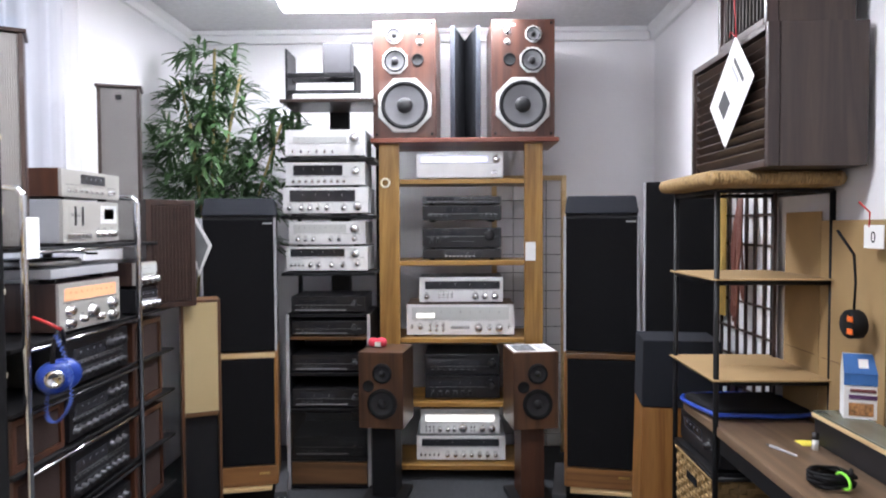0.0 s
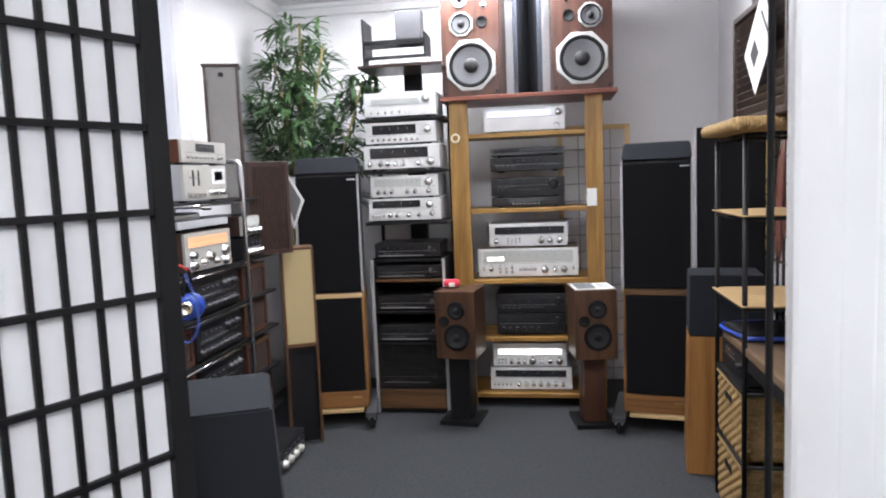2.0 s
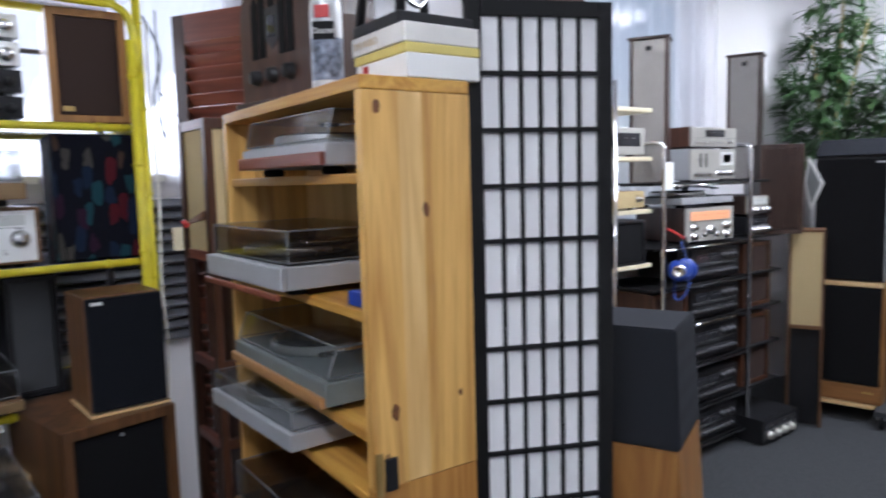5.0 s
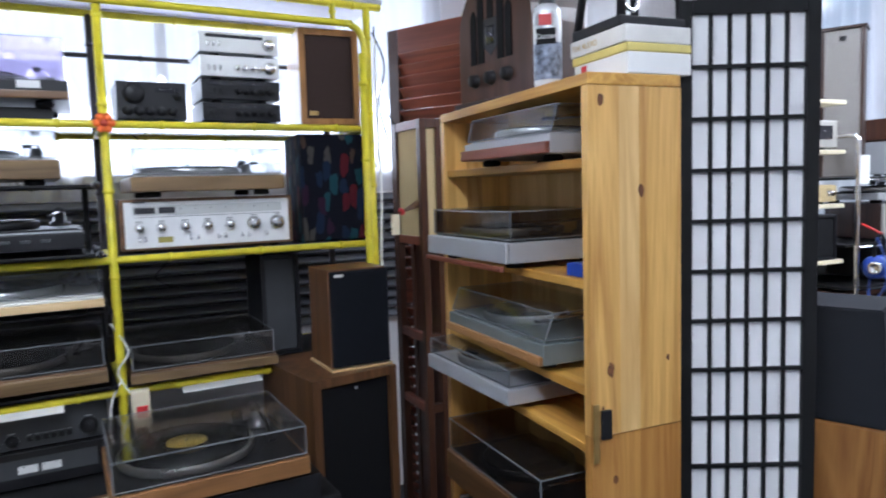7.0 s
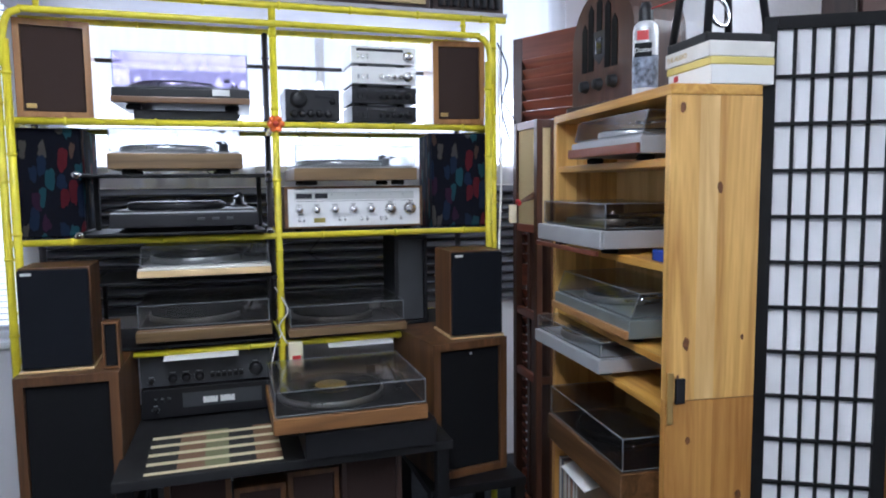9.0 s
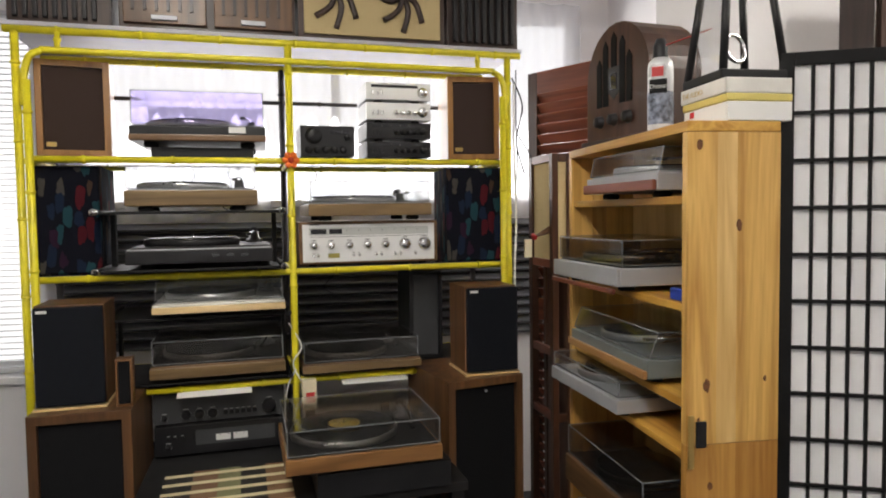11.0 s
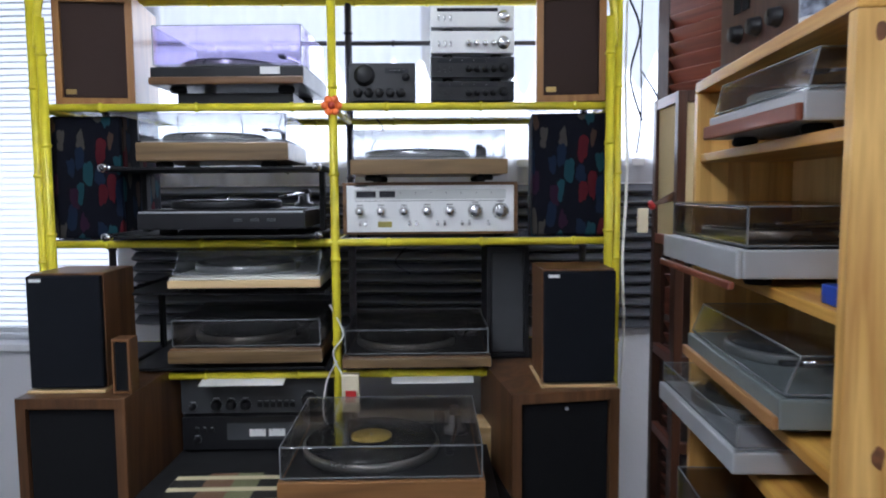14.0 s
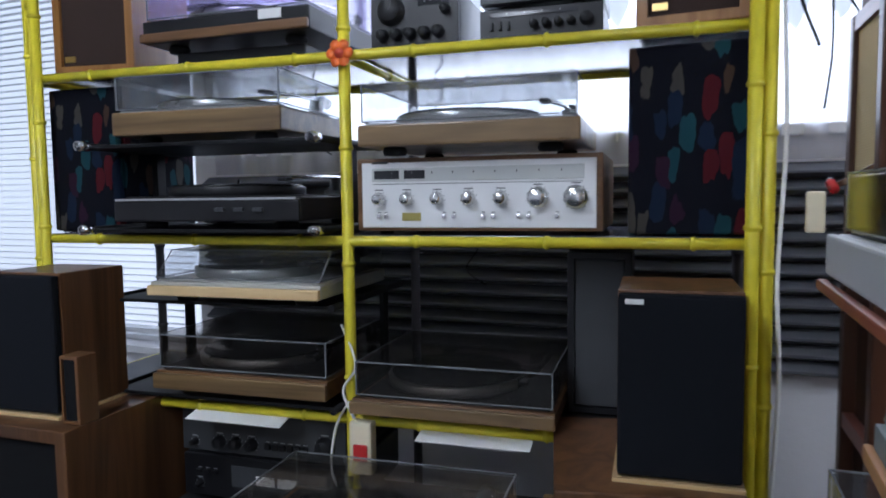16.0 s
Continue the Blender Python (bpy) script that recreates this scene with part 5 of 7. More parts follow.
def sheer(name, c, clear):
    m, nt, b = nodes_of(name)
    tr = nt.nodes.new("ShaderNodeBsdfTransparent")
    tl = nt.nodes.new("ShaderNodeBsdfTranslucent")
    tl.inputs[0].default_value = (*c, 1)
    mx = nt.nodes.new("ShaderNodeMixShader")
    mx.inputs[0].default_value = 1 - clear
    nt.links.new(tr.outputs[0], mx.inputs[1])
    nt.links.new(tl.outputs[0], mx.inputs[2])
    nt.links.new(mx.outputs[0], nt.nodes["Material Output"].inputs[0])
    nt.nodes.remove(b)
    return m


M_SHEER = sheer("white_sheer_curtain", (0.9, 0.91, 0.95), 0.45)
o = part("curtain", bm, M_SHEER)
tagged(o, "white sheer curtain glowing with daylight", "curtain")
# ---- pine bookcase with turntables ----
PC = pose(-0.415, -0.085, 0, 0, 0, -1.9)
pc = thing("pine_bookcase", PC, "knotty pine bookcase with turntables on its shelves", "bookcase")
D = 0.235
M_GREEN = surface("grey_green_paint", (0.2, 0.23, 0.23), 0.4, metal=0.2)
knot = surface("dark_pine_knot", (0.16, 0.06, 0.02), 0.6, vary=0.4, scale=60)
for x0 in (-0.024, -0.79):
    for lo, hi in ((0.001, 0.799), (0.801, 1.53)):
        for y0, y1 in ((0.0, 0.075), (0.07505, 0.125), (0.12505, D)):
            slab("side_plank", pc, (x0, x0 + 0.024, y0, y1, lo, hi), M_PINE3 if lo < 0.5 else M_PINE if 0.05 < y0 < 0.1 else M_PINE2, 0.0003)
slab("top_board", pc, (-0.79, 0.0, 0.0, D, 1.531, 1.556), M_PINEX, 0.003)
slab("back_board", pc, (-0.766, -0.0245, D - 0.012, D - 0.001, 0.002, 1.53), M_PINE, 0)
for z in (1.385, 1.13, 0.9, 0.775, 0.455, 0.08):
    slab("shelf", pc, (-0.765, -0.0248, 0.008, D - 0.014, z - 0.02, z), M_PINEX, 0.003)
for y, z, r in ((0.13, 1.315, 0.015), (0.03, 1.5, 0.013), (0.05, 0.94, 0.017), (0.2, 0.95, 0.008), (0.25, 1.27, 0.007), (0.06, 0.7, 0.013), (0.2, 0.55, 0.014), (0.12, 0.45, 0.016), (0.24, 0.72, 0.01), (0.03, 0.86, 0.007), (0.16, 0.3, 0.012)):
    if y > D - 0.01:
        continue
    bm = lathe(bmesh.new(), [(0, 0.001), (r * 0.5, 0.001), (r * 0.8, 0)], pose(-0.0004, y, z, 0, 90, 0) @ Matrix.Diagonal((1.35, 0.75, 1, 1)), 14)
    for v in bm.verts:
        v.co.y += 0.25 * r * noise.noise(v.co * 90)
        v.co.z += 0.4 * r * noise.noise(v.co * 70)
    part("knot", bm, knot, pc)
slab("hinge", pc, (0.0005, 0.005, 0.002, 0.017, 0.745, 0.872), M_BRASS, 0.001, "brass hinge plate")
slab("magnet_catch", pc, (0.0005, 0.008, 0.022, 0.047, 0.795, 0.857), M_BLACK, 0.002)
P = lambda x, y, z, rz=0.0: PC @ pose(x, y, z, 0, 0, rz)
turntable(P(-0.535, -0.035, 1.386, 4), 0.4, 0.27, 0.045, M_SILVER2, M_SILVER2, M_CLEAR, 0.06, 0, "silver turntable with a dark red front edge", front=M_MAHOGX, strip=0.6, slope=0.015)
turntable(P(-0.7, -0.075, 1.131, 3.5), 0.44, 0.33, 0.05, M_SILVER2, M_BLACK, M_DSMOKE, 0.07, 0, "silver and mahogany turntable with a smoked cover", front=M_SILVER2, strip=1.0)
tagged(slab("wood_strip", None, (-0.7, -0.27, -0.1, -0.088, 1.128, 1.142), M_MAHOGX, 0.004), "mahogany strip along the turntable front", "trim strip").matrix_world = PC @ pose(0.0, 0.045, 0, 0, 0, 3.5)
turntable(P(-0.69, -0.03, 0.901, 1.5), 0.525, 0.27, 0.05, M_GREEN, M_GREEN, M_CLEAR, 0.065, 0, "grey-green turntable with a teak front edge", front=M_ORANGEX, strip=0.45, slope=0.025)
turntable(P(-0.75, -0.08, 0.776, 4), 0.465, 0.32, 0.04, M_SILVER2, M_SILVER2, M_CLEAR, 0.044, 0, "flat silver turntable with a clear cover")
turntable(P(-0.67, -0.06, 0.456, 2), 0.52, 0.3, 0.085, M_WALNUTX, M_BLACK, M_DSMOKE, 0.09, 0, "dark walnut turntable with a black platter", platter=M_BLACK)
tagged(slab("blue_box", None, (-0.12, -0.03, 0.02, 0.12, 1.131, 1.16), M_BLUEP, 0.003), "small blue cardboard box on a shelf", "box").matrix_world = PC
G5 = "records on the bottom shelf"
random.seed(4)
for k in range(22):
    c = random.choice([(0.6, 0.55, 0.45), (0.3, 0.25, 0.2), (0.7, 0.7, 0.68), (0.15, 0.15, 0.18), (0.4, 0.2, 0.12)])
    tagged(slab("record_sleeve", None, (-0.72 + k * 0.008, -0.7145 + k * 0.008, 0.0, 0.27, 0.0805, 0.38), surface("sleeve", c, 0.6), 0), "cardboard record sleeve standing on the shelf", "record", G5).matrix_world = PC
tagged(slab("booklet", None, (0, 0.2, 0, 0.15, 0, 0.004), M_PAPER, 0), "white booklet leaning out over the records", "booklet").matrix_world = PC @ pose(-0.62, -0.03, 0.384, 18)

# on top of the pine bookcase
rd = thing("cathedral_radio", P(-0.695, 0.03, 1.557, 10), "antique brown wood cathedral radio with an arched top", "radio")
w, hh = 0.33, 0.36
M_RADIO = wood("old_radio_veneer", (0.04, 0.018, 0.012), (0.1, 0.045, 0.028))
out = [(0, 0), (w, 0), (w, 0.19)] + [(w / 2 + w / 2 * math.cos(a), 0.2 + 0.165 * math.sin(a)) for a in [math.pi * k / 14 for k in range(15)]] + [(0, 0.19)]
part("cabinet", prism(bmesh.new(), out, 0.0, 0.18), M_RADIO, rd)
slab("plinth", rd, (-0.015, w + 0.015, -0.015, 0.19, 0, 0.018), M_DARKWOOD, 0.004)
for k, x in enumerate((0.075, 0.11, 0.155, 0.2, 0.235)):
    top = (0.27, 0.32, 0.34, 0.32, 0.27)[k]
    bm = prism(bmesh.new(), [(x - 0.014, 0.12 if k != 2 else 0.235), (x + 0.014, 0.12 if k != 2 else 0.235), (x + 0.014, top - 0.02), (x, top), (x - 0.014, top - 0.02)], -0.003, -0.0005)
    part("grille_opening", bm, M_RUBBER, rd, "arched cloth opening")
slab("dial_window", rd, (0.138, 0.172, -0.004, -0.0005, 0.165, 0.215), M_DIAL, 0.004)
part("dial_surround", prism(bmesh.new(), [(0.12, 0.235), (0.19, 0.235), (0.185, 0.16), (0.155, 0.135), (0.125, 0.16)], -0.0022, -0.0006), M_DKNOB, rd)
for x in (0.08, 0.155, 0.23):
    piece("knob", knob_mesh(0.018, M_BLACK), rd, pose(x, 0, 0.075))
can = thing("spray_can", P(-0.25, 0.06, 1.557, 52), "white and blue aerosol duster can with a black cap", "spray can")
part("can_body", lathe(bmesh.new(), [(0, 0), (0.031, 0), (0.033, 0.004), (0.033, 0.17), (0.03, 0.185), (0.02, 0.195), (0, 0.195)], None, 28), surface("printed_can", (0.72, 0.73, 0.74), 0.3, metal=0.3), can)
part("cap", lathe(bmesh.new(), [(0.019, 0.195), (0.019, 0.225), (0.012, 0.245), (0, 0.246)], None, 20), M_BLACK, can)
part("label_band", lathe(bmesh.new(), [(0.0334, 0.02), (0.0336, 0.105)], None, 28), surface("grey_blue_label", (0.2, 0.23, 0.3), 0.35, vary=0.85, scale=55), can)
slab("red_mark", can, (-0.016, 0.014, -0.0345, -0.031, 0.143, 0.168), M_RED, 0.001, "red printed mark")
slab("black_panel", can, (-0.022, 0.022, -0.0342, -0.026, 0.1, 0.136), M_RUBBER, 0.001)
part("straw", tube(bmesh.new(), [(0.015, -0.01, 0.225), (0.13, -0.02, 0.25)], 0.0015, 6), M_RED, can)


def lettering(text, size, m, material, parent, name="lettering"):
    cu = bpy.data.curves.new(name, "FONT")
    cu.body, cu.size, cu.extrude = text, size, 0.0003
    tmp = bpy.data.objects.new(name, cu)
    me = bpy.data.meshes.new_from_object(tmp)
    bpy.data.objects.remove(tmp)
    me.materials.append(material)
    ob = new(name, me)
    ob.parent = parent
    ob.matrix_basis = m
    return ob


lettering("Duster", 0.0165, pose(-0.0215, -0.0348, 0.112, 90), M_PAPER, can)
bx0 = thing("book_box", P(-0.2, 0.1, 1.557), "large cream boxed book lying flat", "book")
slab("cover", bx0, (0, 0.198, 0, 0.165, 0, 0.045), M_PAPER, 0.003)
slab("mark", bx0, (0.03, 0.05, -0.001, 0.0, 0.025, 0.04), M_RED, 0)
bx1 = thing("book", P(-0.205, 0.098, 1.6025), "yellow-spined book lying on a box", "book")
slab("cover", bx1, (0, 0.203, 0, 0.168, 0, 0.018), surface("yellow_cover", (0.72, 0.6, 0.18), 0.5), 0.003)
bx2 = thing("book", P(-0.208, 0.095, 1.621), "thick white book lying on top", "book")
slab("cover", bx2, (0, 0.205, 0, 0.17, 0, 0.036), surface("off_white_cover", (0.76, 0.74, 0.7), 0.5), 0.003)
lettering("THE AUDIO", 0.018, pose(0.01, -0.0006, 0.012, 90), M_BRASS, bx2)
ln = thing("lantern_clock", P(-0.19, 0.105, 1.6575), "black framed glass lantern with a chrome ring inside", "lantern")
slab("base", ln, (-0.01, 0.17, -0.01, 0.17, 0, 0.022), M_BLACK, 0.004)
for x, y in ((0, 0), (0.16, 0), (0, 0.16), (0.16, 0.16)):
    part("post", tube(bmesh.new(), [(x, y, 0.022), (0.03 + x * 0.62, 0.03 + y * 0.62, 0.3)], 0.01, 6), M_BLACK, ln)
slab("roof", ln, (0.01, 0.15, 0.01, 0.15, 0.3005, 0.32), M_BLACK, 0.005)
slab("pane", ln, (0.02, 0.14, 0.012, 0.015, 0.023, 0.29), M_CLEAR, 0)
part("ring", lathe(bmesh.new(), [(0.035 + 0.005 * math.cos(a), 0.005 * math.sin(a)) for a in [i * math.pi / 5 for i in range(11)]], pose(0.08, 0.08, 0.09, 0, 80, 20), 20), M_CHROME, ln)

# ---- shoji screen ----
ux, uy = 0.42, 0.907
SH = pose(-0.443, 0.172, 0, 0, 0, math.degrees(math.atan2(uy, ux)))
sh = thing("shoji_screen", SH, "black lattice shoji screen with white paper panes", "folding screen")
CW, CH, FR = 0.0412, 0.112, 0.03
wS = 6 * CW + 2 * FR
top = 1.689
nrow = 14
zb = top - nrow * CH
for x in (0.0, wS - FR):
    slab("stile", sh, (x, x + FR, -0.012, 0.012, 0.0, top + 0.03), M_BLACKM, 0.002)
slab("top_rail", sh, (FR + 0.0005, wS - FR - 0.0005, -0.012, 0.012, top, top + 0.03), M_BLACKM, 0.002)
slab("bottom_rail", sh, (FR + 0.0005, wS - FR - 0.0005, -0.012, 0.012, 0.02, zb), M_BLACKM, 0.002)
for k in range(1, 6):
    slab("lattice_bar", sh, (FR + k * CW - 0.004, FR + k * CW + 0.004, -0.009, -0.001, zb + 0.0005, top - 0.0005), M_BLACKM, 0.001)
for k in range(1, nrow):
    slab("lattice_bar", sh, (FR + 0.0005, wS - FR - 0.0005, -0.0105, -0.0015, zb + k * CH - 0.0045, zb + k * CH + 0.0045), M_BLACKM, 0.001)
M_SHOJI = surface("white_shoji_paper", (0.87, 0.87, 0.88), 0.85, vary=0.03, grain=120)
for i in range(6):
    for k in range(nrow):
        slab("pane", sh, (FR + i * CW + 0.0005, FR + (i + 1) * CW - 0.0005, 0.0, 0.0015, zb + k * CH + 0.0005, zb + (k + 1) * CH - 0.0005), M_SHOJI, 0)

# louvred folding door and small cabinet behind the bookcase
fd = thing("folding_door", pose(-1.76, -0.02, 0, 0, 0, 30), "mahogany louvred folding door standing by the window", "folding door")
for x in (0.0, 0.36):
    slab("stile", fd, (x, x + 0.05, 0, 0.028, 0, 1.93), M_MAHOG, 0.003)
for z in (0.0, 0.9, 1.84):
    slab("rail", fd, (0.0505, 0.3595, 0, 0.028, z, z + 0.09), M_MAHOGX, 0.003)
lou = bmesh.new()
box(lou, 0.0505, 0.3595, -0.003, 0.003, -0.022, 0.022, 0.001)
lm = bpy.data.meshes.new("slat")
lou.to_mesh(lm)
lou.free()
lm.materials.append(M_MAHOGX)
for k in range(20):
    piece("slat", lm, fd, pose(0, 0.014, 1.015 + k * 0.0425, 35))
    piece("slat", lm, fd, pose(0, 0.014, 0.12 + k * 0.039, 35))
cb = thing("paper_cabinet", pose(-1.65, -0.055, 0, 0, 0, 3), "tall mahogany stand with cream paper panels above", "cabinet")
for x, y in ((0.0, 0.0), (0.207, 0.0), (0.207, 0.06), (0.0, 0.06)):
    slab("post", cb, (x, x + 0.03, y, y + 0.025, 0, 1.57), M_MAHOG, 0.003)
for z in (0.02, 0.55, 0.8, 1.14, 1.54):
    slab("rail", cb, (0.0305, 0.2065, 0.002, 0.022, z, z + 0.03), M_MAHOGX, 0.002)
    slab("rail", cb, (0.209, 0.235, 0.0255, 0.0595, z, z + 0.03), M_MAHOG, 0.002)
slab("paper_panel", cb, (0.0305, 0.2065, 0.01, 0.016, 1.1705, 1.5395), M_BEIGE, 0)
slab("paper_panel", cb, (0.222, 0.228, 0.0255, 0.0595, 1.1705, 1.5395), M_BEIGE, 0)
slab("back_panel", cb, (0.0305, 0.2065, 0.064, 0.076, 0.02, 1.139), M_MAHOG, 0)
# ---- rear room, west side: chrome rack ----
WR = pose(-1.19, 1.85, 0, 0, 0, 90)
cr = thing("chrome_rack", WR, "chrome post rack with black shelves of stereo gear", "rack")
for x in (0.0, 0.7):
    part("post", tube(bmesh.new(), [(x, 0.0, 0.0), (x, 0.0, 1.48), (x, 0.012, 1.503), (x, 0.05, 1.505), (x, 0.36, 1.505), (x, 0.375, 1.49), (x, 0.375, 0.0)], 0.011, 10), M_CHROME, cr)
for z in (1.33, 1.045, 0.86, 0.68, 0.48, 0.27, 0.08):
    slab("shelf", cr, (-0.05, 1.05, 0.013, 0.36, z - 0.012, z), M_BLACKM, 0.003)
    part("shelf_rail", tube(bmesh.new(), [(0.012, 0.0, z - 0.014), (0.688, 0.0, z - 0.014)], 0.005, 8), M_CHROME if z > 1 or 0.5 < z < 0.7 else M_DKNOB, cr)
G6 = "gear on the chrome rack"
C = lambda x, z, y=0.02: WR @ pose(x, y, z)
component(C(0.23, 1.331), 0.36, 0.15, 0.3, M_PALE, M_SILVER2, (0.1, 0.35, 0.3, 0.85, M_PALE), [(0.85, 0.2, 0.014), (0.72, 0.2, 0.012), (0.6, 0.2, 0.012)], [(0.08 + 0.07 * i, 0.15, 0.016, 0.016) for i in range(6)], "pale silver cassette deck", "cassette_deck", "cassette deck", G6, marks=[(0.65, 0.95, 0.45, 0.9, M_SILVER), (0.7, 0.9, 0.55, 0.82, M_DIAL), (0.3, 0.34, 0.4, 0.85, M_DIAL), (0.18, 0.22, 0.4, 0.85, M_DIAL)])
component(C(0.23, 1.4815), 0.37, 0.1, 0.3, M_PALE, M_MAHOG, (0.3, 0.72, 0.5, 0.85, M_DIAL), [(0.8, 0.25, 0.008)], [(0.1 + 0.09 * i, 0.22, 0.014, 0.01) for i in range(7)], "pale silver receiver in a dark walnut case", group=G6)
component(C(0.2, 1.046), 0.34, 0.165, 0.3, M_PALE, M_DARKWOOD, (0.08, 0.92, 0.62, 0.88, M_ORANGE), [(0.14, 0.42, 0.017), (0.14, 0.15, 0.017), (0.5, 0.32, 0.022), (0.62, 0.18, 0.014), (0.84, 0.42, 0.02), (0.84, 0.16, 0.02), (0.34, 0.2, 0.012)], [], "silver receiver with a glowing orange dial", group=G6, tilt=-4)
turntable(C(0.16, 1.2115), 0.42, 0.3, 0.03, M_SILVER2, M_GREY, None, 0, 0, "slim grey turntable on a receiver")
component(C(0.71, 1.15), 0.34, 0.1, 0.3, M_PALE, M_DARKWOOD, (0.06, 0.7, 0.5, 0.85, M_DIALL), [(0.86, 0.66, 0.02)] + [(0.1 + 0.15 * i, 0.2, 0.016) for i in range(6)], [], "silver receiver with a row of knobs", group=G6)
component(C(0.71, 1.046), 0.34, 0.1, 0.3, M_SATIN, M_BLACK, (0.06, 0.7, 0.5, 0.85, M_DIAL), [(0.08 + 0.12 * i, 0.25, 0.015) for i in range(8)] + [(0.86, 0.75, 0.018), (0.74, 0.75, 0.012)], [], "black receiver with chrome knobs", group=G6)
for k, (z, hh) in enumerate(((0.861, 0.155), (0.681, 0.15), (0.481, 0.165), (0.271, 0.15), (0.081, 0.14))):
    component(C(0.24, z), 0.4, hh, 0.3, M_SATIN, M_BLACK, (0.08, 0.6, 0.55, 0.82, M_DIAL), [(0.66 + 0.11 * i, 0.7, 0.015) for i in range(3)] + [(0.08 + 0.1 * i, 0.2, 0.011) for i in range(9)], [(0.08 + 0.06 * i, 0.42, 0.012, 0.006) for i in range(14)], "black receiver with small dark knobs", group=G6, knob=M_DKNOB, marks=[(0.1, 0.55, 0.3, 0.33, M_GREY)])
for x, z, hh in ((0.7, 0.681, 0.33), (0.7, 0.271, 0.37), (-0.03, 0.681, 0.155), (-0.03, 0.481, 0.18), (-0.03, 0.271, 0.19)):
    speaker(C(x, z, 0.03), 0.26, hh, 0.25, M_MAHOG, M_BROWNCL, 0.02, "dark walnut bookshelf speaker on the chrome rack", group="speakers on the chrome rack")
component(WR @ pose(0.68, -0.1, 0.0), 0.34, 0.13, 0.3, M_SATIN, M_BLACK, (0.06, 0.94, 0.55, 0.85, M_DIAL), [(0.2 + 0.2 * i, 0.3, 0.02) for i in range(4)], [], "black amplifier with cream knobs on the floor", "floor_amplifier", "amplifier", "", M_PALE)
# headphones
hp = thing("headphones", pose(-1.13, 1.89, 0.95) @ Matrix.Scale(0.76, 4), "blue and silver headphones with a coiled cord, hung on the rack", "headphones")
part("band", tube(bmesh.new(), arc([(0.0, 0.05, 0.0), (0.0, 0.06, 0.12), (0.02, 0.0, 0.19), (0.01, -0.03, 0.12), (0.0, -0.02, 0.04)], 6), 0.009), M_BLACK, hp)
for y, s_ in ((0.05, -1), (-0.01, 1)):
    part("ear_cup", lathe(bmesh.new(), [(0, 0.036), (0.036, 0.034), (0.058, 0.022), (0.066, 0.0), (0.058, -0.02), (0, -0.022)], pose(0.0, y, 0, 90 * s_, 0, 30), 26), M_BLUEP, hp, "glossy blue ear cup")
    part("cup_badge", lathe(bmesh.new(), [(0, 0.046), (0.02, 0.046), (0.024, 0.05), (0.034, 0.048), (0.037, 0.03)], pose(0.0, y, 0, 90 * s_, 0, 30), 20), M_CHROME, hp)
pts = []
base = arc([(0.02, -0.03, 0.17), (0.07, -0.04, 0.05), (0.08, -0.04, -0.08), (0.03, -0.04, -0.16), (-0.02, -0.03, -0.15), (-0.03, -0.01, -0.06)], 60)
for k in range(260):
    p = base[int(k / 259 * (len(base) - 1))]
    pts.append((p.x + 0.007 * math.cos(k * 1.0), p.y + 0.007 * math.sin(k * 1.0), p.z))
part("coiled_cord", tube(bmesh.new(), pts, 0.0026, 5), surface("blue_cord", (0.05, 0.1, 0.36), 0.5), hp)
part("hook", tube(bmesh.new(), [(-0.055, -0.05, 0.24), (0.0, -0.03, 0.21), (0.03, -0.01, 0.185)], 0.006), M_RED, hp, "red hook")

# cream edged shelf nearer the screen
cs = thing("open_shelf", pose(-1.2, 1.14, 0, 0, 0, 90), "shelf with cream-edged boards and chrome wire posts", "shelf unit")
for x in (0.0, 0.4):
    for y in (0.0, 0.3):
        part("post", tube(bmesh.new(), [(x, y, 0), (x, y, 1.75)], 0.009), M_CHROME, cs)
for z in (1.65, 1.445, 1.22, 0.985, 0.6, 0.2):
    slab("board", cs, (-0.02, 0.66, 0.012, 0.29, z - 0.018, z), M_CREAM, 0.003)
component(pose(-1.215, 1.45, 1.446, 0, 0, 90), 0.3, 0.12, 0.24, M_PALE, M_PAPER, (0.1, 0.9, 0.3, 0.8, M_DIAL), [], [], "white radio with a dark dial on a cream shelf", "radio", "radio")
component(pose(-1.215, 1.45, 1.221, 0, 0, 90), 0.3, 0.08, 0.24, M_BEIGE, M_OAKX, None, [(0.85, 0.5, 0.012)], [], "small light wood radio with a cloth front", "radio", "radio")
speaker(pose(-1.215, 1.42, 0.986, 0, 0, 90), 0.34, 0.19, 0.2, M_BLACK, M_CLOTH, 0.01, "small black speaker on a cream shelf")
tagged(slab("price_tag", None, (-1.178, -1.175, 1.84, 1.9, 1.3, 1.42), M_PAPER, 0), "white price tag hung on the rack post", "price tag")

# column speakers with ribbed fronts
def column(m, h):
    t = thing("column_speaker", m, "tall walnut column speaker with a ribbed silver grille", "loudspeaker", "column speakers")
    w = 0.165
    slab("cabinet", t, (0, w, 0.012, 0.12, 0, h), M_DARKWOOD, 0.003)
    slab("cap", t, (-0.008, w + 0.008, -0.004, 0.13, h, h + 0.012), M_DARKWOOD, 0.003)
    for x in (0.0, w - 0.014):
        slab("stile", t, (x, x + 0.014, 0.0, 0.0115, 0, h), M_DARKWOOD, 0.002)
    bm = bmesh.new()
    for k in range(23):
        x = 0.017 + k * 0.006
        lathe(bm, [(0.0026, 0.004), (0.0026, h - 0.004)], pose(x, 0.008, 0), 6)
    part("ribbed_grille", bm, M_SILVCL, t)
    slab("badge", t, (w / 2 - 0.012, w / 2 + 0.012, 0.0, 0.006, h - 0.05, h - 0.03), M_BLACK, 0.001)
    return t


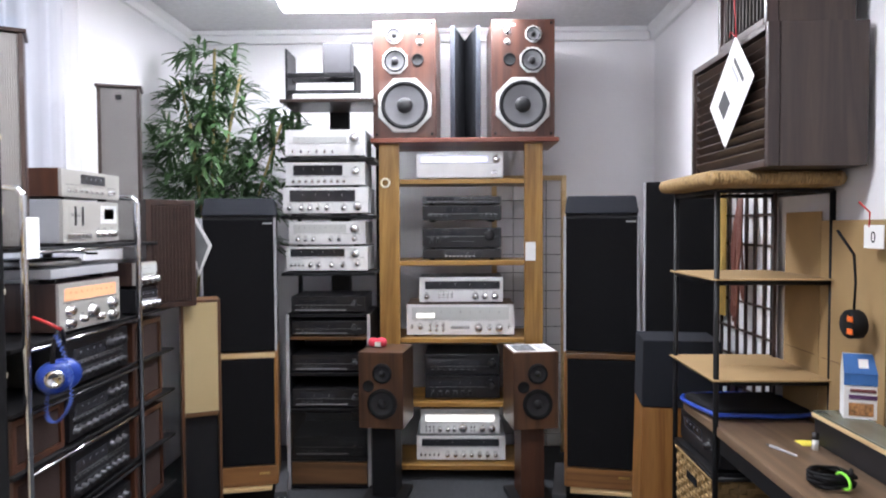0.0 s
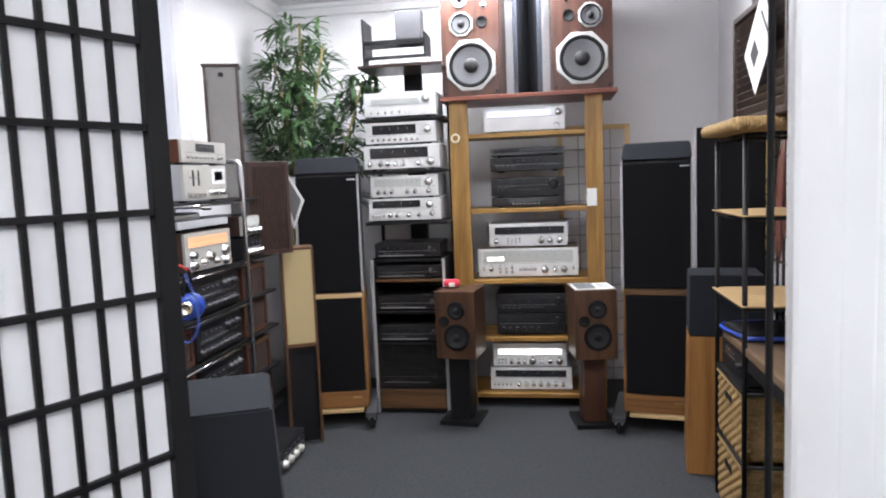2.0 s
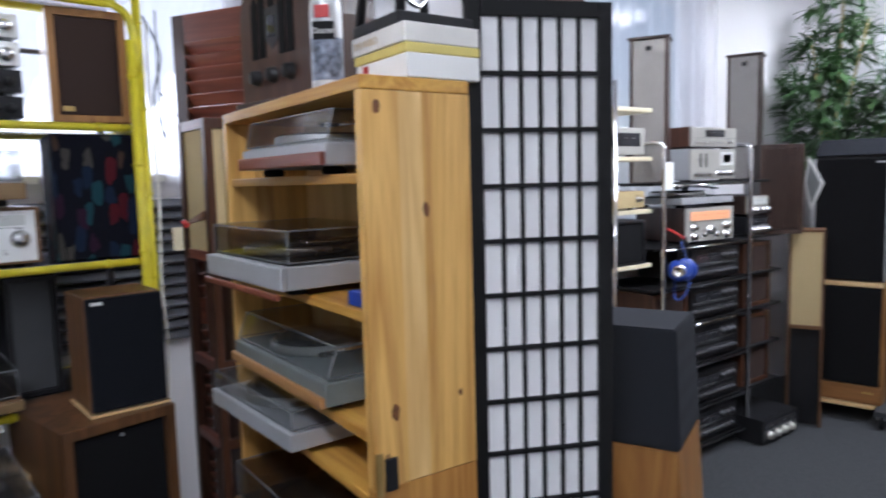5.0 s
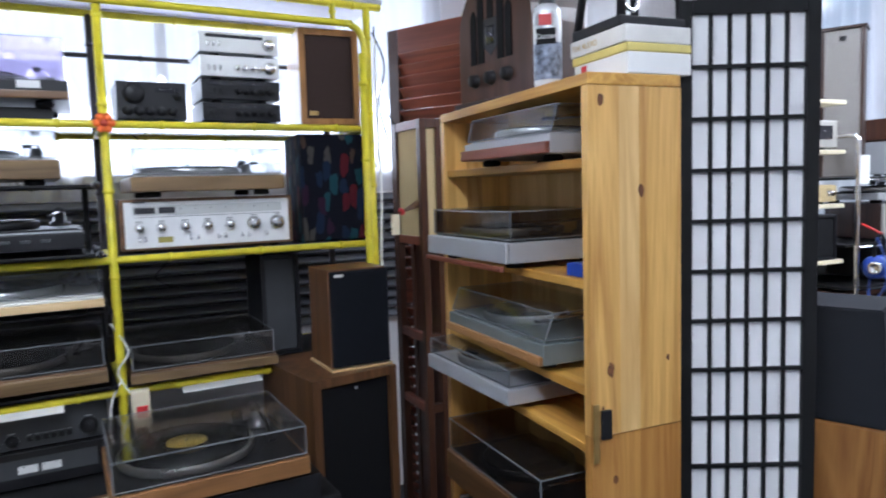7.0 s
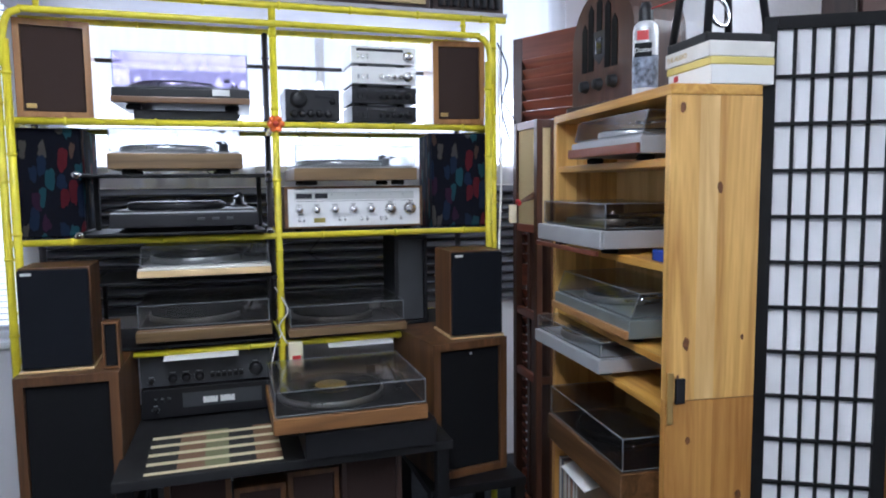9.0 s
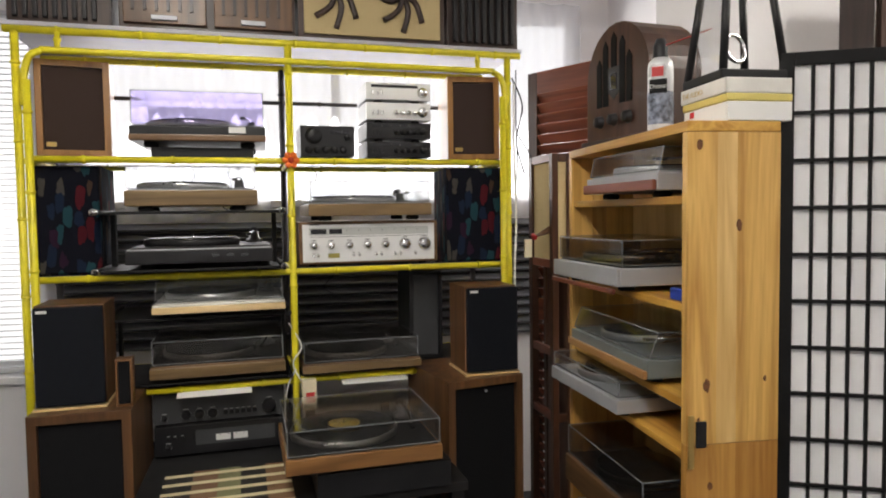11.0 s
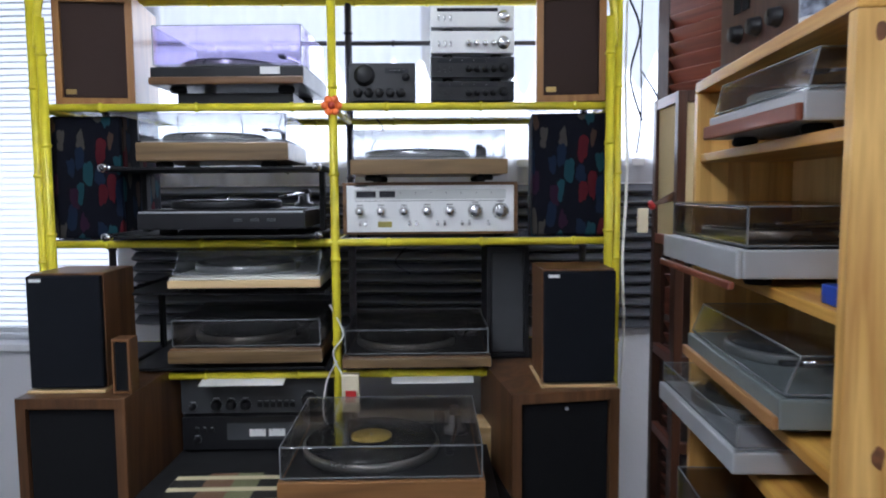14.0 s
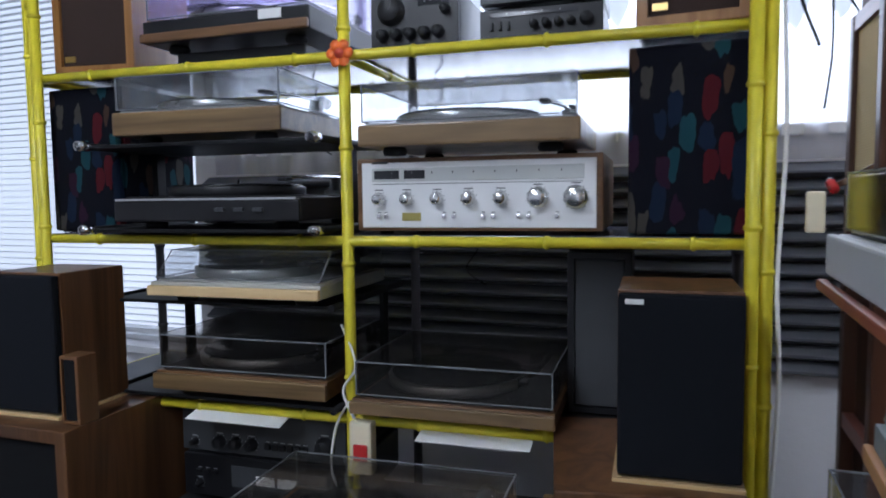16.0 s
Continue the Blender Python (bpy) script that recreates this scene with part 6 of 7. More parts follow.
column(pose(-1.445, 2.748, 1.331, 0, 0, 22), 0.645)
column(pose(-1.361, 1.833, 1.331, 0, 0, 30), 0.63)

# speakers between the rack and the tower
s = speaker(pose(-1.235, 2.72, 1.046, 0, 0, 48), 0.215, 0.46, 0.24, M_DARKWOOD, M_BROWNCL, 0.022, "dark walnut speaker with a carved lattice front")
for k in range(11):
    slab("lattice_bar", s, (0.03 + k * 0.0152, 0.036 + k * 0.0152, 0.0005, 0.0055, 0.024, 0.436), M_DARKWOOD, 0)
for k in range(27):
    slab("lattice_bar", s, (0.024, 0.191, -0.001, 0.0, 0.03 + k * 0.0152, 0.036 + k * 0.0152), M_DARKWOOD, 0)
t = thing("speaker", pose(-1.185, 2.93, 0, 0, 0, 25), "slim walnut floor speaker, beige woven front above and black below", "loudspeaker")
for x in (0.0, 0.158):
    slab("side_board", t, (x, x + 0.012, 0, 0.16, 0, 1.06), M_WALNUT, 0.002)
slab("top_board", t, (0.0125, 0.1575, 0, 0.16, 1.048, 1.06), M_WALNUT, 0.002)
slab("back_board", t, (0.0125, 0.1575, 0.05, 0.15, 0, 1.047), M_BLACK, 0)
slab("grille", t, (0.0125, 0.1575, 0.004, 0.02, 0.55, 1.047), M_BEIGE, 0.003, "beige woven grille")
slab("rail", t, (0.0125, 0.1575, 0.004, 0.03, 0.53, 0.549), M_WALNUTX, 0.002)
dkc = thing("speaker", pose(-1.24, 1.2, 1.651, 0, 0, 90), "tall dark walnut speaker standing on the cream shelf", "loudspeaker")
slab("cabinet", dkc, (0, 0.22, 0.02, 0.2, 0, 0.6), M_DARKWOOD, 0.004)
slab("grille", dkc, (0.012, 0.208, 0.0, 0.0195, 0.012, 0.588), M_BROWNCL, 0.004)
t = thing("hanging_price_sign", pose(-1.21, 3.17, 1.15), "white diamond-shaped price card hung by one corner", "price card")
bm = bmesh.new()
prism(bm, [(0, 0.3), (0.085, 0.15), (0.02, 0.0), (-0.02, 0.15)], 0, 0.002)
part("card", bm, M_PAPER, t)
part("printed_face", prism(bmesh.new(), [(0.004, 0.265), (0.067, 0.15), (0.021, 0.03), (-0.011, 0.15)], -0.0012, -0.0004), surface("grey_card_print", (0.16, 0.17, 0.17), 0.6), t)

# artificial bamboo plant
random.seed(11)
pl = thing("bamboo_plant", pose(-1.33, 3.68, 0), "tall artificial bamboo plant with dense green leaves", "plant")
part("pot", lathe(bmesh.new(), [(0, 0), (0.12, 0), (0.15, 0.28), (0.14, 0.29), (0.13, 0.26), (0, 0.26)], None, 24), M_DARKWOOD, pl)
M_LEAF = surface("green_leaf", (0.075, 0.155, 0.055), 0.5, vary=0.45, scale=14, bump=0.05)
M_CANE = surface("bamboo_cane", (0.4, 0.32, 0.14), 0.5)
leaf = bmesh.new()


def add_leaf(bm, p, d, up, length, width):
    side = d.cross(up).normalized() * width
    n = side.cross(d).normalized()
    cols = []
    for u, s in ((0.0, 0.12), (0.22, 0.8), (0.5, 1.0), (0.8, 0.5), (1.0, 0.02)):
        c = p + d * length * u - Vector((0, 0, 1)) * length * 0.35 * u * u
        cols.append((bm.verts.new(c - side * s + n * width * 0.3), bm.verts.new(c), bm.verts.new(c + side * s + n * width * 0.3)))
    for a, b in zip(cols, cols[1:]):
        bm.faces.new((a[0], a[1], b[1], b[0])).smooth = True
        bm.faces.new((a[1], a[2], b[2], b[1])).smooth = True


for k, (bx_, by, tx, ty, th) in enumerate(((0.0, 0.0, 0.06, -0.02, 2.36), (0.05, 0.03, -0.16, 0.05, 2.2), (-0.04, -0.02, 0.2, -0.02, 2.22), (0.02, -0.05, -0.05, -0.1, 1.95), (0.06, 0.02, 0.42, 0.02, 1.98))):
    cane = arc([(bx_, by, 0.26), (bx_ * 1.5, by, 1.0), (bx_ + tx * 0.5, by + ty * 0.5, 1.55), (tx, ty, th)], 6)
    part("cane", tube(bmesh.new(), cane, 0.008, 8), M_CANE, pl)
    bm = bmesh.new()
    for j in range(64):
        u = random.uniform(0.52, 1.0)
        q = cane[min(len(cane) - 1, int(u * (len(cane) - 1)))]
        an = random.uniform(0, 2 * math.pi)
        r = random.uniform(0.05, 0.27) * (1.1 if u < 0.9 else 0.55) * (0.6 if k == 4 else 1)
        tip = q + Vector((math.cos(an) * r, math.sin(an) * r * 0.7, random.uniform(-0.02, 0.12)))
        for i in range(random.randint(7, 11)):
            d = Vector((math.cos(an) + random.gauss(0, 0.7), math.sin(an) + random.gauss(0, 0.7), random.gauss(0.25, 0.5))).normalized()
            add_leaf(bm, tip + Vector([random.gauss(0, 0.012) for _ in range(3)]), d, Vector((0, 0, 1)), random.uniform(0.08, 0.15), random.uniform(0.008, 0.0135))
    part("foliage", bm, M_LEAF, pl)

# tapered speakers: near the screen, and by the east wall
def tapered(m, w0, w1, d0, d1, h, split, label):
    """Wider at the foot than at the top; wood below, dark cloth above."""
    t = thing("tapered_speaker", m, label, "loudspeaker", "tapered speakers")
    def ring(z, g):
        u = z / h
        w, d = w0 + (w1 - w0) * u + g, d0 + (d1 - d0) * u + g
        return [(-w / 2, -d / 2, z), (w / 2, -d / 2, z), (w / 2, d / 2, z), (-w / 2, d / 2, z)]
    for nm, a, b, g, mt in (("cabinet", 0.0, split, 0.0, M_TEAK), ("cloth_top", split + 0.001, h, 0.004, M_CHAR)):
        bm = bmesh.new()
        vs = [bm.verts.new(p) for p in ring(a, g) + ring(b, g)]
        for q in ((0, 1, 5, 4), (1, 2, 6, 5), (2, 3, 7, 6), (3, 0, 4, 7), (4, 5, 6, 7), (3, 2, 1, 0)):
            bm.faces.new([vs[i] for i in q])
        bmesh.ops.bevel(bm, geom=bm.edges[:], offset=0.004, segments=2, affect="EDGES")
        part(nm, bm, mt, t)
    return t


tapered(pose(-0.38, 0.64, 0, 0, 0, 24), 0.31, 0.2, 0.34, 0.22, 1.03, 0.76, "tall tapered speaker, teak below and charcoal cloth above")
tapered(pose(0.98, 2.83, 0, 0, 0, -8), 0.34, 0.3, 0.28, 0.26, 0.915, 0.64, "tall tapered speaker, teak below and navy cloth above")

# ---- east side: iron etagere, desk, baskets ----
et = thing("etagere", pose(0, 0, 0), "black iron etagere with cardboard shelves and a wicker top", "shelf unit")
for x, y in ((0.885, 2.13), (0.885, 2.54), (1.25, 2.13), (1.25, 2.54)):
    part("post", tube(bmesh.new(), [(x, y, 0), (x, y, 1.495)], 0.0095), M_BLACKM, et)
for z in (1.495, 1.2, 0.875, 0.56, 0.285):
    for a, b in (((0.885, 2.13), (1.25, 2.13)), ((0.885, 2.54), (1.25, 2.54)), ((0.885, 2.13), (0.885, 2.54)), ((1.25, 2.13), (1.25, 2.54))):
        part("rail", tube(bmesh.new(), [(*a, z), (*b, z)], 0.008), M_BLACKM, et)
bm = bmesh.new()
for k in range(150):
    u = k / 150 * 4
    s, f = int(u), u - int(u)
    cs4 = [(0.85, 2.08), (1.245, 2.08), (1.245, 2.57), (0.85, 2.57), (0.85, 2.08)]
    p = Vector((*cs4[s], 1.532)).lerp(Vector((*cs4[s + 1], 1.532)), f)
    d = (Vector(cs4[s + 1]) - Vector(cs4[s])).normalized()
    lathe(bm, [(0.0, -0.008), (0.022, -0.006), (0.026, 0), (0.022, 0.006), (0.0, 0.008)], Matrix.Translation(p) @ Vector((*d, 0)).to_track_quat("Z", "Y").to_matrix().to_4x4(), 8)
part("wicker_rim", bm, M_WICKER, et, "thick woven wicker rim")
slab("wicker_top", et, (0.86, 1.235, 2.09, 2.56, 1.515, 1.55), M_WICKER, 0.004)
for z in (1.209, 0.884):
    for y0, y1 in ((2.11, 2.335), (2.3365, 2.56)):
        slab("cardboard_sheet", et, (0.868, 1.249, y0, y1, z, z + 0.005), M_CARD, 0)
M_CASE = wood("dark_walnut_case", (0.022, 0.013, 0.01), (0.052, 0.032, 0.023))


def louvred(m, w, hh, d, upright, label):
    """A cabinet with slats set in a mitred frame, front at y = 0."""
    t = thing("louvred_speaker", m, label, "loudspeaker", "louvred speakers")
    slab("cabinet", t, (0, w, 0.035, d, 0, hh), M_CASE, 0.004)
    for x in (0.0, w - 0.022):
        slab("stile", t, (x, x + 0.022, 0.0, 0.0345, 0, hh), M_DARKWOOD, 0.004)
        slab("bead", t, (x + (0.0225 if x < 0.1 else -0.0125), x + (0.0345 if x < 0.1 else -0.0005), 0.01, 0.0345, 0.0225, hh - 0.0225), M_CASE, 0.003)
    for z in (0.0, hh - 0.022):
        slab("rail", t, (0.0225, w - 0.0225, 0.0, 0.0345, z, z + 0.022), M_DARKWOOD, 0.004)
    if upright:
        for j in range(int((w - 0.09) / 0.026)):
            sl = slab("slat", t, (-0.0025, 0.0025, -0.016, 0.012, 0.03, hh - 0.03), M_CASE, 0.001)
            sl.matrix_basis = pose(0.055 + j * 0.026, 0.021, 0, 0, 0, 28)
    else:
        for j in range(int((hh - 0.06) / 0.03)):
            sl = slab("slat", t, (0.036, w - 0.036, -0.0035, 0.0035, -0.017, 0.017), M_CASE, 0.001)
            sl.matrix_basis = pose(0, 0.017, 0.042 + j * 0.03, 40)
    return t


louvred(pose(0.955, 2.585, 1.5575, 0, 0, -90), 0.65, 0.42, 0.29, False, "dark walnut speaker with a slatted front, lying on a wicker top")
louvred(pose(0.96, 2.34, 1.978, 0, 0, -90), 0.38, 0.55, 0.26, True, "dark walnut speaker with upright slats standing on another cabinet")
t = thing("hanging_price_sign", pose(0.937, 2.13, 1.987, 0, 0, -90), "white paper price sign hung by one corner on a red string", "price card")
tilt = pose(0, 0, 0, 0, 48.5)
for nm, dims, mt in (("card", (0, 0.21, 0, 0.002, -0.29, 0), M_PAPER), ("print", (0.05, 0.16, -0.001, -0.0002, -0.06, -0.045), M_GREY), ("print", (0.05, 0.13, -0.001, -0.0002, -0.085, -0.072), M_SILVER2), ("print", (0.06, 0.13, -0.001, -0.0002, -0.235, -0.165), M_GREY)):
    slab(nm, t, dims, mt, 0).matrix_basis = tilt
part("string", tube(bmesh.new(), [(0.008, 0.0, -0.006), (0.0, -0.004, 0.1), (0.004, -0.004, 0.3)], 0.0022), M_RED, t)
part("string", tube(bmesh.new(), [(0.008, 0.0, -0.006), (-0.03, -0.004, 0.02), (-0.04, -0.003, 0.005)], 0.0022), M_RED, t)
dk = thing("desk", pose(0, 0, 0), "brown laminate desk with a black iron frame", "desk")
slab("desktop", dk, (0.885, 1.225, 1.2, 2.45, 0.705, 0.735), M_DESK, 0.004)
for x, y in ((0.92, 1.27), (1.2, 1.27), (1.2, 2.4)):
    slab("leg", dk, (x - 0.015, x + 0.015, y - 0.015, y + 0.015, 0, 0.7045), M_BLACKM, 0.002)
slab("rail", dk, (0.888, 0.9, 1.25, 2.1, 0.655, 0.7045), M_BLACKM, 0.002)
cable("cable", [(0.436, 0.34, CEIL), (0.434, 0.338, 1.5), (0.435, 0.34, 0.8), (0.438, 0.342, 0.0)], 0.004, M_RUBBER, "black cable hanging beside the door trim")
t = thing("laptop_sleeve", pose(0.91, 2.2, 0.7355, 0, 0, 4), "black padded sleeve with a blue edge on the desk", "sleeve")
slab("pad", t, (0, 0.33, 0, 0.26, 0.0, 0.03), M_RUBBER, 0.012)
part("piping", tube(bmesh.new(), arc([(0, 0, 0.016), (0.33, 0, 0.012), (0.335, 0.26, 0.012), (0, 0.265, 0.016), (0, 0, 0.016)], 6), 0.008), M_BLUEP, t)
component(pose(0.9, 2.52, 0.577, 0, 0, -90), 0.37, 0.118, 0.3, M_SATIN, M_BLACK, (0.1, 0.6, 0.5, 0.8, M_DIAL), [(0.8, 0.5, 0.015)], [], "black receiver under the desktop", knob=M_BLACK)
slab("shelf_plate", et, (0.88, 1.235, 2.14, 2.53, 0.562, 0.576), M_BLACKM, 0.002)


def basket(m, label):
    t = thing("wicker_basket", m, label, "basket", "wicker baskets")
    bm = bmesh.new()
    w, d, h = 0.36, 0.34, 0.28
    nw = 12
    for side in range(4):
        for j in range(nw):
            x = w * (j + 0.5) / nw
            for k in range(14):
                z = 0.01 + k * 0.02
                o = 0.004 if (j + k) % 2 else -0.002
                if side == 0:
                    box(bm, x - w / nw / 2, x + w / nw / 2, -o, 0.008 - o, z, z + 0.018, 0.003)
                elif side == 1:
                    box(bm, x - w / nw / 2, x + w / nw / 2, d - 0.008 + o, d + o, z, z + 0.018, 0)
                else:
                    y = d * (j + 0.5) / nw
                    x0 = -o if side == 2 else w - 0.008 + o
                    box(bm, x0, x0 + 0.008, y - d / nw / 2, y + d / nw / 2, z, z + 0.018, 0)
    part("weave", bm, M_WICKER, t)
    part("rim", tube(bmesh.new(), [(0, 0, h), (w, 0, h), (w, d, h), (0, d, h), (0, 0.001, h)], 0.009), M_WICKER, t)
    slab("bottom", t, (0.01, w - 0.01, 0.01, d - 0.01, 0, 0.01), M_WICKER, 0)
    slab("handle_slot", t, (w / 2 - 0.05, w / 2 + 0.05, -0.007, -0.0045, h - 0.08, h - 0.05), M_RUBBER, 0.001)
    return t


basket(pose(0.885, 2.515, 0.295, 0, 0, -90) @ Matrix.Diagonal((1, 1, 0.9, 1)), "woven wicker basket on the iron shelf")
basket(pose(0.885, 2.515, 0.0, 0, 0, -90) @ Matrix.Diagonal((1, 1, 0.95, 1)), "woven wicker basket on the floor")
# wall lattice, scrolls, cardboard and hanging cables
es = thing("lattice_screen", pose(1.24, 3.7, 0.0, 0, 0, -90), "dark lattice screen with white paper against the wall", "screen")
slab("paper", es, (0, 1.2, 0.006, 0.01, 0.1, 1.56), M_SHOJI, 0)
for k in range(15):
    slab("lattice_bar", es, (k * 0.085, k * 0.085 + 0.012, -0.006, 0.0055, 0.1, 1.6), M_DARKWOOD, 0.001)
for k in range(13):
    slab("lattice_bar", es, (0.0, 1.2, -0.004, 0.004, 0.1 + k * 0.12, 0.11 + k * 0.12), M_DARKWOOD, 0.001)
for y in (3.6, 3.17):
    t = thing("hanging_scroll", pose(1.215, y, 0, 0, 0, -90), "golden paper scroll with black brush strokes", "scroll", "wall scrolls")
    slab("paper", t, (0, 0.26, 0.0, 0.003, 0.99, 1.54), surface("golden_paper", (0.6, 0.4, 0.1), 0.6), 0)
    for k in range(3):
        part("brush_stroke", tube(bmesh.new(), arc([(0.1, -0.001, 1.34 - k * 0.1), (0.16, -0.001, 1.32 - k * 0.1), (0.12, -0.001, 1.27 - k * 0.1), (0.17, -0.001, 1.25 - k * 0.1)], 4), 0.005, 5), M_BLACK, t)
t = thing("hanging_cables", pose(1.2, 2.72, 0), "bundle of reddish brown cables hung on the wall", "cable bundle")
random.seed(3)
for k in range(12):
    a, b = random.uniform(-0.05, 0.05), random.uniform(-0.06, 0.06)
    part("cable", tube(bmesh.new(), arc([(0, a * 0.3, 1.5), (-0.02, a, 1.3), (-0.01, b, 1.0 + random.uniform(-0.05, 0.1)), (0.0, b * 0.5 + 0.02, 1.35)], 5), 0.005, 5), surface("brown_cable", (0.2, 0.08, 0.06), 0.4) if k == 0 else bpy.data.materials["brown_cable"], t)
for y0, y1, z1, lean in ((2.44, 2.2, 1.43, 1.2), (2.19, 1.84, 1.4, 0.8), (1.83, 1.25, 1.44, 1.0)):
    t = thing("cardboard_panel", pose(1.25, y0, 0.0, 0, 0, -90), "flat brown cardboard sheet leaning on the wall", "cardboard", "cardboard sheets")
    slab("sheet", t, (0, y0 - y1, 0.0, 0.005, 0.0, z1), M_CARD, 0.0008).matrix_basis = pose(0, -0.012, 0, -lean * 0.4)
    slab("crease", t, (0.02, y0 - y1 - 0.02, -0.0012, 0.0, 0.95, 0.953), surface("cardboard_fold", (0.2, 0.13, 0.06), 0.9), 0).matrix_basis = pose(0, -0.012, 0, -lean * 0.4)
t = thing("panel_speaker", pose(0.9, 3.02, 0, 0, 0, -20), "tall black panel speaker with a silver edge", "loudspeaker")
slab("panel", t, (0, 0.3, 0, 0.04, 0, 1.58), M_CLOTH, 0.004)
slab("edge", t, (-0.012, -0.0005, 0.0, 0.04, 0, 1.58), M_SILVER2, 0.002)
lp = thing("sash_frame", pose(0.26, 4.08, 0.0), "old pale wood frame with a wire grid leaning on the wall", "frame")
for x in (0.0, 0.42):
    slab("stile", lp, (x, x + 0.03, 0, 0.03, 0, 1.69), M_BIRCHX, 0.002)
slab("rail", lp, (0.0305, 0.4195, 0, 0.03, 1.66, 1.69), M_BIRCHX, 0.002)
for k in range(1, 15):
    part("wire", tube(bmesh.new(), [(0.03, 0.015, k * 0.11), (0.42, 0.015, k * 0.11)], 0.002, 5), M_GREY, lp)
for k in range(1, 4):
    part("wire", tube(bmesh.new(), [(0.03 + k * 0.1, 0.015, 0), (0.03 + k * 0.1, 0.015, 1.66)], 0.002, 5), M_GREY, lp)
M_BAGBLUE = surface("blue_paper_print", (0.04, 0.15, 0.42), 0.5, vary=0.25)
bg = thing("cookie_bag", pose(1.165, 1.9, 0.8285, 0, 0, -20) @ Matrix.Diagonal((0.62, 0.8, 0.92, 1)), "white and blue paper bag of cookies on the desk", "snack bag")
bm = bmesh.new()
vs = [bm.verts.new(p) for p in ((0, 0, 0), (0.16, 0, 0), (0.16, 0.08, 0), (0, 0.08, 0), (0.0, 0.0, 0.14), (0.16, 0.0, 0.14), (0.16, 0.08, 0.14), (0, 0.08, 0.14), (0.0, 0.035, 0.2), (0.16, 0.035, 0.2), (0.16, 0.045, 0.2), (0, 0.045, 0.2))]
for q in ((3, 2, 1, 0), (0, 1, 5, 4), (1, 2, 6, 5), (2, 3, 7, 6), (3, 0, 4, 7), (4, 5, 9, 8), (5, 6, 10, 9), (6, 7, 11, 10), (7, 4, 8, 11), (8, 9, 10, 11)):
    bm.faces.new([vs[i] for i in q])
part("bag", bm, M_PAPER, bg)
o = slab("blue_flap", bg, (-0.001, 0.161, -0.003, 0.0, 0.0, 0.068), M_BAGBLUE, 0)
o.matrix_basis = pose(0, -0.001, 0.14, -30)
slab("blue_band", bg, (-0.001, 0.161, -0.002, -0.0005, 0.105, 0.14), M_BAGBLUE, 0)
o = slab("seal_mark", bg, (0.06, 0.1, -0.0035, -0.0025, 0.02, 0.05), M_PAPER, 0.001)
o.matrix_basis = pose(0, -0.001, 0.14, -30)
slab("word_bar", bg, (0.025, 0.13, -0.0024, -0.0005, 0.084, 0.094), surface("brown_print", (0.16, 0.05, 0.05), 0.6), 0)
slab("biscuit_picture", bg, (0.02, 0.12, -0.002, -0.0005, 0.01, 0.05), surface("biscuit_print", (0.4, 0.2, 0.08), 0.6, vary=0.6, scale=60), 0)
slab("name_bar", bg, (0.02, 0.14, -0.002, -0.0005, 0.062, 0.075), surface("purple_print", (0.1, 0.04, 0.12), 0.6), 0)
hc = thing("hanging_headphones", pose(1.2, 1.55, 1.0), "black headphones and cables hung on the wall", "headphones")
part("band", tube(bmesh.new(), arc([(-0.02, -0.06, 0.0), (-0.02, -0.05, 0.2), (-0.02, 0.02, 0.3), (-0.02, 0.06, 0.2), (-0.02, 0.06, 0.0)], 6), 0.008), M_BLACK, hc)
for y in (-0.06, 0.06):
    part("ear_cup", lathe(bmesh.new(), [(0, 0.03), (0.04, 0.025), (0.045, 0), (0, -0.02)], pose(-0.02, y, 0, 0, -90), 18), M_BLACK, hc)
tagged(part("cord_coil", tube(bmesh.new(), [(0.98 + (0.05 + 0.006 * math.sin(a * 1.7)) * math.cos(a * 0.5), 1.62 + (0.044 + 0.006 * math.cos(a * 2.3)) * math.sin(a * 0.5), 0.741 + 0.0011 * a * 0.5) for a in range(64)], 0.0045, 6), M_RUBBER), "coiled black cord lying on the desk", "cord")
# curtain of the rear window and the dark ceiling pole
bm = bmesh.new()
prev = None
for i in range(80):
    y = 1.5 + 1.38 * i / 79
    x = -1.6 + 0.018 * math.sin(i * 0.9) + 0.01 * math.sin(i * 0.31)
    cur = [bm.verts.new((x, y, 0.9)), bm.verts.new((x, y, 2.4))]
    if prev:
        bm.faces.new((prev[0], cur[0], cur[1], prev[1])).smooth = True
    prev = cur
o = part("curtain", bm, M_SHEER)
tagged(o, "white sheer curtain over the rear window", "curtain")

# small things on the desk and wall
pen = thing("pen", pose(1.0, 1.83, 0.7395, 0, 0, 110), "silver ballpoint pen lying on the desk", "pen")
part("barrel", lathe(bmesh.new(), [(0, 0), (0.004, 0.004), (0.004, 0.1), (0, 0.101)], pose(0, 0, 0, 0, 90), 10), M_SILVER2, pen)
part("tip", lathe(bmesh.new(), [(0.004, 0.101), (0.001, 0.115), (0, 0.115)], pose(0, 0, 0, 0, 90), 10), M_BLACK, pen)
mk = thing("marker", pose(1.085, 1.9, 0.7355), "short white and black marker standing on the desk", "marker")
part("body", lathe(bmesh.new(), [(0, 0), (0.009, 0), (0.009, 0.03), (0, 0.03)], None, 12), M_PAPER, mk)
part("cap", lathe(bmesh.new(), [(0.0095, 0.0305), (0.0095, 0.05), (0, 0.051)], None, 12), M_BLACK, mk)
tagged(slab("sticky_note", None, (1.065, 1.11, 1.93, 1.98, 0.7355, 0.738), surface("yellow_note", (0.75, 0.65, 0.08), 0.7), 0), "yellow sticky note on the desk", "note")
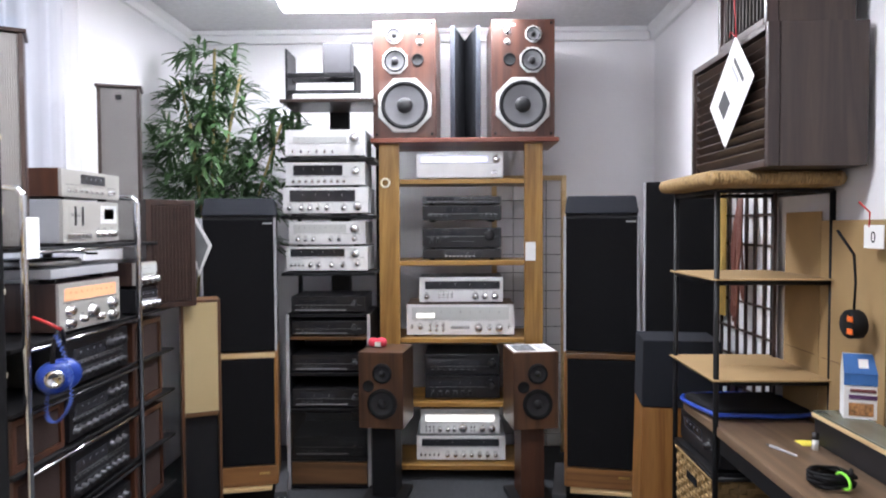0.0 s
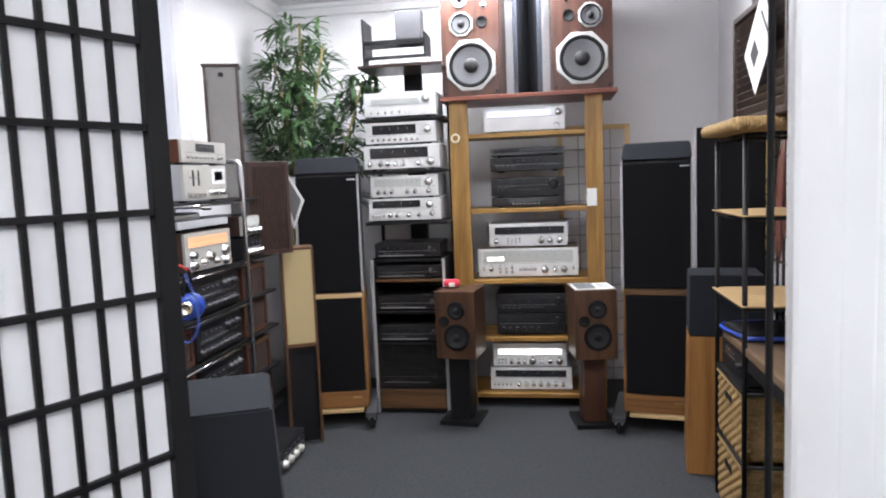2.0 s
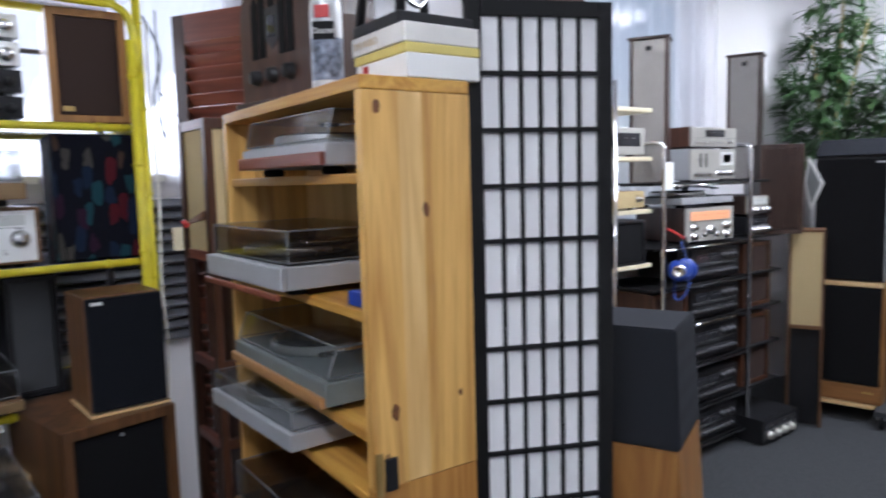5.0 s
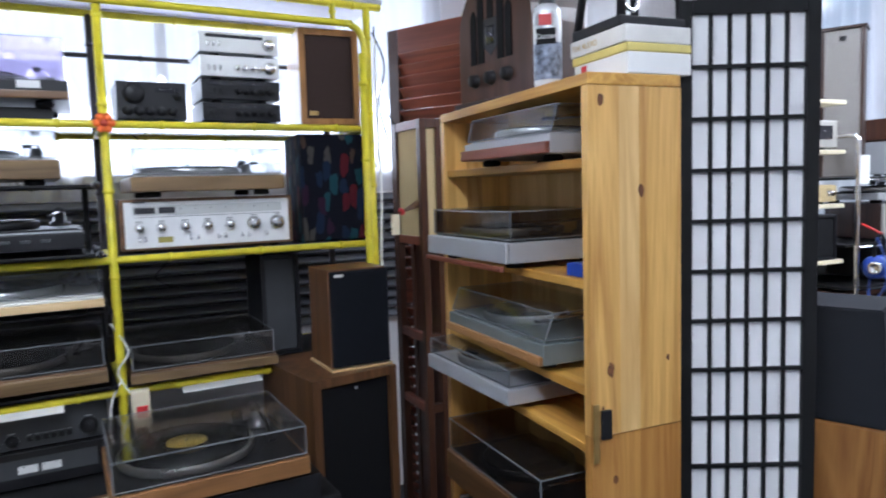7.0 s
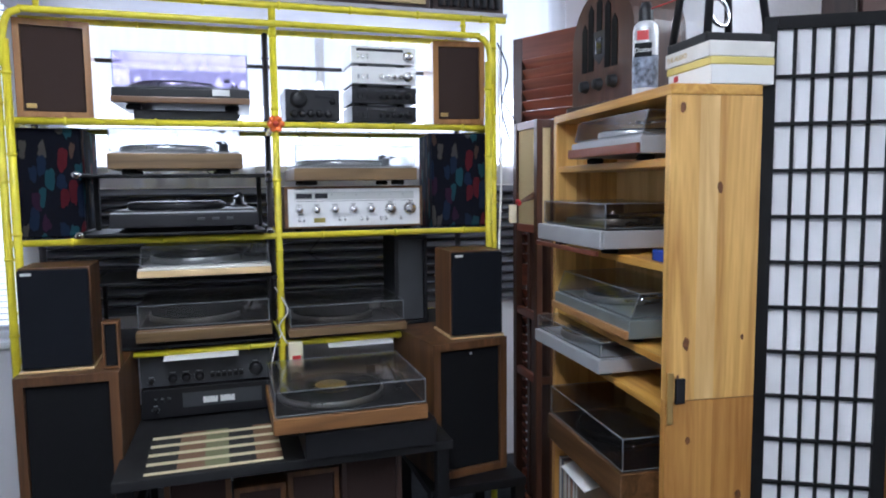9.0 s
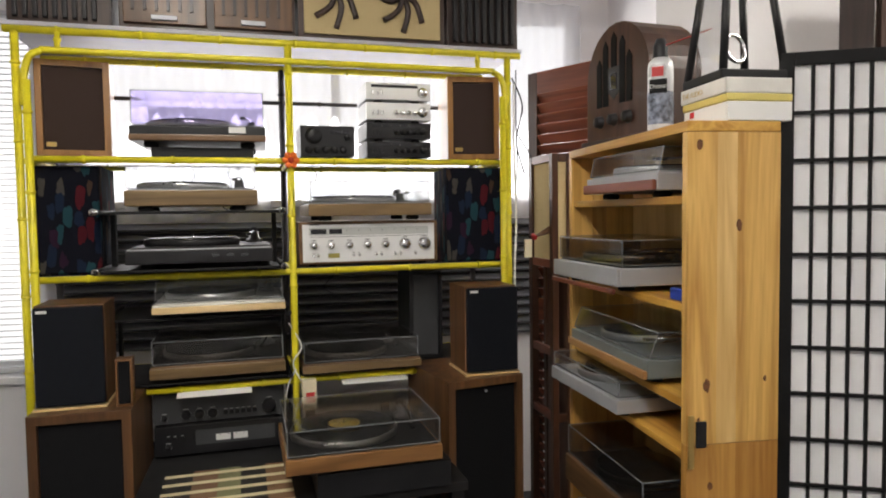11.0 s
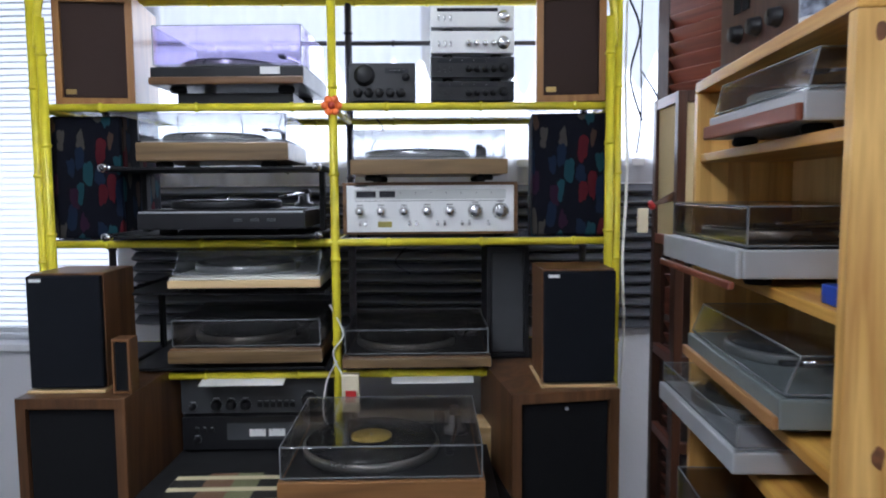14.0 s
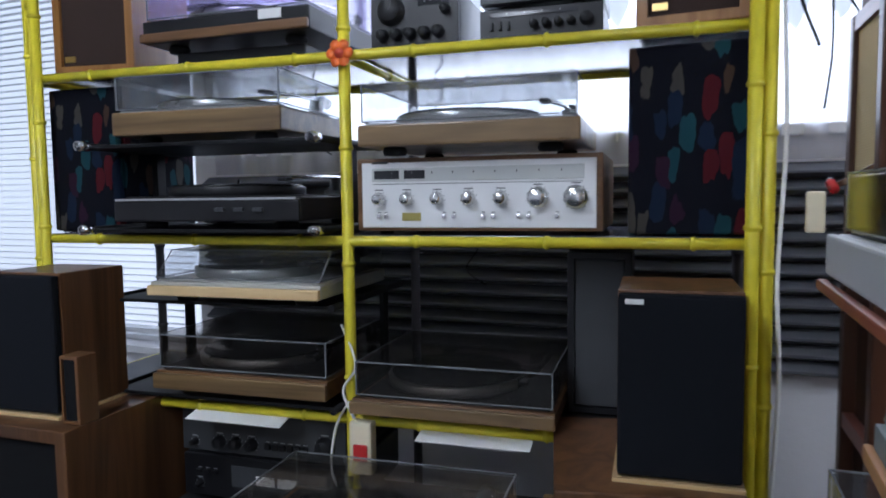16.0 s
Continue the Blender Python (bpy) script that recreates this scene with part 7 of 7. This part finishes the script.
tg = thing("price_tag", pose(1.228, 1.62, 1.33, 0, 0, -90), "white tag with a handwritten ring hung by a red string", "price tag")
slab("card", tg, (0, 0.09, 0, 0.002, 0, 0.07), M_PAPER, 0)
part("ring_mark", lathe(bmesh.new(), [(0.012 + 0.002 * math.cos(a), 0.002 * math.sin(a)) for a in [i * math.pi / 3 for i in range(7)]], pose(0.045, -0.001, 0.035, 90), 16), M_BLACK, tg)
part("string", tube(bmesh.new(), [(0.03, 0, 0.07), (0.03, 0.0, 0.13)], 0.002, 5), M_RED, tg)

# hanging scarves, tape measure and price tag by the east wall
M_SCARF = cloth("brown_knotted_yarn", (0.11, 0.045, 0.035), 260, c2=(0.045, 0.018, 0.016))
random.seed(23)
for y0, z1, n in ((3.37, 0.96, 10),):
    sc = thing("hanging_scarf", pose(1.19, y0, 0), "brown knotted yarn scarf hanging against the lattice screen", "scarf")
    part("hook", tube(bmesh.new(), [(0.045, 0.0, 1.6), (0.0, 0.0, 1.6), (-0.005, 0.0, 1.58)], 0.004, 6), M_BLACKM, sc)
    for k in range(n):
        dy = (k / (n - 1) - 0.5) * 0.15
        ph = random.uniform(0, 6)
        pts = [(0.012 * math.sin(ph + j * 0.9) * min(1, j / 4), dy * min(1.0, 0.35 + j * 0.12) + 0.008 * math.sin(ph * 2 + j * 0.8), 1.59 - (1.59 - z1 - random.uniform(0, 0.02) - 0.12 * (k % 3 == 0)) * j / 12) for j in range(13)]
        part("strand", tube(bmesh.new(), pts, 0.0085, 7), M_SCARF, sc)
tm = thing("tape_measure", pose(1.19, 1.9, 1.1, 0, 0, -90), "black and red tape measure hung on a strap", "tape measure")
part("case", lathe(bmesh.new(), [(0, -0.022), (0.036, -0.022), (0.042, -0.016), (0.042, 0.016), (0.036, 0.022), (0, 0.022)], pose(0, 0, 0, 90), 12), M_RUBBER, tm)
for z in (-0.018, 0.018):
    slab("grip", tm, (0.01, 0.036, -0.026, -0.0225, z - 0.008, z + 0.008), M_ORG, 0.002)
part("strap", tube(bmesh.new(), [(0, 0, 0.043), (0.006, 0, 0.12), (-0.004, 0, 0.2), (0.0, -0.05, 0.27)], 0.004, 6), M_RUBBER, tm)
pt = thing("price_tag", pose(1.2, 1.83, 1.32, 0, 0, -90), "white price tag on a red string", "price tag")
slab("card", pt, (-0.045, 0.045, 0, 0.002, 0, 0.065), M_PAPER, 0)
lettering("0", 0.045, pose(-0.012, -0.0006, 0.016, 90), M_RUBBER, pt)
part("string", tube(bmesh.new(), [(-0.02, 0.0, 0.06), (-0.022, 0.002, 0.1), (-0.02, -0.03, 0.13)], 0.0025, 6), M_RED, pt)
gb = thing("display_box", pose(1.118, 1.22, 0.7355, 0, 0, 0) @ Matrix.Diagonal((0.36, 2.5, 1, 1)), "low black box with a pale wood edge and glass top", "box")
slab("box_body", gb, (0.0, 0.3, 0.0, 0.3, 0.0, 0.075), M_BLACK, 0.003)
slab("edge_board", gb, (-0.006, 0.306, -0.006, 0.306, 0.0755, 0.088), M_BIRCHX, 0.002)
slab("glass_top", gb, (-0.004, 0.304, -0.004, 0.304, 0.0885, 0.094), surface("green_glass_top", (0.14, 0.15, 0.12), 0.06, bump=0), 0.001)
ct = thing("cable_tie", pose(0.985, 1.575, 0.765), "lime green tie round the coiled cord", "cable tie")
part("loop", tube(bmesh.new(), [(0.0, 0.03 * math.cos(a), 0.018 * math.sin(a)) for a in [i * math.pi / 8 for i in range(17)]], 0.004, 6), surface("lime_plastic", (0.25, 0.75, 0.06), 0.4), ct)
